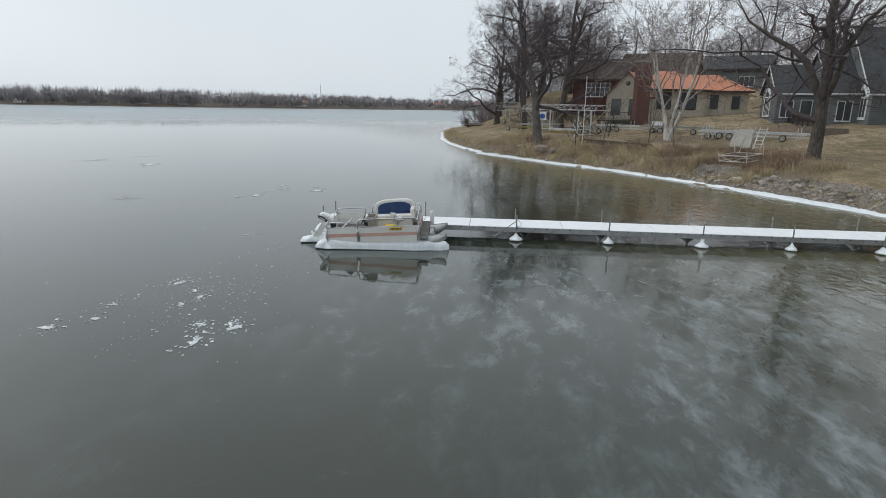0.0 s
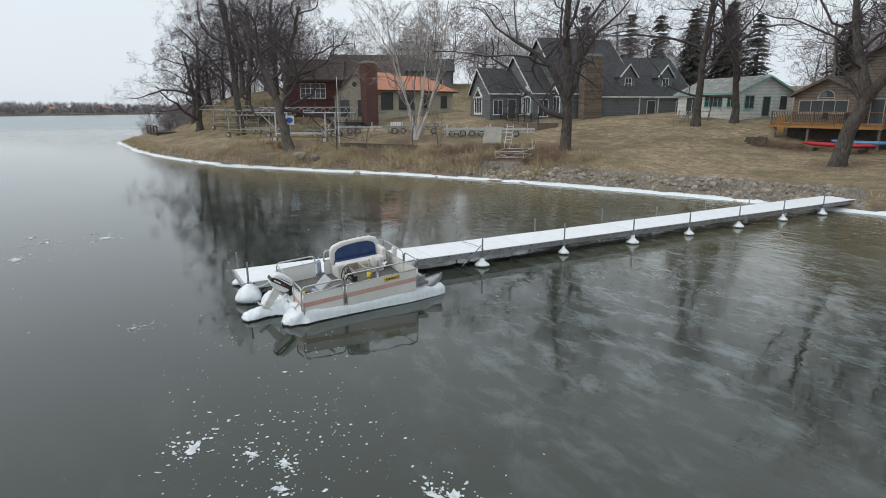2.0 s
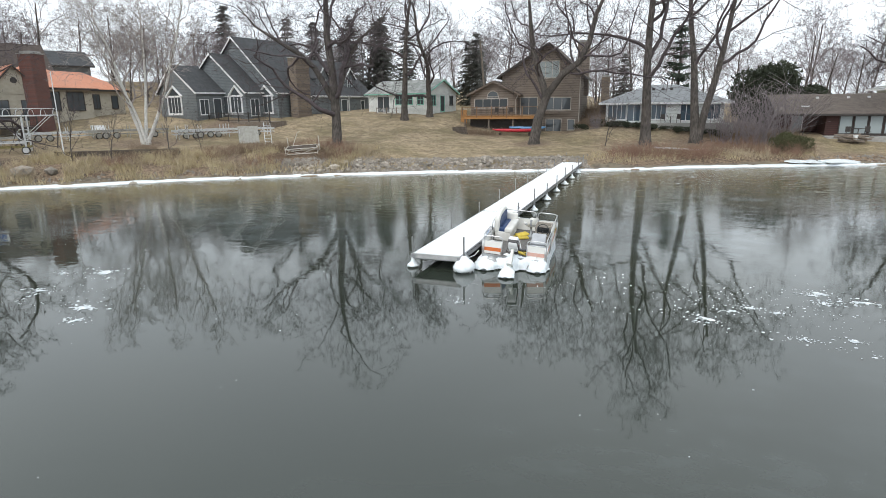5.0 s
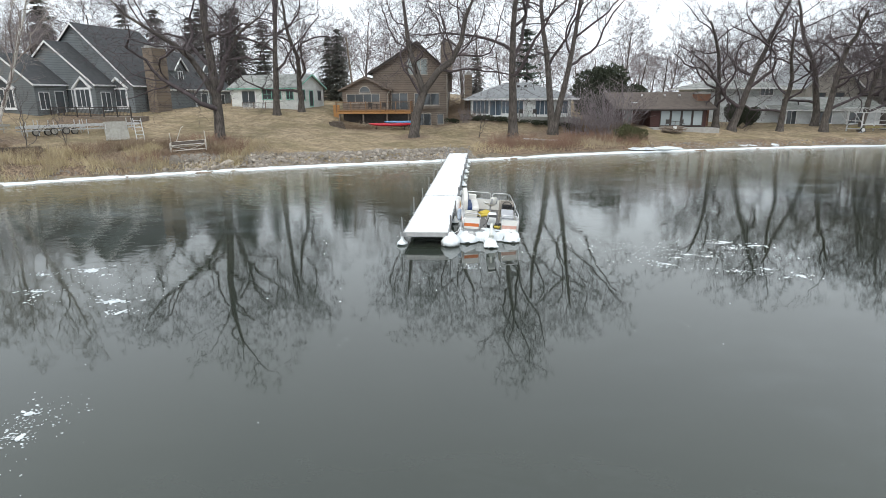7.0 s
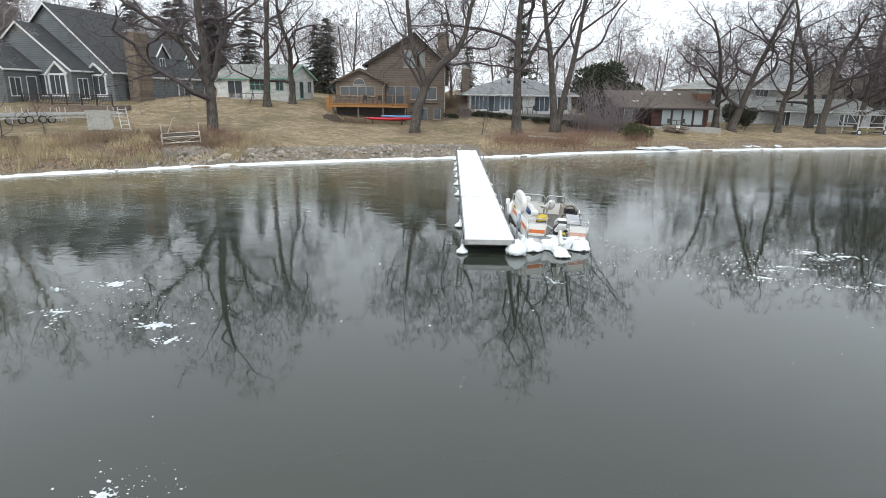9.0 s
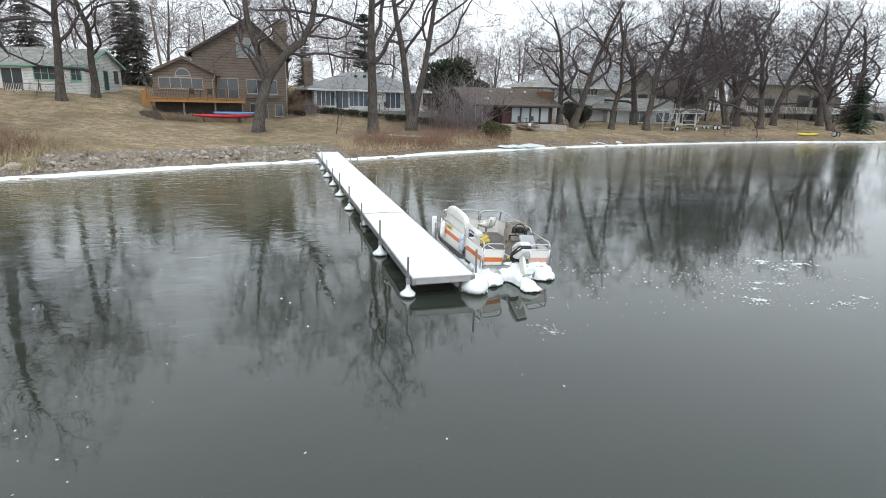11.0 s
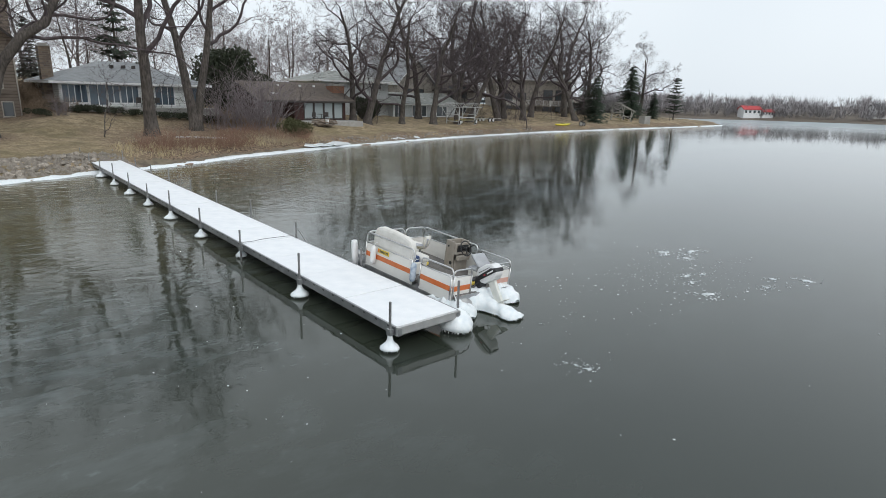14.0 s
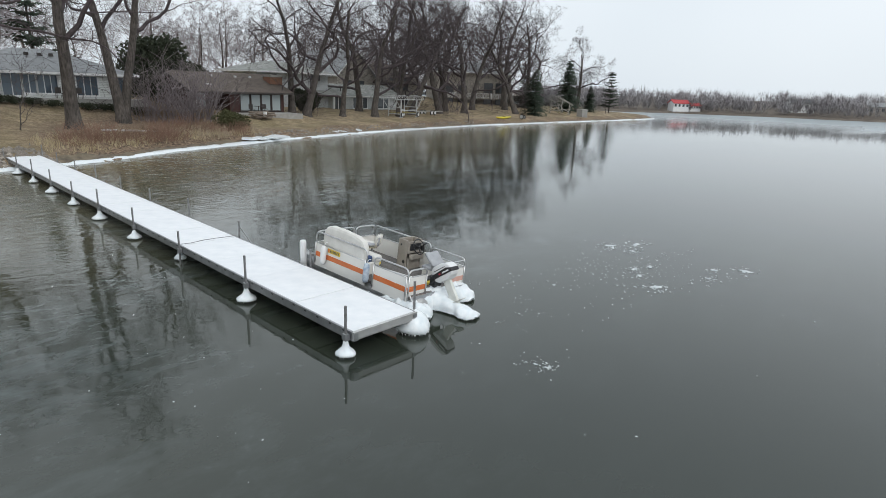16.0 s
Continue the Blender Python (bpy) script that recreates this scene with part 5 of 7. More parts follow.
for u in (1.2, 3.3):
    part("window", Shape().box(u - 0.5, -0.03, 4.2, u + 0.5, 0.02, 6.0), M["glass"], wing)
    part("window_frame", Shape().box(u - 0.56, -0.05, 6.0, u + 0.56, 0.0, 6.07).box(u - 0.56, -0.05, 4.13, u + 0.56, 0.0, 4.2).box(u - 0.56, -0.05, 4.2, u - 0.5, 0.0, 6.0).box(u + 0.5, -0.05, 4.2, u + 0.56, 0.0, 6.0).box(u - 0.02, -0.05, 4.2, u + 0.02, -0.031, 6.0), M["trim_dark"], wing)
chimney(h, -2.5, -2.7, -0.9, -1.3, 1.0, 10.3, M["brick"])
window(h, 2.0, 5.05, 1.6, 1.85, M["trim_dark"], 0, 1, 1)
window(h, 4.9, 5.05, 2.2, 1.85, M["trim_dark"], 0, 2, 1)
window(h, 8.8, 5.2, 0.9, 1.5, M["trim_dark"], 0.9, 1, 1)
window(h, 11.6, 5.2, 0.9, 1.4, M["trim_dark"], 0.9, 0, 1)
window(h, 2.2, 2.3, 0.9, 1.2, M["trim_white"], 0, 0)
deck = part("deck", Shape().box(-0.6, -1.7, 3.4, 3.4, -0.02, 3.55), M["trim_dark"], h)
deck.matrix_basis = pose(-5.2, 0.25, 0, 0, 0, -31)
railing(deck, -0.6, 3.4, -1.66, 3.55, 0.95, M["trim_dark"], 0.16)
for u in (-0.4, 1.5, 3.2):
    part("deck_post", Shape().box(u - 0.07, -1.6, 1.0, u + 0.07, -1.46, 3.4), M["trim_dark"], deck)

# maroon house on the rise, half hidden by trees
h = thing("house", "tall maroon brick house with a brown roof behind bare trees", "house", m=pose(-63.5, 18.6, 0, 0, 0, 66))
part("wall", Shape().box(-1.2, 0.0, 1.8, 6.0, 8.0, 9.0), M["maroon_wall"], h)
gable_roof(h, -1.2, 6.0, 0.0, 8.0, 9.0, 11.6, M["shingle_umber"], "x", 0.5, 0.2, M["trim_dark"], M["maroon_wall"])
part("gable_wing", Shape().box(5.0, 1.5, 1.8, 14.5, 9.5, 9.2), M["brick"], h, "brick wing under a broad gable")
gable_roof(h, 5.0, 14.5, 1.5, 9.5, 9.2, 12.4, M["shingle_umber"], "x", 0.5, 0.2, M["trim_dark"], M["brick"])
window(h, 2.4, 6.5, 3.3, 1.8, M["trim_white"], 0, 4, 2)
window(h, 1.6, 3.6, 1.2, 1.2, M["trim_white"], 0, 1)
deck = part("deck", Shape().box(-7.5, -2.6, 4.9, -0.6, 2.4, 5.1), M["old_wood"], h)
railing(deck, -7.5, -0.6, -2.5, 5.1, 1.0, M["old_wood"], 0.2)
for u in (-7.2, -5.0, -2.8, -0.9):
    part("deck_post", Shape().box(u - 0.09, -2.5, 1.5, u + 0.09, -2.32, 4.9), M["old_wood"], deck)
# a long dark roof up the hill behind
h = thing("house", "brown-roofed house high behind the bare trees", "house", m=pose(-73, 38, 0, 0, 0, 62))
part("wall", Shape().box(0, 0, 3, 9, 9, 11.0), M["grey_wall"], h)
gable_roof(h, 0, 9, 0, 9, 11.0, 13.0, M["shingle_dark"], "x", 0.5, 0.2, M["trim_dark"], M["grey_wall"])
for u in (2.5, 6.5):
    window(h, u, 8.4, 2.0, 1.4, M["trim_white"], 0, 2)

# low dark red house
h = thing("house", "low dark red house with a brown roof and curtained windows", "house", m=pose(29.3, 51.2, 0, 0, 0, 4))
W = M["red_wall"]
part("wall", Shape().box(-6.6, 0.0, 0.6, 0.0, 8.0, 3.95), W, h)
part("wall", Shape().box(-10.2, 2.4, 0.6, -6.6, 9.0, 3.95), W, h)
gable_roof(h, -10.4, 0.2, 0.0, 9.0, 3.95, 5.6, M["shingle_brown"], "x", 0.7, 0.18, M["trim_dark"], W)
for k in range(4):
    window(h, -4.85 + k * 1.28, 1.95, 1.05, 1.65, M["trim_dark"], 0, 0, glass="curtain", fw=0.08, name="patio_window")
window(h, -8.5, 1.75, 0.9, 1.9, M["trim_white"], 2.4, 0, glass="curtain", name="door")
chimney(h, -0.6, 1.6, 1.0, 3.0, 0.8, 5.5, M["brick_orange"])
part("skylight", Shape().box(-8.6, 1.0, 4.35, -7.9, 1.8, 4.62, pose(0, 0, 0, 0, 0, 0)), M["trim_white"], h)
for u in (-6.8, -4.0, -2.2):
    part("roof_vent", Shape().box(u, 3.2, 5.2, u + 0.22, 3.4, 5.5), M["trim_white"], h)

# pale two-storey house
h = thing("house", "pale grey two-storey house with a low hip roof", "house", m=pose(40.0, 62.6, 0))
W = M["pale_wall"]
part("wall", Shape().box(-7.6, 0.0, 0.6, 3.2, 9.0, 6.2), W, h)
hip_roof(h, -7.6, 3.2, 0.0, 9.0, 6.2, 7.7, M["shingle_green"], 3.6, 0.9, M["trim_white"])
window(h, 1.1, 5.35, 1.6, 1.05, M["trim_white"], 0, 2)
window(h, -5.2, 4.9, 0.6, 1.0, M["trim_dark"], 0, 0)
part("wing_wall", Shape().box(3.2, -1.2, 0.6, 15.5, 7.0, 3.5), W, h)
gable_roof(h, 1.6, 15.5, -1.2, 7.0, 3.5, 4.9, M["shingle_green"], "x", 0.5, 0.16, M["trim_white"], W)
window(h, 4.1, 1.55, 1.2, 1.8, M["trim_white"], -1.2, 1, name="patio_door")
window(h, 8.0, 1.7, 2.6, 1.5, M["trim_white"], -1.2, 2)
window(h, 12.4, 1.7, 2.2, 1.5, M["trim_white"], -1.2, 1)
part("chimney", Shape().box(-7.9, 0.5, 0.8, -7.0, 1.6, 5.0), M["brick_orange"], h)

# big taupe houses to the east
for (x, y, turn, w, d, e, r, lab) in ((57, 70, 6, 15, 11, 6.6, 10.2, "large taupe house with steep roofs behind the oaks"), (87.5, 74, -32, 16, 10, 8.2, 10.4, "taupe house with a long balcony among bare oaks"), (101, 82, -25, 12, 9, 7.2, 9.4, "grey house with white balconies seen through trees")):
    h = thing("house", lab, "house", m=pose(x, y, 0, 0, 0, turn))
    W = M["taupe_wall"] if x < 95 else M["pale_wall"]
    part("wall", Shape().box(-w / 2, 0, 0.5, w / 2, d, e), W, h)
    if x == 57:
        gable_roof(h, -w / 2, 0.5, 0, d, e, r, M["shingle_grey"], "y", 0.5, 0.2, M["trim_white"], W)
        part("wall", Shape().box(1.0, -2.2, 0.5, w / 2 + 2.0, d - 2, e - 1.2), W, h)
        hip_roof(h, 1.0, w / 2 + 2.0, -2.2, d - 2, e - 1.2, r - 1.2, M["shingle_brown"], 3.4, 0.6, M["trim_dark"])
        yf = -2.2
    else:
        hip_roof(h, -w / 2, w / 2, 0, d, e, r, M["shingle_grey"], 4.0, 0.7, M["trim_white"])
        yf = 0.0
    for u in (3.0, 5.6):
        window(h, u, 4.4, 1.9, 1.9, M["trim_dark"], yf, 2)
        window(h, u, 1.5, 1.8, 1.7, M["trim_dark"], yf, 2)
    for u in (-5.4, -2.6):
        window(h, u, 4.1, 1.7, 1.5, M["trim_dark"], 0, 1)
        window(h, u, 1.6, 1.7, 1.6, M["trim_dark"], 0, 1)
    deck = part("balcony", Shape().box(-w / 2, -1.8 + min(yf, 0), 3.1, w / 2, min(yf, 0), 3.3), M["trim_white"] if x > 95 else W, h)
    railing(deck, -w / 2, w / 2, -1.75 + min(yf, 0), 3.3, 0.95, M["trim_white"] if x > 70 else M["trim_dark"], 0.2)
    for u in (-w / 2 + 0.2, 0, w / 2 - 0.2):
        part("deck_post", Shape().box(u - 0.08, -1.7 + min(yf, 0), 0.3, u + 0.08, -1.54 + min(yf, 0), 3.1), M["trim_dark"], deck)


# ---- trees ----
def grow_tree(seed, height, trunk_r, first=0.3, spread=55, levels=4, lean=(0, 0), forks=None, twist=0.22, kids=(10, 7, 6, 8), droop=0.0, sides=(9, 5, 4, 3), bark="bark", twig="twig", thin=0.008, reach=1.0, straight=0.35, stems=None, rise=0.05, shoots=3, twig_w=0.014, steps=(10, 12, 6, 2, 1), limb=(0.50, 0.70)):
    """A bare tree: the trunk as one shape, limbs and twigs as another."""
    rnd = random.Random(seed)
    trunk, crown = Shape(), Shape()

    def branch(start, way, length, r0, level, given=None):
        if level >= levels:
            d = way.normalized()
            for k in range(shoots):
                b = start if k == 0 else start + d * length * rnd.uniform(0.15, 0.7)
                w = d if k == 0 else (d + Vector((rnd.gauss(0, 0.7), rnd.gauss(0, 0.7), rnd.gauss(0.1, 0.6)))).normalized()
                f = w.orthogonal().normalized() * twig_w
                f.rotate(Matrix.Rotation(rnd.uniform(0, 6.28), 3, w))
                e = b + w * length * (1.0 if k == 0 else rnd.uniform(0.4, 0.75))
                i = len(crown.v)
                crown.v += [tuple(b - f), tuple(b + f), tuple(e)]
                crown.f.append((i, i + 1, i + 2))
            return
        count = steps[level]
        pts, rad = [start], [r0]
        p, d = start.copy(), way.normalized()
        if given:
            pts, rad = [Vector(q[:3]) for q in given], [q[3] for q in given]
        for i in range(0 if given else count):
            wob = twist * ((1.25 if level == 1 else 1.1) if level else straight)
            d = (d + Vector((rnd.gauss(0, wob), rnd.gauss(0, wob), rnd.gauss(0, wob * 0.7) + (rise if level in (1, 2) else 0.02) - droop * (level > 1)))).normalized()
            p = p + d * (length / count)
            k = (i + 1) / count
            pts.append(p.copy())
            rad.append(max(r0 * (1 - (0.72 if level == 0 else 0.78) * k ** 0.85), thin))
        shape = trunk if level == 0 else crown
        if level == 0 and not given:
            rad[0] = r0 * 1.55
            pts[0] = pts[0] - Vector((0, 0, 0.4))
            pts.insert(1, start + way.normalized() * height * 0.03)
            rad.insert(1, r0 * 1.08)
        shape.tube(pts, rad, sides[min(level, 3)], close=False)
        n = kids[level]
        a0 = rnd.uniform(0, 6.28)
        for c in range(n):
            lo = first if level == 0 else 0.22
            k = lo + (1 - lo) * (c + rnd.uniform(0.1, 0.9)) / n
            pos = k * (len(pts) - 1)
            i = min(int(pos), len(pts) - 2)
            q = pts[i].lerp(pts[i + 1], pos - i)
            rr = rad[i] + (rad[i + 1] - rad[i]) * (pos - i)
            dd = (pts[i + 1] - pts[i]).normalized()
            side = dd.orthogonal().normalized()
            side.rotate(Matrix.Rotation(a0 + c * 2.4 + rnd.uniform(-0.5, 0.5), 3, dd))
            ang = radians(spread * rnd.uniform(0.6, 1.25) * (1.0 if level else (1.15 - 0.55 * k)))
            nd = dd * math.cos(ang) + side * math.sin(ang)
            if level == 0:
                ln = reach * height * rnd.uniform(0.42, 0.62) * (1.15 - 0.6 * (k - first) / (1 - first))
            else:
                ln = length * rnd.uniform(0.38, 0.62) * (1.1 - 0.45 * k) * (1.25 if level == 3 else 1.0)
            branch(q, nd, ln, max(rr * (rnd.uniform(*limb) if level == 0 else rnd.uniform(0.42, 0.60)), thin * 1.3), level + 1)

    if stems:
        for st in stems:
            branch(Vector(st[0][:3]), Vector((0, 0, 1)), height * 0.7, st[0][3], 0, st)
    elif forks:
        for fx, fy, hh, r in forks:
            branch(Vector((fx * 0.4, fy * 0.4, 0)), Vector((fx, fy, 1)), hh, r, 0)
    else:
        branch(Vector((0, 0, 0)), Vector((lean[0], lean[1], 1)), height * 0.8, trunk_r, 0)
    return trunk.mesh("trunk", M[bark], True), crown.mesh("crown", M[twig], True)


def plant(meshes, x, y, turn=0.0, size=1.0, label="tall bare oak with dark furrowed bark on the lawn", z=None, name="tree", group=""):
    t = thing(name, label, "tree", group, pose(x, y, ground_z(x, y) - 0.05 if z is None else z, 0, 0, turn) @ Matrix.Scale(size, 4))
    for nm, me in zip(("trunk", "crown"), meshes):
        part(nm, me, None, t)
    return t


M["birch_twig"] = material("birch_twigs", (0.26, 0.22, 0.20), (0.36, 0.32, 0.30), 3, 0.95)
M["pale_twig"] = material("grey_brown_twigs", (0.185, 0.158, 0.162), (0.270, 0.236, 0.240), 2, 0.95)
oak_a = grow_tree(11, 20, 0.47, 0.26, 76, twist=0.27, shoots=2, kids=(7, 7, 6, 6), stems=(
    ((0, 0, -0.4, 0.70), (0, 0, 0.5, 0.50), (0.05, 0, 2.4, 0.43), (0.0, 0, 4.6, 0.41), (-0.1, 0.1, 7.0, 0.36), (-0.4, 0.0, 10.0, 0.30), (-0.3, 0.2, 13.5, 0.22), (0.3, 0.2, 17.0, 0.08)),
    ((-0.1, 0, 4.2, 0.32), (-0.8, 0.1, 5.6, 0.29), (-1.7, 0.2, 7.2, 0.25), (-2.9, 0.0, 8.3, 0.20), (-4.6, -0.3, 9.3, 0.15), (-6.6, -0.2, 10.6, 0.09), (-8.0, 0.1, 12.4, 0.04)),
    ((0.1, 0, 4.5, 0.25), (0.7, -0.2, 5.8, 0.22), (1.2, -0.5, 7.8, 0.18), (2.4, -0.9, 9.6, 0.13), (4.2, -1.4, 11.0, 0.07), (5.6, -1.5, 12.8, 0.03))))
oak_b = grow_tree(23, 20, 0.50, 0.24, 74, twist=0.26, kids=(9, 8, 6, 6), shoots=2, straight=0.4)
oak_c = grow_tree(37, 19, 0.44, 0.22, 70, twist=0.25, kids=(10, 8, 5, 6), shoots=2, straight=0.45)
oak_d = grow_tree(52, 18, 0.48, 0.22, 82, twist=0.28, reach=1.1, kids=(9, 8, 6, 6), shoots=2, straight=0.5)
tall_a = grow_tree(61, 23, 0.52, 0.38, 60, straight=0.2, kids=(9, 8, 6, 6), shoots=2)
fork_a = grow_tree(71, 22, 0.4, 0.40, 58, straight=0.2, forks=((-0.07, 0.02, 19, 0.46), (0.20, 0.05, 18, 0.42)), kids=(7, 6, 6, 7))
bent_a = grow_tree(83, 18, 0.5, 0.34, 74, shoots=2, kids=(10, 8, 6, 6), twist=0.28, reach=1.15, limb=(0.28, 0.44), stems=(
    ((0, 0, -0.4, 0.74), (0.05, 0, 0.5, 0.53), (0.35, 0, 2.4, 0.46), (1.1, 0, 4.6, 0.40), (0.4, 0.2, 6.6, 0.28), (-0.3, 0.4, 8.8, 0.26), (-0.6, 0.3, 11.5, 0.18), (-0.9, 0.5, 14.5, 0.08)),
    ((0.8, 0, 3.8, 0.37), (1.3, -0.1, 4.9, 0.35), (2.6, -0.2, 6.6, 0.32), (4.0, -0.3, 7.6, 0.30), (4.9, -0.3, 9.4, 0.25), (5.4, 0, 11.8, 0.20), (6.6, 0.2, 14.5, 0.08))))
lean_a = grow_tree(97, 19, 0.50, 0.28, 70, lean=(-0.52, 0.05), kids=(11, 8, 6, 6), shoots=2)
low_a = grow_tree(101, 13, 0.40, 0.16, 72, twist=0.26, reach=1.15, kids=(10, 8, 6, 7), twig_w=0.012)
birch_a = grow_tree(113, 13, 0.2, 0.28, 40, forks=((-0.42, -0.05, 12, 0.18), (0.26, 0.08, 13, 0.19), (-0.10, 0.12, 13, 0.17), (0.08, -0.16, 11, 0.14)), kids=(8, 6, 5, 5), bark="birch", twig="birch_twig", thin=0.007, twig_w=0.010)
WOODS = dict(sides=(6, 4, 3, 3), twig="pale_twig", thin=0.014, twig_w=0.016, steps=(7, 5, 3, 1, 1), shoots=3)
wood_a = grow_tree(131, 13, 0.24, 0.14, 60, kids=(10, 6, 5, 5), **WOODS)
wood_b = grow_tree(137, 15, 0.26, 0.2, 52, kids=(10, 6, 5, 5), **WOODS)
wood_c = grow_tree(149, 12, 0.22, 0.12, 66, kids=(10, 6, 5, 5), reach=1.1, **WOODS)
sapling = grow_tree(151, 5.5, 0.05, 0.15, 36, levels=3, kids=(9, 6, 5, 4), thin=0.005, shoots=2, twig_w=0.006)

OAK = "tall bare oak with dark furrowed bark on the lawn"
plant(oak_a, -20.1, 29.7, 36, 0.95)
plant(bent_a, -4.2, 40.3, 8, 1.0, "bare oak with one heavy bent limb beside the deck")
plant(tall_a, 6.17, 42.1, 60, 1.0)
plant(fork_a, 10.75, 45.7, 0, 1.0, "forked bare oak with two tall trunks on the bank")
plant(oak_d, 30.7, 51.8, 110, 0.86)
plant(oak_b, 32.5, 51.5, 30, 0.95)
plant(oak_c, 38.9, 53.3, 75, 0.85)
plant(oak_d, 48.4, 53.4, 200, 0.8)
for me, x, y, turn, size in ((oak_c, 46.0, 59.1, 10, 0.85), (oak_d, 43.8, 52.9, 200, 0.75), (oak_b, 56.3, 62.2, 120, 0.85), (lean_a, 52.9, 55.8, 200, 0.8), (oak_b, 70.7, 67.5, 60, 0.9), (oak_c, 65.0, 60.5, 330, 0.9), (oak_d, 67.2, 58.2, 15, 0.85), (oak_b, 90.3, 68.4, 75, 0.95), (lean_a, 79.7, 56.9, 300, 0.8), (oak_c, 74.0, 62.5, 140, 0.9), (oak_c, 84.0, 63.0, 250, 0.95), (oak_b, 60.5, 57.5, 200, 0.85), (oak_d, 95.0, 66.0, 100, 0.9), (oak_c, 59.0, 66.0, 90, 0.95)):
    plant(me, x, y, turn, size * 1.28, "bare oak in a row along the eastern shore", group="oaks along the shore")
plant(lean_a, -37.9, 11.3, 42, 1.0, "bare oak leaning out towards the lake")
plant(low_a, -69.5, 6.7, 140, 1.15, "broad low bare tree near the point")
plant(oak_b, -66.5, 12.4, 70, 0.9)
plant(tall_a, -59.3, 10.4, 10, 0.95)
plant(low_a, -79.0, 7.0, 250, 1.0, "broad low bare tree near the point")
plant(oak_d, -56.3, 15.2, 300, 1.05)
plant(oak_a, -72.0, 18.0, 30, 0.9)
plant(oak_d, -84.0, 10.0, 60, 0.8)
plant(lean_a, -76.0, 14.0, 20, 0.9)
plant(birch_a, -36.6, 23.9, 15, 1.0, "clump of white-barked birch stems in dry grass", name="birch")
plant(tall_a, -20.6, 46.1, 130, 0.78)
plant(oak_c, -18.6, 49.0, 90, 0.85)
plant(low_a, 108.0, 62.0, 30, 1.15, "rounded bare tree near the eastern point")
for x, y, s in ((-30.8, 20.6, 1.0), (-34.2, 14.6, 1.0), (2.6, 40.9, 0.95), (19.4, 44.0, 0.9), (-29.0, 22.4, 0.7), (112, 57, 0.9), (-33.0, 17.0, 0.8), (-41.5, 19.0, 0.8)):
    plant(sapling, x, y, x * 40, s, "slender bare sapling in dry grass", name="sapling")
# woods behind the houses
rnd = random.Random(77)
WOOD = []
for x0, x1, y0, y1, num in ((-125, -74, 20, 60, 28), (-72, -38, 56, 88, 17), (-40, 0, 66, 100, 16), (-4, 32, 66, 96, 14), (28, 75, 78, 110, 17), (70, 120, 82, 112, 16), (-66, -52, 44, 56, 6), (-98, -76, 9, 26, 12)):
    for k in range(num):
        x, y = x0 + (x1 - x0) * (k + rnd.random()) / num, rnd.uniform(y0, y1)
        if land_distance(np.array([x]), np.array([y]))[0] > 3:
            WOOD.append((x, y))
for k, (x, y) in enumerate(WOOD):
    plant((wood_a, wood_b, wood_c)[k % 3], x, y, rnd.uniform(0, 360), rnd.uniform(0.72, 1.08), "grey-brown bare tree in the woods behind the houses", group="woods behind the houses")


def conifer(seed, height, width, mat="needle", droop=0.35, gap=0.0, tier=0.03, fill=1.0):
    """A spruce: uneven tiers of drooping boughs, each a spray of needle tufts."""
    rnd = random.Random(seed)
    s = Shape()
    trunk = Shape().tube([(0, 0, -0.3), (0, 0, height * 0.5), (rnd.uniform(-0.15, 0.15), 0, height * 0.98)], [height * 0.017, height * 0.010, 0.02], 6)
    z = height * (0.04 + gap)
    while z < height * 0.985:
        k = (z / height - gap) / (1 - gap)
        ln = width * 0.5 * (1 - k) ** 0.62 * rnd.uniform(0.8, 1.1) + 0.10
        for b in range(6 + int(7 * fill * (1 - k))):
            w = rnd.uniform(0, 6.28)
            l2 = ln * rnd.uniform(0.55, 1.15)
            d = Vector((math.cos(w), math.sin(w), 0))
            q = Vector((-d.y, d.x, 0))
            num = 4 + int(8 * (1 - k))
            lift = rnd.uniform(0.05, 0.25)
            for t in range(num):
                u = (t + rnd.random()) / num
                c = d * (l2 * u) + Vector((0, 0, z + lift * l2 * u - droop * l2 * u * u))
                r = 0.11 * height ** 0.5 * (0.55 + 0.7 * (1 - u)) * rnd.uniform(0.7, 1.25)
                for tip in range(4):
                    e = c + d * r * rnd.uniform(0.2, 1.4) + q * r * rnd.uniform(-1.5, 1.5) - Vector((0, 0, r * rnd.uniform(-0.2, 1.0)))
                    f = q * r * 0.30 + Vector((0, 0, r * 0.18))
                    i = len(s.v)
                    s.v += [tuple(c - f), tuple(c + f), tuple(e)]
                    s.f.append((i, i + 1, i + 2))
        z += height * tier * rnd.uniform(0.4, 1.6)
    return trunk.mesh("trunk", M["bark"]), s.mesh("crown", M[mat])


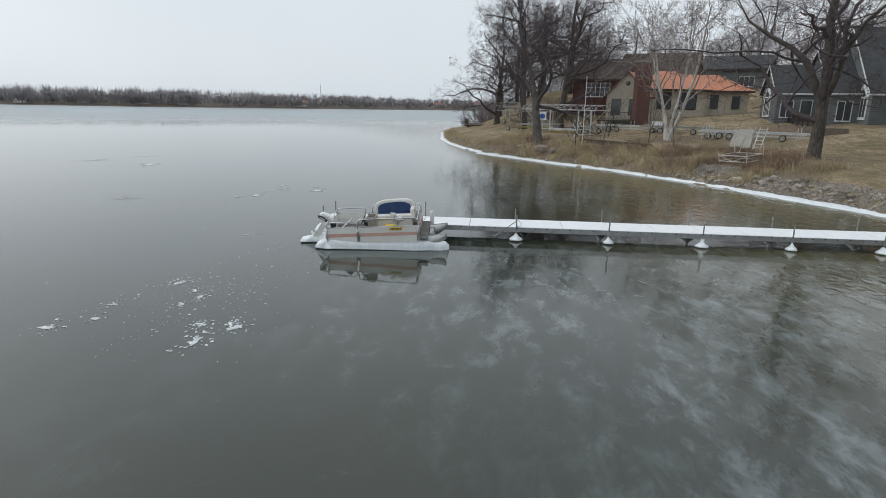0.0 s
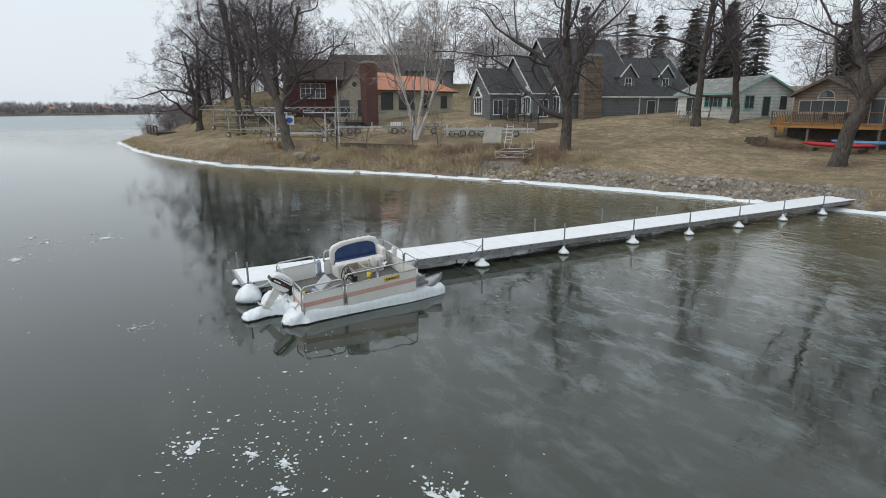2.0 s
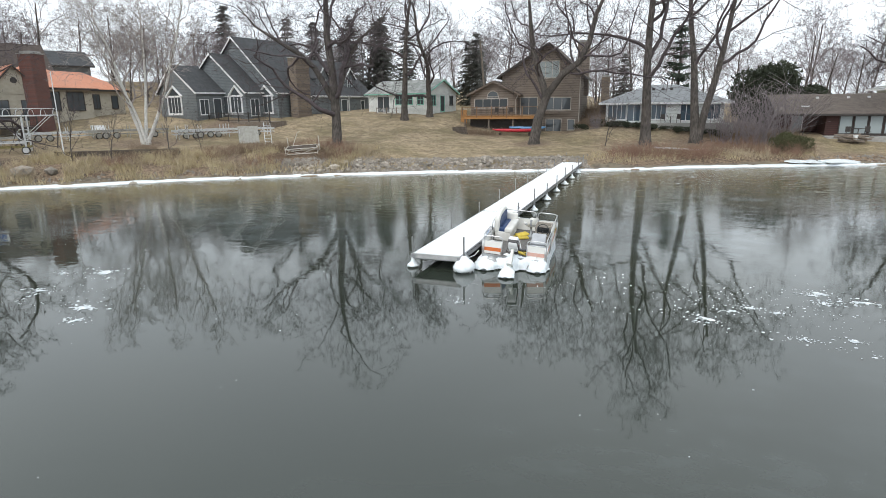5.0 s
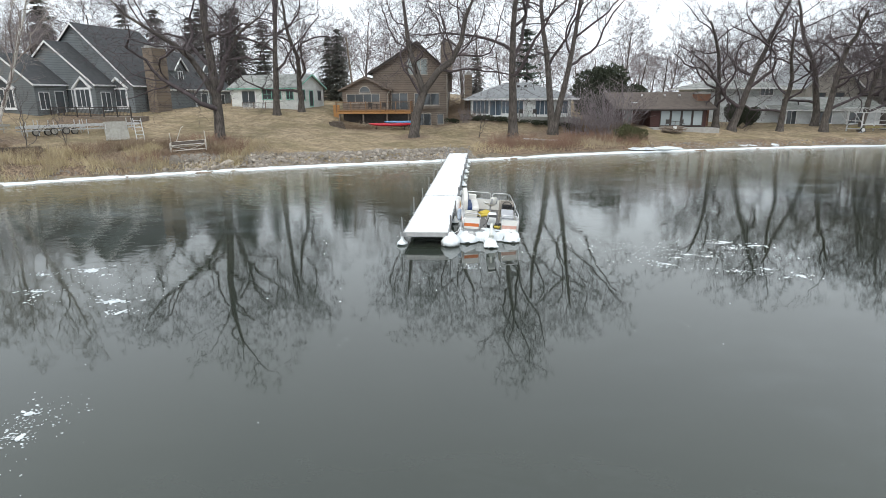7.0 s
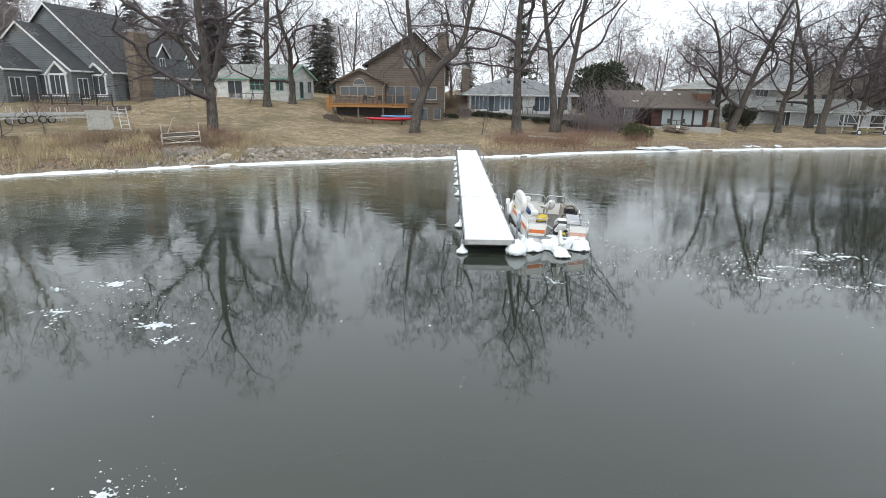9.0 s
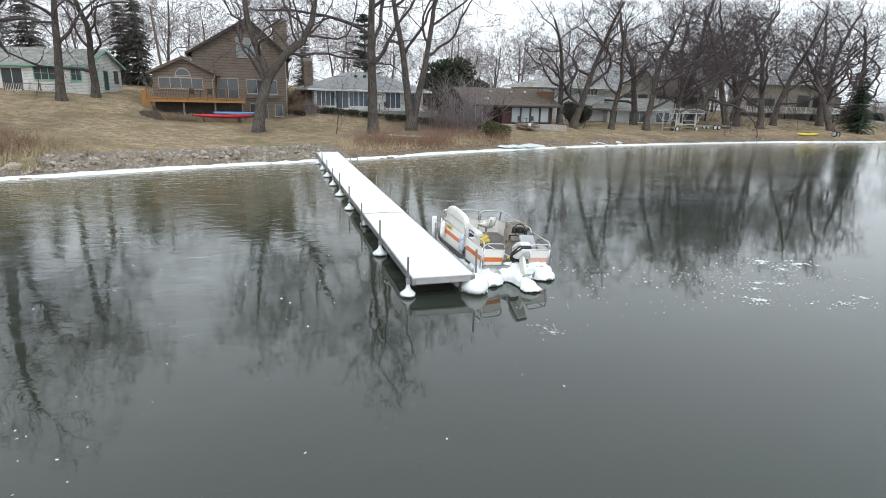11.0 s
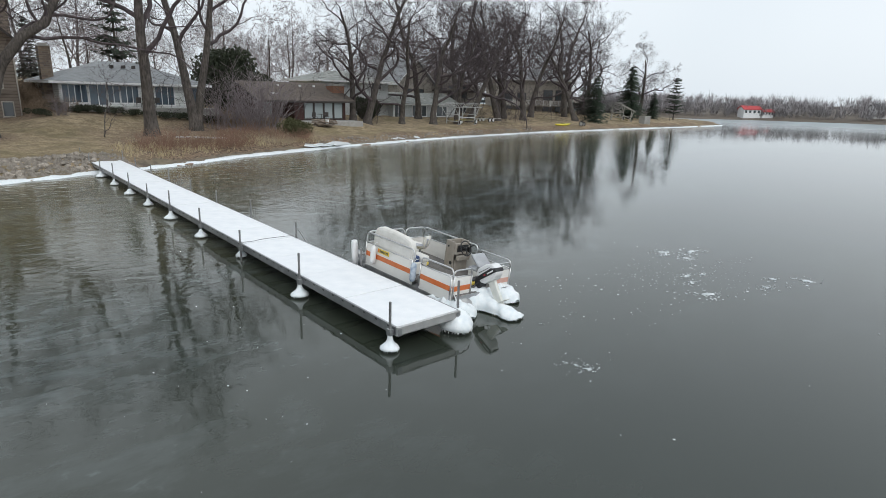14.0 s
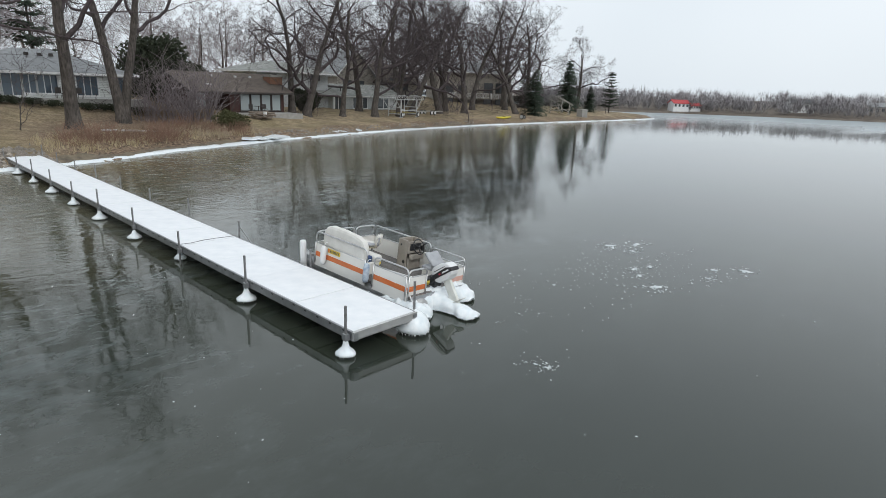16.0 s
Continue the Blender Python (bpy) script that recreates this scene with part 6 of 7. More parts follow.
M["dull_needle"] = material("winter_spruce_needles", (0.066, 0.071, 0.060), (0.128, 0.128, 0.114), 4, 0.95)
spruce_a, spruce_b, spruce_c = conifer(3, 9, 7.0), conifer(9, 13, 9.2, "dull_needle"), conifer(15, 13, 8.2, "dull_needle", droop=0.45)
pine_a = conifer(21, 12, 7.6, droop=0.05, gap=0.12, tier=0.055, fill=0.8)
SPR = "dark green spruce with drooping boughs by the shore"
HILL = "grey-green spruce standing behind the lake houses"
for me, x, y, s, lab in ((spruce_a, 82.5, 55.0, 0.90, SPR), (spruce_a, 101.0, 60.0, 1.15, SPR), (spruce_a, 110.0, 60.0, 0.62, SPR), (spruce_b, 94.0, 66.0, 0.70, SPR), (pine_a, 116.0, 58.5, 0.80, "thin ragged pine near the eastern point"),
                         (spruce_b, -49.4, 66.0, 1.05, HILL), (spruce_c, -46.0, 68.5, 1.02, HILL), (spruce_b, -38.0, 66.0, 1.0, HILL), (spruce_c, -33.2, 67.0, 1.02, HILL), (spruce_b, -29.0, 66.5, 0.86, HILL), (spruce_c, -35.5, 70.0, 1.0, HILL), (spruce_c, -41.5, 70.0, 0.95, HILL),
                         (spruce_c, -17.9, 66.0, 0.80, HILL), (spruce_b, -19.8, 68.0, 0.72, HILL), (spruce_c, -66.4, 72.0, 1.2, HILL), (pine_a, 9.2, 66.0, 1.0, "tall ragged green pine behind the white house"), (spruce_b, 2.0, 74.0, 0.62, HILL)):
    plant(me, x, y, x * 33, s, lab, name="spruce")


# ---- shrubs and grass ----
def thicket(seed, r, h, stems, mat, thin=0.007, lean=0.5, subs=4):
    rnd = random.Random(seed)
    s = Shape()
    for k in range(stems):
        a, q = rnd.uniform(0, 6.28), r * math.sqrt(rnd.random())
        p = Vector((q * math.cos(a), q * math.sin(a), -0.1))
        d = Vector((rnd.gauss(0, lean), rnd.gauss(0, lean), 1.6)).normalized()
        pts = [p]
        for i in range(3):
            d = (d + Vector((rnd.gauss(0, 0.18), rnd.gauss(0, 0.18), 0.05))).normalized()
            pts.append(pts[-1] + d * h * rnd.uniform(0.22, 0.42))
        s.tube(pts, [thin * 2, thin * 1.6, thin * 1.2, thin * 0.7], 3, close=False)
        for j in range(subs):
            b = pts[1 + j % 3]
            e = b + Vector((rnd.gauss(0, 0.25), rnd.gauss(0, 0.25), rnd.uniform(0.1, 0.35))) * h * 0.7
            s.tube([b, e], [thin, thin * 0.5], 3, close=False)
    return s.mesh("shrub", mat)


M["red_twig"] = material("red_brown_twigs", (0.20, 0.115, 0.08), (0.30, 0.19, 0.14), 4, 0.95)
M["tan_twig"] = material("tan_brush", (0.30, 0.235, 0.16), (0.42, 0.345, 0.25), 4, 0.95)
M["straw"] = material("dry_straw_grass", (0.44, 0.355, 0.21), (0.58, 0.49, 0.32), 2, 1.0, each=0.2)
M["evergreen"] = material("evergreen_foliage", (0.024, 0.031, 0.017), (0.058, 0.068, 0.040), 3, 0.9)
M["olive"] = material("olive_shrub_foliage", (0.055, 0.060, 0.022), (0.10, 0.10, 0.045), 3, 0.9)
red_a, red_b = thicket(1, 1.3, 1.25, 80, M["red_twig"], lean=0.9), thicket(2, 1.4, 0.95, 90, M["red_twig"], lean=1.0)
tan_a, tan_b = thicket(3, 1.3, 1.2, 80, M["tan_twig"], lean=0.9), thicket(4, 1.5, 0.8, 100, M["tan_twig"], lean=1.1)
tall_shrub = thicket(5, 1.3, 4.2, 46, M["pale_twig"], 0.014, 0.55, 7)


def shrub(me, x, y, turn, size, label):
    o = new("shrub", me)
    o.matrix_world = pose(x, y, ground_z(x, y), 0, 0, turn) @ Matrix.Scale(size, 4)
    return tagged(o, label, "shrub", "shrubs on the bank")


rnd = random.Random(12)
for k in range(24):
    u = 4.5 + 15.0 * k / 23
    y = np.interp(u, [p[0] for p in SHORE], [p[1] for p in SHORE]) + rnd.uniform(2.2, 7.0)
    shrub((red_a, red_b, red_b, tan_b)[k % 4], u + rnd.uniform(-0.6, 0.6), float(y), k * 50, rnd.uniform(0.75, 1.15), "tangled red-brown bare shrub on the lake bank")
for k in range(26):
    u = -44 + 29.0 * k / 25
    y = np.interp(u, [p[0] for p in SHORE], [p[1] for p in SHORE]) + rnd.uniform(1.6, 6.0)
    if math.hypot(u + 20.2, y - 24.0) < 2.4:
        continue
    shrub((tan_a, tan_b, tan_b, red_b)[k % 4], u + rnd.uniform(-0.6, 0.6), float(y), k * 77, rnd.uniform(0.6, 1.0), "dry tan brush on the bank above the ice")
for x, y, s in ((-18.6, 27.5, 1.0), (-20.8, 27.8, 1.1), (-19.0, 27.6, 0.7), (-17.6, 26.6, 0.8), (-22.5, 27.3, 0.8)):
    shrub(red_b, x, y, x * 90, s, "red-brown leafy brush round the oak's foot")
for x, y, s in ((15.6, 45.5, 1.2), (17.6, 46.5, 1.25), (13.6, 46.8, 1.0), (-88, 0.5, 0.5), (-86, 1.0, 0.5), (0.9, 47.5, 0.4), (-84, 3.5, 0.9), (-87, 5.5, 1.0), (-90, 3.5, 0.9), (-82, 6.5, 0.8), (-92, 8.0, 1.1), (-88, 10.0, 1.2), (-94, 5.0, 1.0)):
    shrub(tall_shrub, x, y, x * 60, s, "pale many-stemmed bare shrub on the bank")


def leafy(seed, r, h, num, leaf, mat, rise=0.0):
    """A dense shrub of leaf tufts on an uneven rounded mass."""
    rnd = random.Random(seed)
    s = Shape()
    lobes = [(rnd.gauss(0, r * 0.4), rnd.gauss(0, r * 0.4), h * rnd.uniform(0.35, 0.75), r * rnd.uniform(0.4, 0.65)) for _ in range(9)]
    for k in range(num):
        x, y, z, q = lobes[k % 9]
        d = Vector((rnd.gauss(0, 1), rnd.gauss(0, 1), rnd.gauss(0, 1))).normalized() * rnd.uniform(0.75, 1.08)
        c = Vector((x + d.x * q, y + d.y * q, max(0.05, z + d.z * h * 0.33)))
        for t in range(2):
            e = Vector((rnd.gauss(0, 1), rnd.gauss(0, 1), rnd.gauss(0.3, 1))).normalized() * leaf
            f = Vector((rnd.gauss(0, 1), rnd.gauss(0, 1), rnd.gauss(0, 1))).normalized() * leaf * 0.35
            i = len(s.v)
            s.v += [tuple(c - f), tuple(c + f), tuple(c + e)]
            s.f.append((i, i + 1, i + 2))
    return s.mesh("shrub", mat)


M["leaf_litter"] = material("brown_leaf_litter_brush", (0.17, 0.12, 0.08), (0.28, 0.21, 0.15), 3, 1.0)
yew, low_yew = leafy(1, 2.9, 5.6, 5200, 0.34, M["evergreen"]), leafy(2, 0.9, 0.9, 700, 0.16, M["evergreen"])
olive_a = leafy(3, 1.1, 1.8, 1300, 0.18, M["olive"])
shrub(yew, 18.0, 57.5, 0, 1.22, "big rounded dark evergreen between two houses")
shrub(yew, 24.0, 62.0, 90, 0.75, "dark rounded evergreen behind the low house")
shrub(yew, 34.6, 56.5, 200, 0.5, "dark evergreen clump beside the pale house")
shrub(yew, 37.2, 57.2, 20, 0.42, "dark evergreen clump beside the pale house")
shrub(olive_a, 17.8, 41.2, 0, 0.95, "olive green shrub on the lake bank")
shrub(olive_a, 18.9, 41.8, 120, 0.8, "olive green shrub on the lake bank")
for x, y, s in ((2.2, 49.5, 0.6), (4.0, 49.6, 0.6), (-0.4, 47.8, 0.7), (7.8, 49.5, 0.5), (12.5, 50.0, 0.6), (-8.5, 47.2, 0.7), (-11.0, 47.0, 0.8), (-9.8, 46.7, 0.7), (1.0, 50.2, 0.8), (3.0, 49.4, 0.8), (5.2, 49.5, 0.8), (6.6, 49.4, 0.7), (9.2, 49.4, 0.7), (10.6, 49.6, 0.8), (11.6, 49.4, 0.7), (13.6, 49.6, 0.8)):
    shrub(low_yew if x > -2 else tan_b, x, y, x * 70, s, "low clipped shrub by the house terrace")

brush_a = thicket(6, 1.6, 1.1, 120, M["leaf_litter"], 0.010, 0.8, 4)
for x, y, s in ((0.2, 49.6, 0.8), (1.2, 50.8, 1.0), (-0.6, 53.0, 1.1), (0.6, 55.0, 1.3), (0.0, 58.0, 1.6), (1.2, 61.0, 1.8), (-0.5, 64.0, 2.0), (14.5, 49.0, 0.9), (16.5, 49.6, 1.0), (18.5, 49.0, 1.0), (15.6, 52.0, 1.2), (-12.0, 44.8, 0.6), (-10.4, 45.2, 0.6), (-24.5, 23.8, 0.7), (-26.0, 22.6, 0.7), (-22.6, 25.6, 0.7), (-23.8, 26.2, 0.6), (-21.8, 23.2, 0.5), (-18.4, 25.2, 0.6), (-19.4, 26.6, 0.6), (-28.2, 22.4, 0.6), (-30.0, 19.6, 0.7), (-31.6, 17.4, 0.6), (-27.0, 24.6, 0.6), (-33.2, 20.4, 0.7), (-25.4, 25.8, 0.6), (5.2, 36.6, 0.6), (8.4, 37.6, 0.6), (12.0, 39.2, 0.7), (15.2, 41.0, 0.7), (10.2, 40.4, 0.6)):
    shrub(brush_a, x, y, x * 70, s, "heap of brown brush and leaf litter")
grass = Shape()
rnd = random.Random(31)


def tuft(x, y, h, n, spread=0.12):
    z = ground_z(x, y) - 0.03
    for _ in range(n):
        bx, by = x + rnd.gauss(0, spread), y + rnd.gauss(0, spread)
        a = rnd.uniform(0, 6.28)
        hh = h * rnd.uniform(0.5, 1.15)
        tip = (bx + math.cos(a) * hh * rnd.uniform(0.2, 0.8), by + math.sin(a) * hh * rnd.uniform(0.2, 0.8), z + hh)
        w = 0.016
        i = len(grass.v)
        grass.v += [(bx - math.sin(a) * w, by + math.cos(a) * w, z), (bx + math.sin(a) * w, by - math.cos(a) * w, z), tip]
        grass.f.append((i, i + 1, i + 2))


for _ in range(4200):
    u = rnd.uniform(-48, -16)
    y = float(np.interp(u, [p[0] for p in SHORE], [p[1] for p in SHORE])) + rnd.uniform(0.6, 7.5)
    clump = noise.noise(Vector((u * 0.45, y * 0.45, 4))) + 0.5 * noise.noise(Vector((u * 1.4, y * 1.4, 9)))
    if clump < (0.22 if u < -37 else -0.08) or math.hypot(u + 20.2, y - 24.0) < 2.4:
        continue
    tuft(u, y, rnd.uniform(0.3, 0.7) + 0.5 * max(clump, 0), 9, 0.2)
for _ in range(500):
    u = rnd.uniform(-85, -45)
    y = float(np.interp(u, [p[0] for p in SHORE], [p[1] for p in SHORE])) + rnd.uniform(0.3, 2.2)
    tuft(u, y, rnd.uniform(0.3, 0.6), 8, 0.25)
for _ in range(520):
    u = rnd.uniform(2.2, 20)
    y = float(np.interp(u, [p[0] for p in SHORE], [p[1] for p in SHORE])) + rnd.uniform(1.2, 6.5)
    tuft(u, y, rnd.uniform(0.25, 0.6), 9, 0.2)
solid("dry_grass", grass, M["straw"], "tall matted straw-coloured grass on the bank", "dry grass", kind="stuff")


# ---- the water's edge ----
def shore_points(step=0.4, x0=-88.0, x1=126.0):
    """Points along the water's edge with the way out over the ice."""
    out = []
    for (ax, ay), (bx, by) in zip(SHORE, SHORE[1:]):
        n = max(1, int(math.hypot(bx - ax, by - ay) / step))
        for k in range(n):
            t = k / n
            d = Vector((bx - ax, by - ay)).normalized()
            x, y = ax + (bx - ax) * t, ay + (by - ay) * t
            if x0 < x < x1:
                out.append((x, y, d.y, -d.x))
    return out


EDGE = shore_points()
rim = Shape()
rnd = random.Random(8)
for i, (x, y, ox, oy) in enumerate(EDGE):
    w = 0.30 + 0.28 * math.sin(i * 0.13) * math.sin(i * 0.041) + 0.35 * noise.noise(Vector((x * 0.5, y * 0.5, 0))) + rnd.uniform(-0.12, 0.12) + (0.5 if 118 < i < 132 else 0)
    w = max(0.05, w * 0.75)
    h = 0.03 + 0.04 * noise.noise(Vector((x, y, 3))) + rnd.uniform(0, 0.02)
    for f, z in ((-0.35, 0.03 + h), (-0.15, 0.03 + h), (0.35 * w, h), (0.85 * w, ICE_Z + 0.05), (w * 1.1 + 0.1, ICE_Z + 0.003)):
        rim.v.append((x + ox * f, y + oy * f, z))
    if i:
        k = len(rim.v) - 10
        for a in range(4):
            rim.f.append((k + a, k + a + 1, k + a + 6, k + a + 5))
solid("shore_ice", rim, M["ice_white"], "uneven rim of white ice along the shoreline", "shore ice", smooth=True)


M["shore_dirt"] = material("dark_shore_dirt", (0.085, 0.068, 0.050), (0.20, 0.165, 0.12), 2.5, 1.0, bump=0.8, bump_scale=22, stain=0.6, stain_colour=(0.26, 0.215, 0.14))
dirt = Shape()
for i, (x, y, ox, oy) in enumerate(EDGE):
    w = 0.75 + 0.6 * noise.noise(Vector((x * 0.35, y * 0.35, 7))) + 0.35 * noise.noise(Vector((x * 1.6, y * 1.6, 2))) + rnd.uniform(-0.1, 0.1)
    for f in (-0.02, 0.35, 0.7, 1.0):
        px, py = x - ox * max(w, 0.2) * f, y - oy * max(w, 0.2) * f
        dirt.v.append((px, py, ground_z(px, py) + (0.03 if f < 0.9 else 0.004)))
    if i:
        k = len(dirt.v) - 8
        for c in range(3):
            dirt.f.append((k + c, k + c + 4, k + c + 5, k + c + 1))
solid("shore_dirt", dirt, M["shore_dirt"], "dark strip of mud and dead grass above the ice", "bank", kind="structure", smooth=True)


def slab(x, y, r, seed, tilt):
    s = Shape().plate(blob(0, 0, r, seed, 0.5, 0.2, 8, 0.3), -0.03, 0.05)
    solid("ice_slab", s, M["ice_white"], "flat slab of pale ice pushed up on shore", "ice slab", "ice slabs pushed ashore", bevel=0.01, m=pose(x, y, 0.22, tilt, 4, 18))


for k, (x, y, r) in enumerate(((18.4, 38.6, 1.3), (20.0, 39.3, 1.5), (21.8, 39.9, 1.6), (21.0, 40.3, 1.2), (30.2, 42.7, 0.6), (31.4, 43.2, 0.7), (34.0, 43.6, 0.6))):
    slab(x, y, r, 200 + k, 6 + k)


def stone_mesh(seed, flat=0.75):
    rnd = random.Random(seed)
    b = bmesh.new()
    bmesh.ops.create_icosphere(b, subdivisions=1, radius=1.0)
    off = Vector((seed * 3.7, seed, 0))
    for v in b.verts:
        v.co *= 1 + 0.45 * noise.noise(v.co * 1.3 + off) + rnd.uniform(-0.06, 0.06)
        v.co.z *= flat
    me = bpy.data.meshes.new("rock")
    b.to_mesh(me)
    b.free()
    me.materials.append(M["rock"])
    return me


stones = [stone_mesh(k, 0.6 + 0.06 * k) for k in range(6)]
riprap = thing("riprap", "band of rounded grey rocks along the lawn's edge", "rocks", kind="structure")
rnd = random.Random(41)
for k in range(300):
    u = rnd.uniform(-19.0, 1.6)
    yy = float(np.interp(u, [p[0] for p in SHORE], [p[1] for p in SHORE]))
    d = rnd.uniform(0.3, 3.1) * (0.55 + 0.45 * smooth01(-19, -9, u))
    x, y = u - 0.42 * d, yy + 0.9 * d
    r = rnd.choice((0.11, 0.14, 0.17, 0.2, 0.26))
    o = part("rock", stones[k % 6], None, riprap)
    o.matrix_basis = pose(x, y, ground_z(x, y) + r * 0.25, rnd.uniform(-20, 20), rnd.uniform(-20, 20), rnd.uniform(0, 360)) @ Matrix.Diagonal((r, r * rnd.uniform(0.75, 1.2), r * 0.9, 1))
small = Shape()
for k in range(4200):
    far = k % 4 == 0
    u = rnd.choice((rnd.uniform(20, 60), rnd.uniform(-60, -22))) if far else rnd.uniform(-22.0, 2.5)
    yy = float(np.interp(u, [p[0] for p in SHORE], [p[1] for p in SHORE]))
    d = rnd.uniform(0.15, 1.6 if far else 3.3)
    x, y = u - 0.42 * d, yy + 0.9 * d
    r, z = rnd.uniform(0.06, 0.19), ground_z(x, y)
    top = [(x + r * math.cos(w) * rnd.uniform(0.7, 1.2), y + r * math.sin(w) * rnd.uniform(0.7, 1.2), z - 0.02) for w in (0, 1.2, 2.5, 3.8, 5.1)]
    small.add(top + [(x + rnd.uniform(-0.3, 0.3) * r, y + rnd.uniform(-0.3, 0.3) * r, z + r * 0.9)], [(0, 1, 5), (1, 2, 5), (2, 3, 5), (3, 4, 5), (4, 0, 5)])
tagged(part("pebbles", small, M["rock"], riprap), kind="stuff")
for x, y, r in ((-35.0, 11.3, 0.85), (-33.6, 12.4, 0.5), (-16.7, 23.4, 0.45), (-38.4, 9.4, 0.4), (-28.0, 14.2, 0.35), (-20.4, 20.6, 0.3)):
    o = new("boulder", stones[int(r * 10) % 6])
    o.matrix_world = pose(x, y, ground_z(x, y) + r * 0.3, 0, 0, x * 30) @ Matrix.Diagonal((r, r * 0.8, r * 0.75, 1))
    tagged(o, "large grey boulder at the foot of the bank", "boulder", "boulders on the bank")
M["timber"] = material("old_retaining_timber", (0.07, 0.055, 0.042), (0.13, 0.105, 0.085), 5, 0.95, bump=0.5)
wall = thing("retaining_wall", "low retaining wall of dark weathered timbers", "wall", m=pose(-36.4, 15.6, ground_z(-36, 15.6), 0, 0, 38))
for k in range(3):
    part("timber", Shape().box(-1.0 + k * 0.2, -0.1, -0.1 + k * 0.18, 9.0 - k * 0.3, 0.1, 0.07 + k * 0.18), M["timber"], wall, bevel=0.015)
terrace = thing("retaining_wall", "curved dark timber garden wall beside the deck", "wall", m=pose(-15.2, 45.2, 1.9))
for k in range(4):
    part("timber", Shape().plate([(3.4 * math.cos(a) - 1, 1.9 * math.sin(a)) for a in (0.2, 0.6, 1.1, 1.7, 2.3)] + [(3.2 * math.cos(a) - 1, 1.7 * math.sin(a)) for a in (2.3, 1.7, 1.1, 0.6, 0.2)], k * 0.26 - 0.2, k * 0.26 + 0.03), M["timber"], terrace)

steps = thing("garden_steps", "dark weathered timber steps up the lawn beside the deck", "steps", m=pose(-12.9, 43.6, ground_z(-12.9, 43.6) - 0.1, 0, 0, 22))
for k in range(5):
    part("step", Shape().box(-0.8, k * 0.36, k * 0.15 - 0.1, 0.8, k * 0.36 + 0.42, k * 0.15 + 0.14), M["timber"], steps, bevel=0.015)

# ---- boat lifts, trailers and stored dock parts ----
M["frame_white"] = material("pale_lift_aluminium", (0.52, 0.53, 0.53), (0.66, 0.67, 0.67), 5, 0.5, 0.3)
M["frame_grey"] = material("dull_lift_steel", (0.30, 0.29, 0.26), (0.40, 0.39, 0.35), 5, 0.6, 0.3)
M["tyre"] = material("black_tyre", (0.02, 0.02, 0.02), (0.04, 0.04, 0.04), 9, 0.9)
M["algae"] = material("algae_stained_plank", (0.20, 0.17, 0.07), (0.30, 0.26, 0.12), 5, 0.9)


def wheel_parts(owner, x, y, z, r, along="x", mat="frame_white"):
    a = Vector((0.07, 0, 0)) if along == "x" else Vector((0, 0.07, 0))
    c = Vector((x, y, z))
    w = part("wheel", Shape().tube([c - a, c - a * 0.8, c + a * 0.8, c + a], [r * 0.9, r, r, r * 0.9], 16), M["tyre"], owner, smooth=True)
    part("rim", Shape().tube([c - a * 1.1, c + a * 1.1], r * 0.76, 12), M[mat], w)


def canopy_lift(x, y, turn, length, width, top, mat, label, legs=True, pitch=0.0, hoops=13, z=None):
    """A boat lift: four legs, cradle and a bare hooped canopy frame."""
    z0 = ground_z(x, y) if z is None else z
    t = thing("boat_lift", label, "boat lift", "boat lifts stored ashore", pose(x, y, z0, 0, pitch, turn))
    hw = width / 2
    can = part("canopy_frame", Shape().tube([(-length / 2, -hw, top), (length / 2, -hw, top)], 0.045, 6).tube([(-length / 2, hw, top), (length / 2, hw, top)], 0.045, 6), M[mat], t)
    for k in range(hoops):
        u = -length / 2 + length * k / (hoops - 1)
        part("hoop", Shape().tube([(u, hw * math.cos(w), top + 0.55 * math.sin(w)) for w in (0, 0.35, 0.8, 1.57, 2.34, 2.79, 3.14)], 0.026, 5), M[mat], can)
    part("ridge_tube", Shape().tube([(-length / 2, 0, top + 0.55), (length / 2, 0, top + 0.55)], 0.03, 5), M[mat], can)
    for u in (-length * 0.28, length * 0.28):
        for v in (-hw * 0.85, hw * 0.85):
            part("leg", Shape().box(u - 0.06, v - 0.06, -0.05, u + 0.06, v + 0.06, top), M[mat], t)
            part("foot", Shape().box(u - 0.18, v - 0.18, -0.06, u + 0.18, v + 0.18, 0.0), M[mat], t)
            s = 1 if u > 0 else -1
            part("canopy_brace", Shape().tube([(u, v, top * 0.45), (u + s * length * 0.18, v, top)], 0.03, 5), M[mat], t)
        part("cross_tube", Shape().box(u - 0.05, -hw * 0.85, 0.35, u + 0.05, hw * 0.85, 0.45), M[mat], t)
        part("cross_tube", Shape().box(u - 0.05, -hw * 0.85, 1.25, u + 0.05, hw * 0.85, 1.35), M[mat], t)
    for v in (-hw * 0.45, hw * 0.45):
        part("bunk", Shape().box(-length * 0.3, v - 0.08, 0.47, length * 0.3, v + 0.08, 0.60), M["algae"], t)
    for v in (-hw * 0.85, hw * 0.85):
        part("side_tube", Shape().box(-length * 0.28, v - 0.04, 0.85, length * 0.28, v + 0.04, 0.95), M[mat], t)
    wheel_parts(t, length * 0.28, -hw * 1.05, 0.32, 0.3, "y", mat)
    wheel_parts(t, -length * 0.28, -hw * 1.05, 0.32, 0.3, "y", mat)
    crank = [(length * 0.28 + 0.45 * math.cos(a), -hw * 0.85 - 0.12, 1.55 + 0.45 * math.sin(a)) for a in [k * 0.524 for k in range(13)]]
    part("winch_wheel", Shape().tube(crank, 0.025, 5), M[mat], t)
    return t


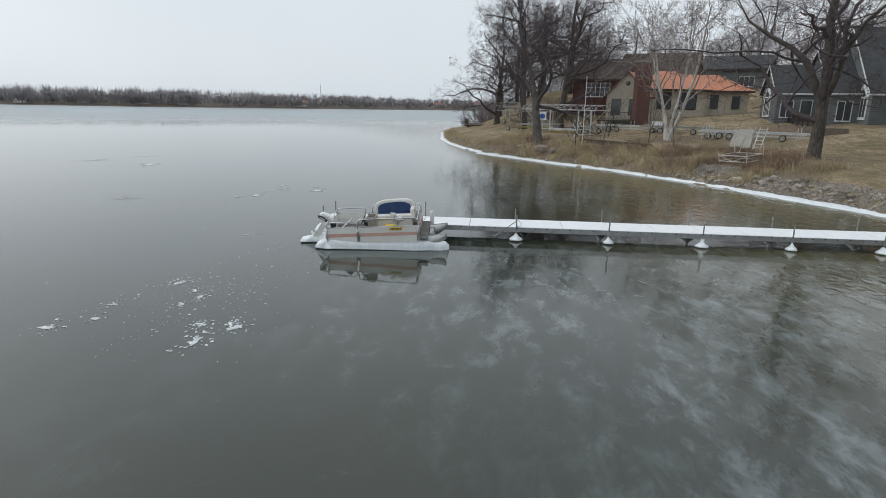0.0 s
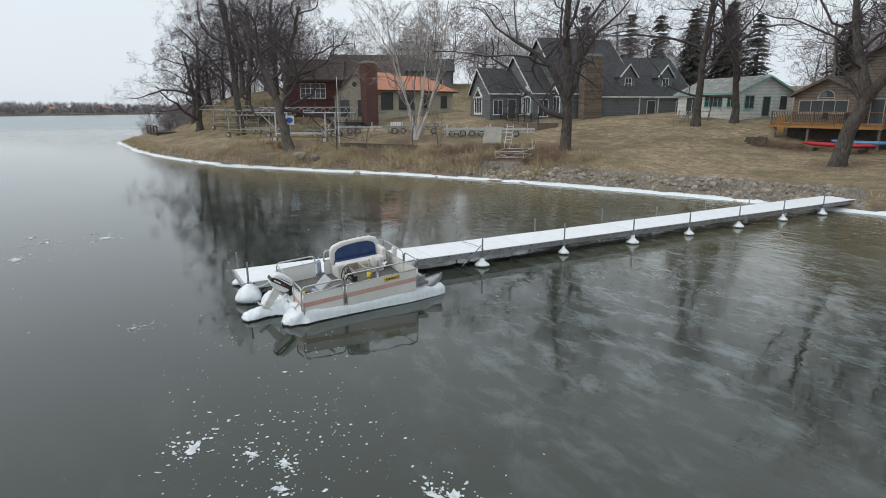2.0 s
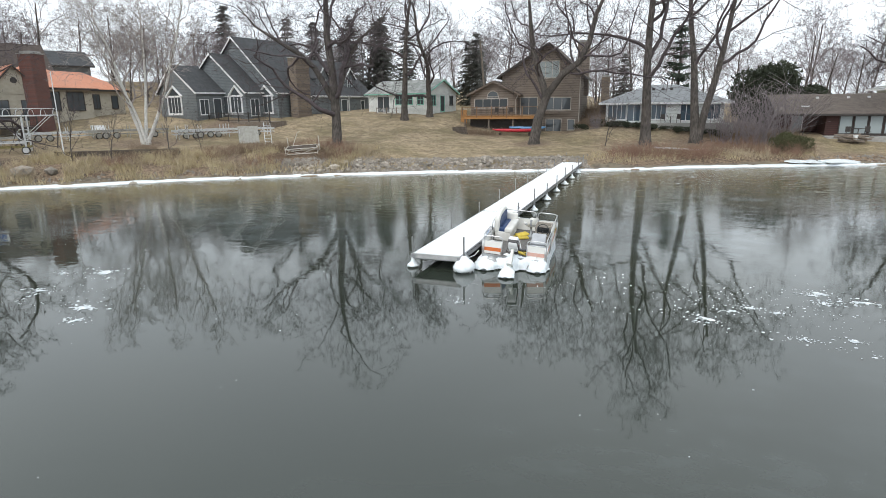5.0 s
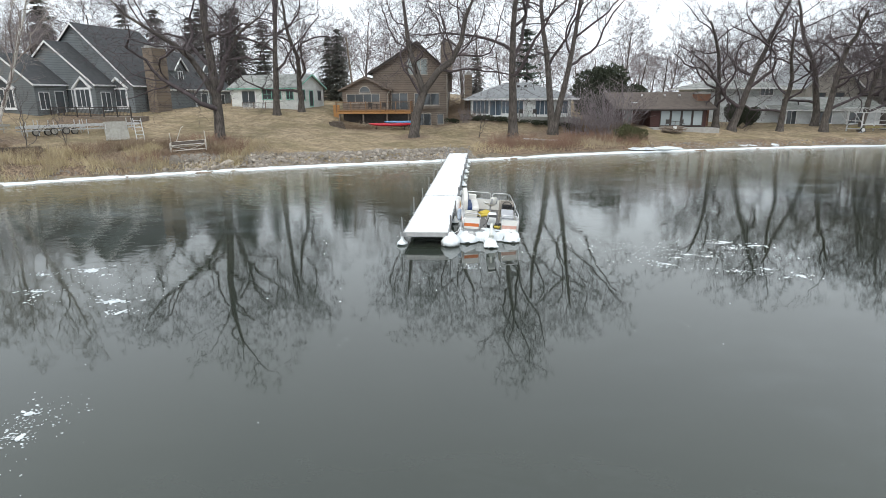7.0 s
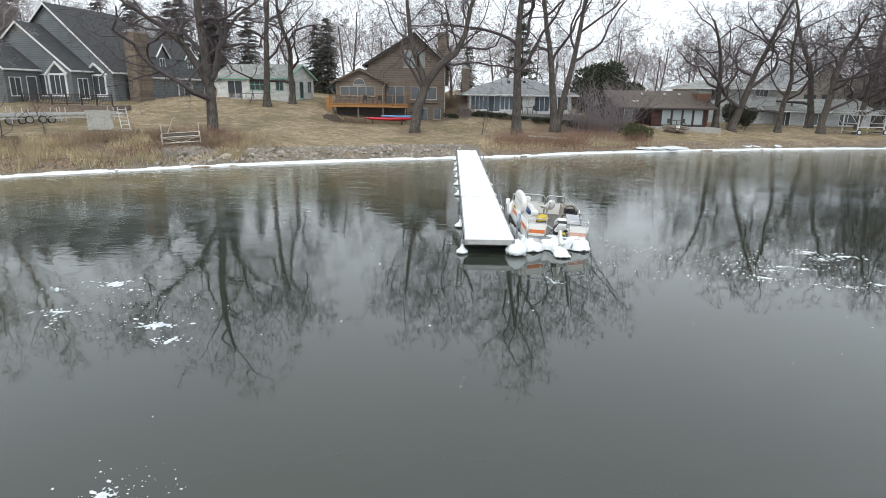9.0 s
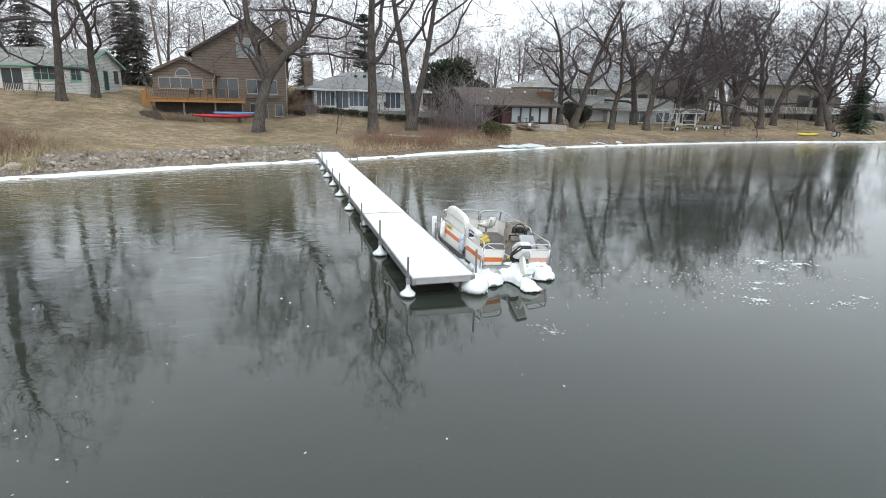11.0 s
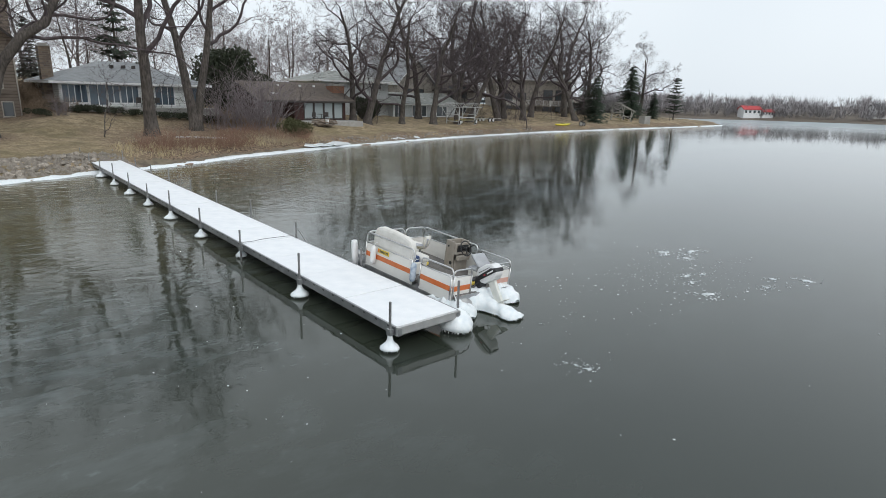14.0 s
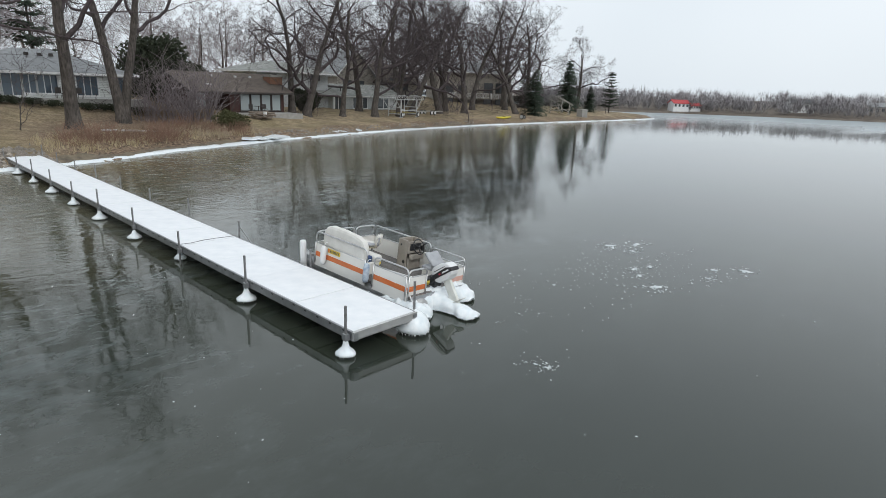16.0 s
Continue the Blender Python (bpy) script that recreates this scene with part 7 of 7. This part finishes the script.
canopy_lift(-43.0, 14.2, 47, 10.0, 2.8, 3.0, "frame_white", "pale boat lift with a bare hooped canopy frame")
canopy_lift(-54.5, 11.2, 48, 9.5, 2.8, 2.55, "frame_grey", "weathered boat lift with a hooped canopy frame")
canopy_lift(-63.5, 10.6, 44, 9.0, 2.8, 2.55, "frame_grey", "weathered boat lift with a hooped canopy frame")
canopy_lift(49.0, 53.2, 12, 6.6, 2.5, 2.3, "frame_white", "pale boat lift with a hooped canopy frame")
canopy_lift(92.5, 56.2, 14, 8.0, 2.6, 2.4, "frame_grey", "leaning boat lift frame near the eastern point", pitch=10)
sign = thing("dealer_sign", "white square plate with a blue oval, on a lift", "sign", m=pose(-39.1, 11.6, 4.05, 0, 0, 50))
part("plate", Shape().box(-0.45, -0.02, -0.42, 0.45, 0.02, 0.42), M["trim_white"], sign, bevel=0.01)
part("oval", Shape().prism([(0.36 * math.cos(2 * math.pi * k / 20), 0.26 * math.sin(2 * math.pi * k / 20)) for k in range(20)], -0.032, -0.021), M["blue"], sign)
part("hanger", Shape().tube([(0.0, 0.04, -2.6), (0.0, 0.04, 0.4)], 0.03, 6), M["frame_white"], sign)


def dock_stack(x, y, turn, length, label, wheels=True, white=True):
    """A stored length of dock: two rails, cross slats, legs and wheels."""
    t = thing("stored_dock", label, "dock section", "dock sections stored ashore", pose(x, y, ground_z(x, y), 0, 0, turn))
    mat = M["frame_white"] if white else M["frame_grey"]
    for v in (-0.6, 0.6):
        part("rail", Shape().box(-length / 2, v - 0.04, 0.62, length / 2, v + 0.04, 0.80), mat, t)
        part("lower_rail", Shape().box(-length / 2, v - 0.03, 0.36, length / 2, v + 0.03, 0.42), mat, t)
    n = int(length / 0.7)
    for k in range(n):
        u = -length / 2 + length * (k + 0.5) / n
        part("slat", Shape().box(u - 0.05, -0.62, 0.78, u + 0.05, 0.62, 0.82), mat, t)
        part("web", Shape().tube([(u - 0.3, -0.6, 0.4), (u, -0.6, 0.64), (u + 0.3, -0.6, 0.4)], 0.02, 4), mat, t)
    for u in (-length * 0.42, 0.0, length * 0.42):
        for v in (-0.6, 0.6):
            part("leg", Shape().tube([(u, v, -0.05), (u, v, 1.25)], 0.035, 6), mat, t)
    if wheels:
        for u in (-length * 0.3, -length * 0.3 + 0.9, length * 0.3):
            wheel_parts(t, u, -0.85, 0.30, 0.30, "y", "frame_grey")


dock_stack(-44.0, 22.0, 62, 8.0, "stacked dock frames on wheels in dead grass")
dock_stack(-40.5, 25.6, 60, 7.0, "stacked dock frames on wheels in dead grass", True, False)
dock_stack(-33.0, 30.6, 52, 9.0, "long white dock frame stored on the lawn")
dock_stack(-35.0, 29.0, 56, 5.0, "white dock frame on wheels on the lawn")
dock_stack(-46.5, 17.6, 55, 5.5, "grey dock frame with wheels beside the lifts", True, False)
dock_stack(-57.5, 13.6, 40, 6.0, "grey dock frame with wheels beside the lifts", True, False)
panel = thing("swim_platform", "pale square raft panel propped up on legs", "raft", m=pose(-28.1, 27.6, ground_z(-28.1, 27.6), 0, 0, 42))
part("deck", Shape().box(-0.9, -0.05, 0.1, 0.9, 0.07, 1.75, pose(0, 0, 0, -22, 0, 0)), M["frame_grey"], panel, bevel=0.02)
for u in (-0.8, 0.8):
    part("prop", Shape().tube([(u, 0.7, 0.0), (u, 0.25, 1.4)], 0.04, 6), M["frame_white"], panel)
lad = thing("ladder", "white aluminium ladder leaning beside the raft panel", "ladder", m=pose(-26.6, 28.4, ground_z(-26.6, 28.4), -24, 0, 40))
for u in (-0.3, 0.3):
    part("rail", Shape().box(u - 0.03, -0.03, 0.0, u + 0.03, 0.03, 2.0), M["frame_white"], lad)
for k in range(6):
    part("rung", Shape().tube([(-0.3, 0, 0.2 + k * 0.32), (0.3, 0, 0.2 + k * 0.32)], 0.025, 6), M["frame_white"], lad)
M["frame_tan"] = material("beige_lift_frame", (0.50, 0.465, 0.41), (0.64, 0.60, 0.54), 5, 0.6, 0.2)
rack = thing("lift_cradle", "beige metal lift cradle with a dark slatted bed", "boat lift", m=pose(-20.6, 24.9, ground_z(-20.6, 24.9) + 0.2, 7, -3, 24))
for v in (-0.75, 0.75):
    part("base_tube", Shape().tube([(-1.3, v, 0.0), (1.3, v, 0.0)], 0.04, 6), M["frame_tan"], rack)
    part("top_tube", Shape().tube([(-1.3, v, 0.42), (1.3, v, 0.42)], 0.035, 6), M["frame_tan"], rack)
    for u in (-1.3, 1.3):
        part("upright", Shape().tube([(u, v, -0.12), (u, v, 0.62 if v < 0 else 1.15)], 0.035, 6), M["frame_tan"], rack)
    part("brace", Shape().tube([(-1.3, v, 0.42), (0.0, v, 0.0), (1.3, v, 0.42)], 0.025, 5), M["frame_tan"], rack)
for u in (-1.3, 1.3):
    part("cross_tube", Shape().tube([(u, -0.75, 0.42), (u, 0.75, 0.42)], 0.035, 6), M["frame_tan"], rack)
    part("cross_tube", Shape().tube([(u, -0.75, 0.0), (u, 0.75, 0.0)], 0.035, 6), M["frame_tan"], rack)
part("crank_post", Shape().tube([(-0.9, 0.75, 0.42), (-0.4, 0.75, 1.5), (-0.2, 0.7, 1.6)], 0.03, 6), M["frame_tan"], rack)
for k in range(7):
    part("slat", Shape().box(-1.2, -0.66 + k * 0.2, 0.40, 1.2, -0.56 + k * 0.2, 0.44), M["timber"], rack)
chair = thing("lawn_chair", "white slatted lawn chair among stored dock frames", "chair", m=pose(-42.6, 24.2, ground_z(-42.6, 24.2), 0, 0, 60))
for k in range(5):
    part("seat_slat", Shape().box(-0.6 + k * 0.24, -0.25, 0.45, -0.4 + k * 0.24, 0.25, 0.49), M["trim_white"], chair)
    part("back_slat", Shape().box(-0.6 + k * 0.24, 0.25, 0.5, -0.4 + k * 0.24, 0.29, 1.15, pose(0, 0, 0, -10, 0, 0)), M["trim_white"], chair)
for u in (-0.58, 0.56):
    for v in (-0.22, 0.24):
        part("leg", Shape().box(u - 0.03, v - 0.03, 0, u + 0.03, v + 0.03, 0.46), M["trim_white"], chair)
pole = solid("flagpole", Shape().tube([(0, 0, -0.2), (0, 0, 6.5)], [0.05, 0.03], 8), M["trim_white"], "slim white flagpole near the birch clump", "pole", m=pose(-36.2, 15.5, ground_z(-36.2, 15.5)))
pole2 = solid("utility_pole", Shape().tube([(0, 0, -0.2), (-0.9, 0, 9.6)], [0.15, 0.10], 8), M["old_wood"], "weathered leaning utility pole behind the deck", "pole", m=pose(-13.5, 56.0, ground_z(-13.5, 56.0)))
point_deck = thing("lakeside_deck", "dark weathered wooden deck near the point", "deck", m=pose(-83.0, 2.6, 0.0, 0, 0, 6))
part("platform", Shape().box(-3.5, -1.6, 1.5, 5.5, 1.6, 1.7), M["timber"], point_deck)
for u in (-3.3, -0.4, 2.5, 5.3):
    part("post", Shape().box(u - 0.1, -1.6, -0.4, u + 0.1, -1.4, 2.6), M["timber"], point_deck)
part("rail", Shape().box(-3.5, -1.6, 2.45, 5.5, -1.5, 2.6), M["timber"], point_deck)
part("skirt", Shape().box(-3.4, -1.4, 0.2, 5.4, -1.3, 1.5), M["timber"], point_deck)


def kayak(x, y, z, turn, mat, label, length=4.4):
    k = thing("kayak", label, "kayak", "kayaks on the lawn", pose(x, y, z, 0, 0, turn))
    hull = Shape()
    prof = [(-1.0, 0.03), (-0.85, 0.45), (-0.5, 0.85), (0.0, 1.0), (0.5, 0.85), (0.85, 0.45), (1.0, 0.03)]
    for u, w in prof:
        for a in range(10):
            b = 2 * math.pi * a / 10
            hull.v.append((u * length / 2, 0.33 * w * math.cos(b), 0.2 + 0.09 * abs(u) ** 3 + 0.19 * (0.35 + 0.65 * w) * math.sin(b)))
    for i in range(6):
        for a in range(10):
            hull.f.append((i * 10 + a, i * 10 + (a + 1) % 10, (i + 1) * 10 + (a + 1) % 10, (i + 1) * 10 + a))
    part("hull", hull, mat, k, smooth=True)
    part("cockpit_rim", Shape().tube([(0.5 * math.cos(b), 0.22 * math.sin(b), 0.40) for b in [q * 0.5236 for q in range(13)]], 0.025, 5), M["black"], k)


M["red_plastic"] = material("red_kayak_plastic", (0.42, 0.012, 0.025), (0.52, 0.02, 0.04), 3, 0.35)
M["blue_plastic"] = material("pale_blue_kayak_plastic", (0.10, 0.26, 0.48), (0.14, 0.32, 0.55), 3, 0.35)
M["yellow_plastic"] = material("yellow_kayak_plastic", (0.62, 0.52, 0.03), (0.7, 0.6, 0.06), 3, 0.35)
krack = thing("kayak_rack", "low dark timber kayak rack under the deck", "rack", m=pose(-7.6, 46.6, ground_z(-7.6, 46.6), 0, 0, 6))
for u in (-1.6, 1.6):
    part("bearer", Shape().box(u - 0.08, -0.6, -0.2, u + 0.08, 0.9, 0.25), M["timber"], krack)
    part("upright", Shape().box(u - 0.06, 0.8, -0.2, u + 0.06, 0.92, 0.85), M["timber"], krack)
    part("arm", Shape().box(u - 0.05, 0.15, 0.72, u + 0.05, 0.92, 0.80), M["timber"], krack)
gz0 = ground_z(-7.6, 46.6)
kayak(-7.3, 45.9, gz0 + 0.35, 6, M["red_plastic"], "glossy red kayak on a low rack under the deck", 5.2)
kayak(-6.3, 46.9, gz0 + 0.55, 6, M["blue_plastic"], "pale blue kayak stored under the deck", 4.0)
kayak(68.6, 50.9, ground_z(68.6, 50.9), 6, M["yellow_plastic"], "yellow kayak lying on the shore")
tyre = thing("wheel_cart", "black wheel cart on the eastern beach", "wheel cart", m=pose(73.0, 50.6, ground_z(73.0, 50.6)))
wheel_parts(tyre, 0, 0, 0.42, 0.42, "x")
wheel_parts(tyre, 0.9, 0.2, 0.35, 0.35, "x")
part("axle", Shape().tube([(-0.1, 0, 0.42), (0.9, 0.2, 0.35)], 0.04, 6), M["frame_grey"], tyre)
box = thing("pump_house", "small grey utility box on the eastern shore", "utility box", m=pose(95.0, 52.6, ground_z(95.0, 52.6)))
part("body", Shape().box(-1.0, -0.6, -0.2, 1.0, 0.6, 1.3), M["concrete"], box, bevel=0.02)
part("lid", Shape().box(-1.06, -0.66, 1.3, 1.06, 0.66, 1.4), M["frame_grey"], box)
trailer = thing("boat_trailer", "grey boat trailer parked on the eastern lawn", "trailer", m=pose(55.8, 55.6, ground_z(55.8, 55.6), 0, 0, 8))
for v in (-0.7, 0.7):
    part("rail", Shape().box(-3.0, v - 0.05, 0.45, 2.6, v + 0.05, 0.57), M["frame_grey"], trailer)
    wheel_parts(trailer, 0.2, v * 1.35, 0.33, 0.33, "y")
    wheel_parts(trailer, 1.0, v * 1.35, 0.33, 0.33, "y")
part("tongue", Shape().tube([(2.5, -0.7, 0.5), (4.2, 0, 0.5), (2.5, 0.7, 0.5)], 0.05, 6), M["frame_grey"], trailer)
for u in (-2.6, -0.8, 1.0, 2.4):
    part("cross_tube", Shape().box(u - 0.04, -0.7, 0.46, u + 0.04, 0.7, 0.54), M["frame_grey"], trailer)
pile = thing("woodpile", "heap of grey driftwood and brush with a white pail", "woodpile", m=pose(24.0, 47.0, ground_z(24.0, 47.0)))
rnd = random.Random(3)
for k in range(22):
    a = rnd.uniform(0, 3.14)
    c = Vector((rnd.gauss(0, 0.5), rnd.gauss(0, 0.3), rnd.uniform(0.1, 0.7)))
    d = Vector((math.cos(a), math.sin(a) * 0.5, rnd.uniform(-0.15, 0.2))) * rnd.uniform(0.5, 1.2)
    part("log", Shape().tube([c - d, c + d], rnd.uniform(0.05, 0.11), 6), M["old_wood"], pile)
part("pail", Shape().lathe([(0.16, 0.35), (0.20, 0.75), (0.21, 0.77)], 12, (0.3, -0.5, 0)), M["white_paint"], pile)
log = solid("drift_plank", Shape().box(-1.8, -0.12, 0.0, 1.8, 0.12, 0.12).box(-0.6, 0.14, 0.0, 2.4, 0.34, 0.10), M["frame_white"], "pale weathered planks lying in the brush", "plank", bevel=0.01, m=pose(8.8, 38.9, ground_z(8.8, 38.9) + 0.25, 0, 3, 8))
van = thing("parked_van", "white van parked beside the slate house", "van", m=pose(-31.5, 63.0, ground_z(-31.5, 63.0), 0, 0, 20))
part("body", Shape().prism([(-2.3, 0.35), (2.3, 0.35), (2.35, 0.9), (1.6, 1.05), (1.0, 1.65), (-2.2, 1.75), (-2.35, 1.0)], -0.9, 0.9), M["white_paint"], van, bevel=0.06)
part("side_glass", Shape().prism([(-1.9, 1.1), (1.2, 1.1), (0.85, 1.55), (-1.9, 1.6)], -0.915, -0.9), M["glass"], van)
for u in (-1.5, 1.5):
    for v in (-0.85, 0.85):
        wheel_parts(van, u, v, 0.34, 0.34, "y", "frame_grey")


def cafe_set(x, y, z, turn, label):
    t = thing("patio_table", label, "table", "patio tables", pose(x, y, z, 0, 0, turn))
    part("top", Shape().lathe([(0.5, 0.70), (0.52, 0.72), (0.5, 0.74)], 16), M["trim_dark"], t)
    part("stem", Shape().tube([(0, 0, 0), (0, 0, 0.7)], 0.04, 6), M["trim_dark"], t)
    for a in (0.3, 3.4):
        c = Vector((0.85 * math.cos(a), 0.3 * math.sin(a), 0))
        ch = thing("patio_chair", "dark metal patio chair on the terrace", "chair", "patio chairs", pose(x, y, z, 0, 0, turn) @ Matrix.Translation(c))
        part("seat", Shape().box(-0.22, -0.22, 0.42, 0.22, 0.22, 0.46), M["trim_dark"], ch)
        part("back", Shape().box(-0.22, 0.18, 0.46, 0.22, 0.22, 0.92), M["trim_dark"], ch)
        for u in (-0.2, 0.2):
            for v in (-0.2, 0.2):
                part("leg", Shape().tube([(u, v, 0), (u, v, 0.43)], 0.018, 5), M["trim_dark"], ch)


cafe_set(8.4, 51.2, 2.95, 0, "small dark metal patio table by the white house")
cafe_set(25.2, 49.4, 1.75, 0, "small dark metal patio table by the red house")
cafe_set(-9.5, 48.9, 3.84, 0, "small dark metal patio table on the deck")
patio = solid("patio", Shape().box(1.2, 50.2, 1.0, 14.5, 52.0, 2.94), M["concrete"], "low concrete terrace before the white house", "terrace", bevel=0.02)
patio2 = solid("patio", Shape().box(22.4, 48.2, 0.6, 29.8, 51.2, 1.74), M["concrete"], "low concrete terrace before the red house", "terrace", bevel=0.02)


# ---- far shores ----
M["far_bank"] = material("distant_bank", (0.10, 0.083, 0.068), (0.17, 0.14, 0.11), 0.3, 1.0)
M["far_grass"] = material("distant_lawn", (0.19, 0.17, 0.11), (0.25, 0.21, 0.14), 0.3, 1.0)
WEST = [(-120, -900), (-260, -520), (-300, -420), (-321, -300), (-335, -205), (-400, -95), (-470, 10), (-540, 130), (-620, 320), (-640, 700)]
EAST = [(150, 104), (152, 97), (166, 82), (184, 72), (193, 62), (204, 47), (209, 34), (222, 5), (250, -40), (330, -120), (460, -300)]


def far_shore(line, side, heights, num, seed, label, wide, sprays, near=1.0):
    """A bank with a belt of bare woods; side: +1 if inland is to the right of the line's way."""
    rnd = random.Random(seed)
    bank, woods = Shape(), Shape()
    seg = [(Vector(a), Vector(b)) for a, b in zip(line, line[1:])]
    total = sum((b - a).length for a, b in seg)
    rows = []
    for a, b in seg:
        n = max(1, int((b - a).length / 12))
        for k in range(n):
            d = (b - a).normalized()
            o = Vector((d.y, -d.x)) * side
            p = a.lerp(b, k / n) + o * rnd.uniform(-1.5, 1.5)
            rows.append((p, o))
    for i, (p, o) in enumerate(rows):
        for f, z in ((-2, -0.3), (0.5, 0.25), (6, 0.7), (30, 1.6), (90, 3.0), (500, 4)):
            bank.v.append((p.x + o.x * f, p.y + o.y * f, z))
        if i:
            k = len(bank.v) - 12
            for c in range(5):
                q = (k + c, k + c + 1, k + c + 7, k + c + 6)
                bank.f.append(q if side < 0 else tuple(reversed(q)))
    for t in range(num):
        u = rnd.random() ** near * (len(rows) - 1)
        p, o = rows[int(u)]
        q, o2 = rows[min(int(u) + 1, len(rows) - 1)]
        f = 4 + 90 * rnd.random() ** 1.6
        c = p.lerp(q, u - int(u)) + o * f
        h = np.interp(u / len(rows), *heights) * rnd.choice((0.45, 0.6, 0.75, 0.85, 0.95, 1.1))
        z0 = 0.5 + 0.03 * f
        r = h * rnd.uniform(0.4, 0.7)
        i = len(woods.v)
        woods.v += [(c.x - 0.15, c.y, z0 - 1), (c.x + 0.15, c.y, z0 - 1), (c.x, c.y + 0.1, z0 + h * 0.8)]
        woods.f.append((i, i + 1, i + 2))
        for s in range(sprays):
            a = rnd.uniform(0, 6.28)
            k = rnd.uniform(0.10, 0.62)
            b0 = Vector((c.x, c.y, z0 + h * k)) + Vector((math.cos(a), math.sin(a), 0)) * r * 0.5 * rnd.random()
            w = r * rnd.uniform(0.15, 0.75)
            e = b0 + Vector((w * math.cos(a), w * math.sin(a), h * rnd.uniform(0.12, 0.40)))
            g = Vector((-math.sin(a), math.cos(a), 0)) * wide * 0.6
            i = len(woods.v)
            woods.v += [tuple(b0 - g), tuple(b0 + g), tuple(e)]
            woods.f.append((i, i + 1, i + 2))
    solid("far_bank", bank, M["far_bank"], label + " bank of the lake", "far shore", kind="structure", smooth=True)
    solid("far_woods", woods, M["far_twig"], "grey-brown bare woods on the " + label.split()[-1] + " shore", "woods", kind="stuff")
    return rows


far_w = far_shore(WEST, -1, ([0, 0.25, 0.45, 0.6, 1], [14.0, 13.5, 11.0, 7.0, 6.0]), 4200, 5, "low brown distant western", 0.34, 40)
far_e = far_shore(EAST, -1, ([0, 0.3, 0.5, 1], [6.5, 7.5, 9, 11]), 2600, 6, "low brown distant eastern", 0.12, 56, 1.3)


def far_house(x, y, turn, w, h, wall_mat, roof_mat, label, z=1.6):
    t = thing("house", label, "house", "houses on the far shore", pose(x, y, z, 0, 0, turn))
    part("wall", Shape().box(-w / 2, 0, -1.5, w / 2, w * 0.6, h), wall_mat, t)
    gable_roof(t, -w / 2, w / 2, 0, w * 0.6, h, h + w * 0.16, roof_mat, "x", 0.3, 0.2, None, wall_mat)
    for k in range(4):
        u = -w / 2 + w * (k + 0.5) / 4
        part("window", Shape().box(u - w * 0.06, -0.05, h * 0.5, u + w * 0.06, 0.02, h * 0.85), M["glass"], t)


M["red_roof"] = material("distant_red_roof", (0.42, 0.05, 0.055), (0.5, 0.08, 0.08), 2, 0.7)
far_house(187.0, 71.5, -35, 5.6, 2.2, M["trim_white"], M["red_roof"], "white lakeside house with a bright red roof", 0.9)
far_house(191.5, 68.6, -35, 3.8, 1.6, M["trim_white"], M["red_roof"], "white lakeside wing with a bright red roof", 0.9)
rnd = random.Random(19)
for x, y, turn in ((228, 46, -45), (240, 26, -55), (262, -8, -55)):
    far_house(x, y, turn, rnd.uniform(6, 9), rnd.uniform(2.4, 3.2), rnd.choice((M["pale_wall"], M["taupe_wall"], M["trim_white"])), rnd.choice((M["shingle_dark"], M["shingle_brown"], M["shingle_grey"])), "small distant house among bare lakeside trees", rnd.uniform(0.9, 1.8))
for k, i in enumerate(range(6, len(far_w) - 8, 3)):
    p, o = far_w[i]
    f = 14 + 16 * ((k * 7) % 5) / 5
    far_house(p.x + o.x * f, p.y + o.y * f, math.degrees(math.atan2(o.y, o.x)) - 90, rnd.uniform(6, 10), rnd.uniform(2.4, 3.6), rnd.choice((M["pale_wall"], M["taupe_wall"], M["stucco"], M["trim_white"])), rnd.choice((M["shingle_dark"], M["shingle_brown"], M["tile_orange"], M["shingle_grey"])), "small distant house among bare lakeside trees", 0.8 + f * 0.03)
p, o = far_w[min(len(far_w) - 1, 68)]
solid("radio_mast", Shape().tube([(0, 0, 0), (0, 0, 15)], [0.3, 0.15], 5), M["frame_grey"], "thin distant radio mast over the far woods", "mast", m=pose(p.x + o.x * 60, p.y + o.y * 60, 3))
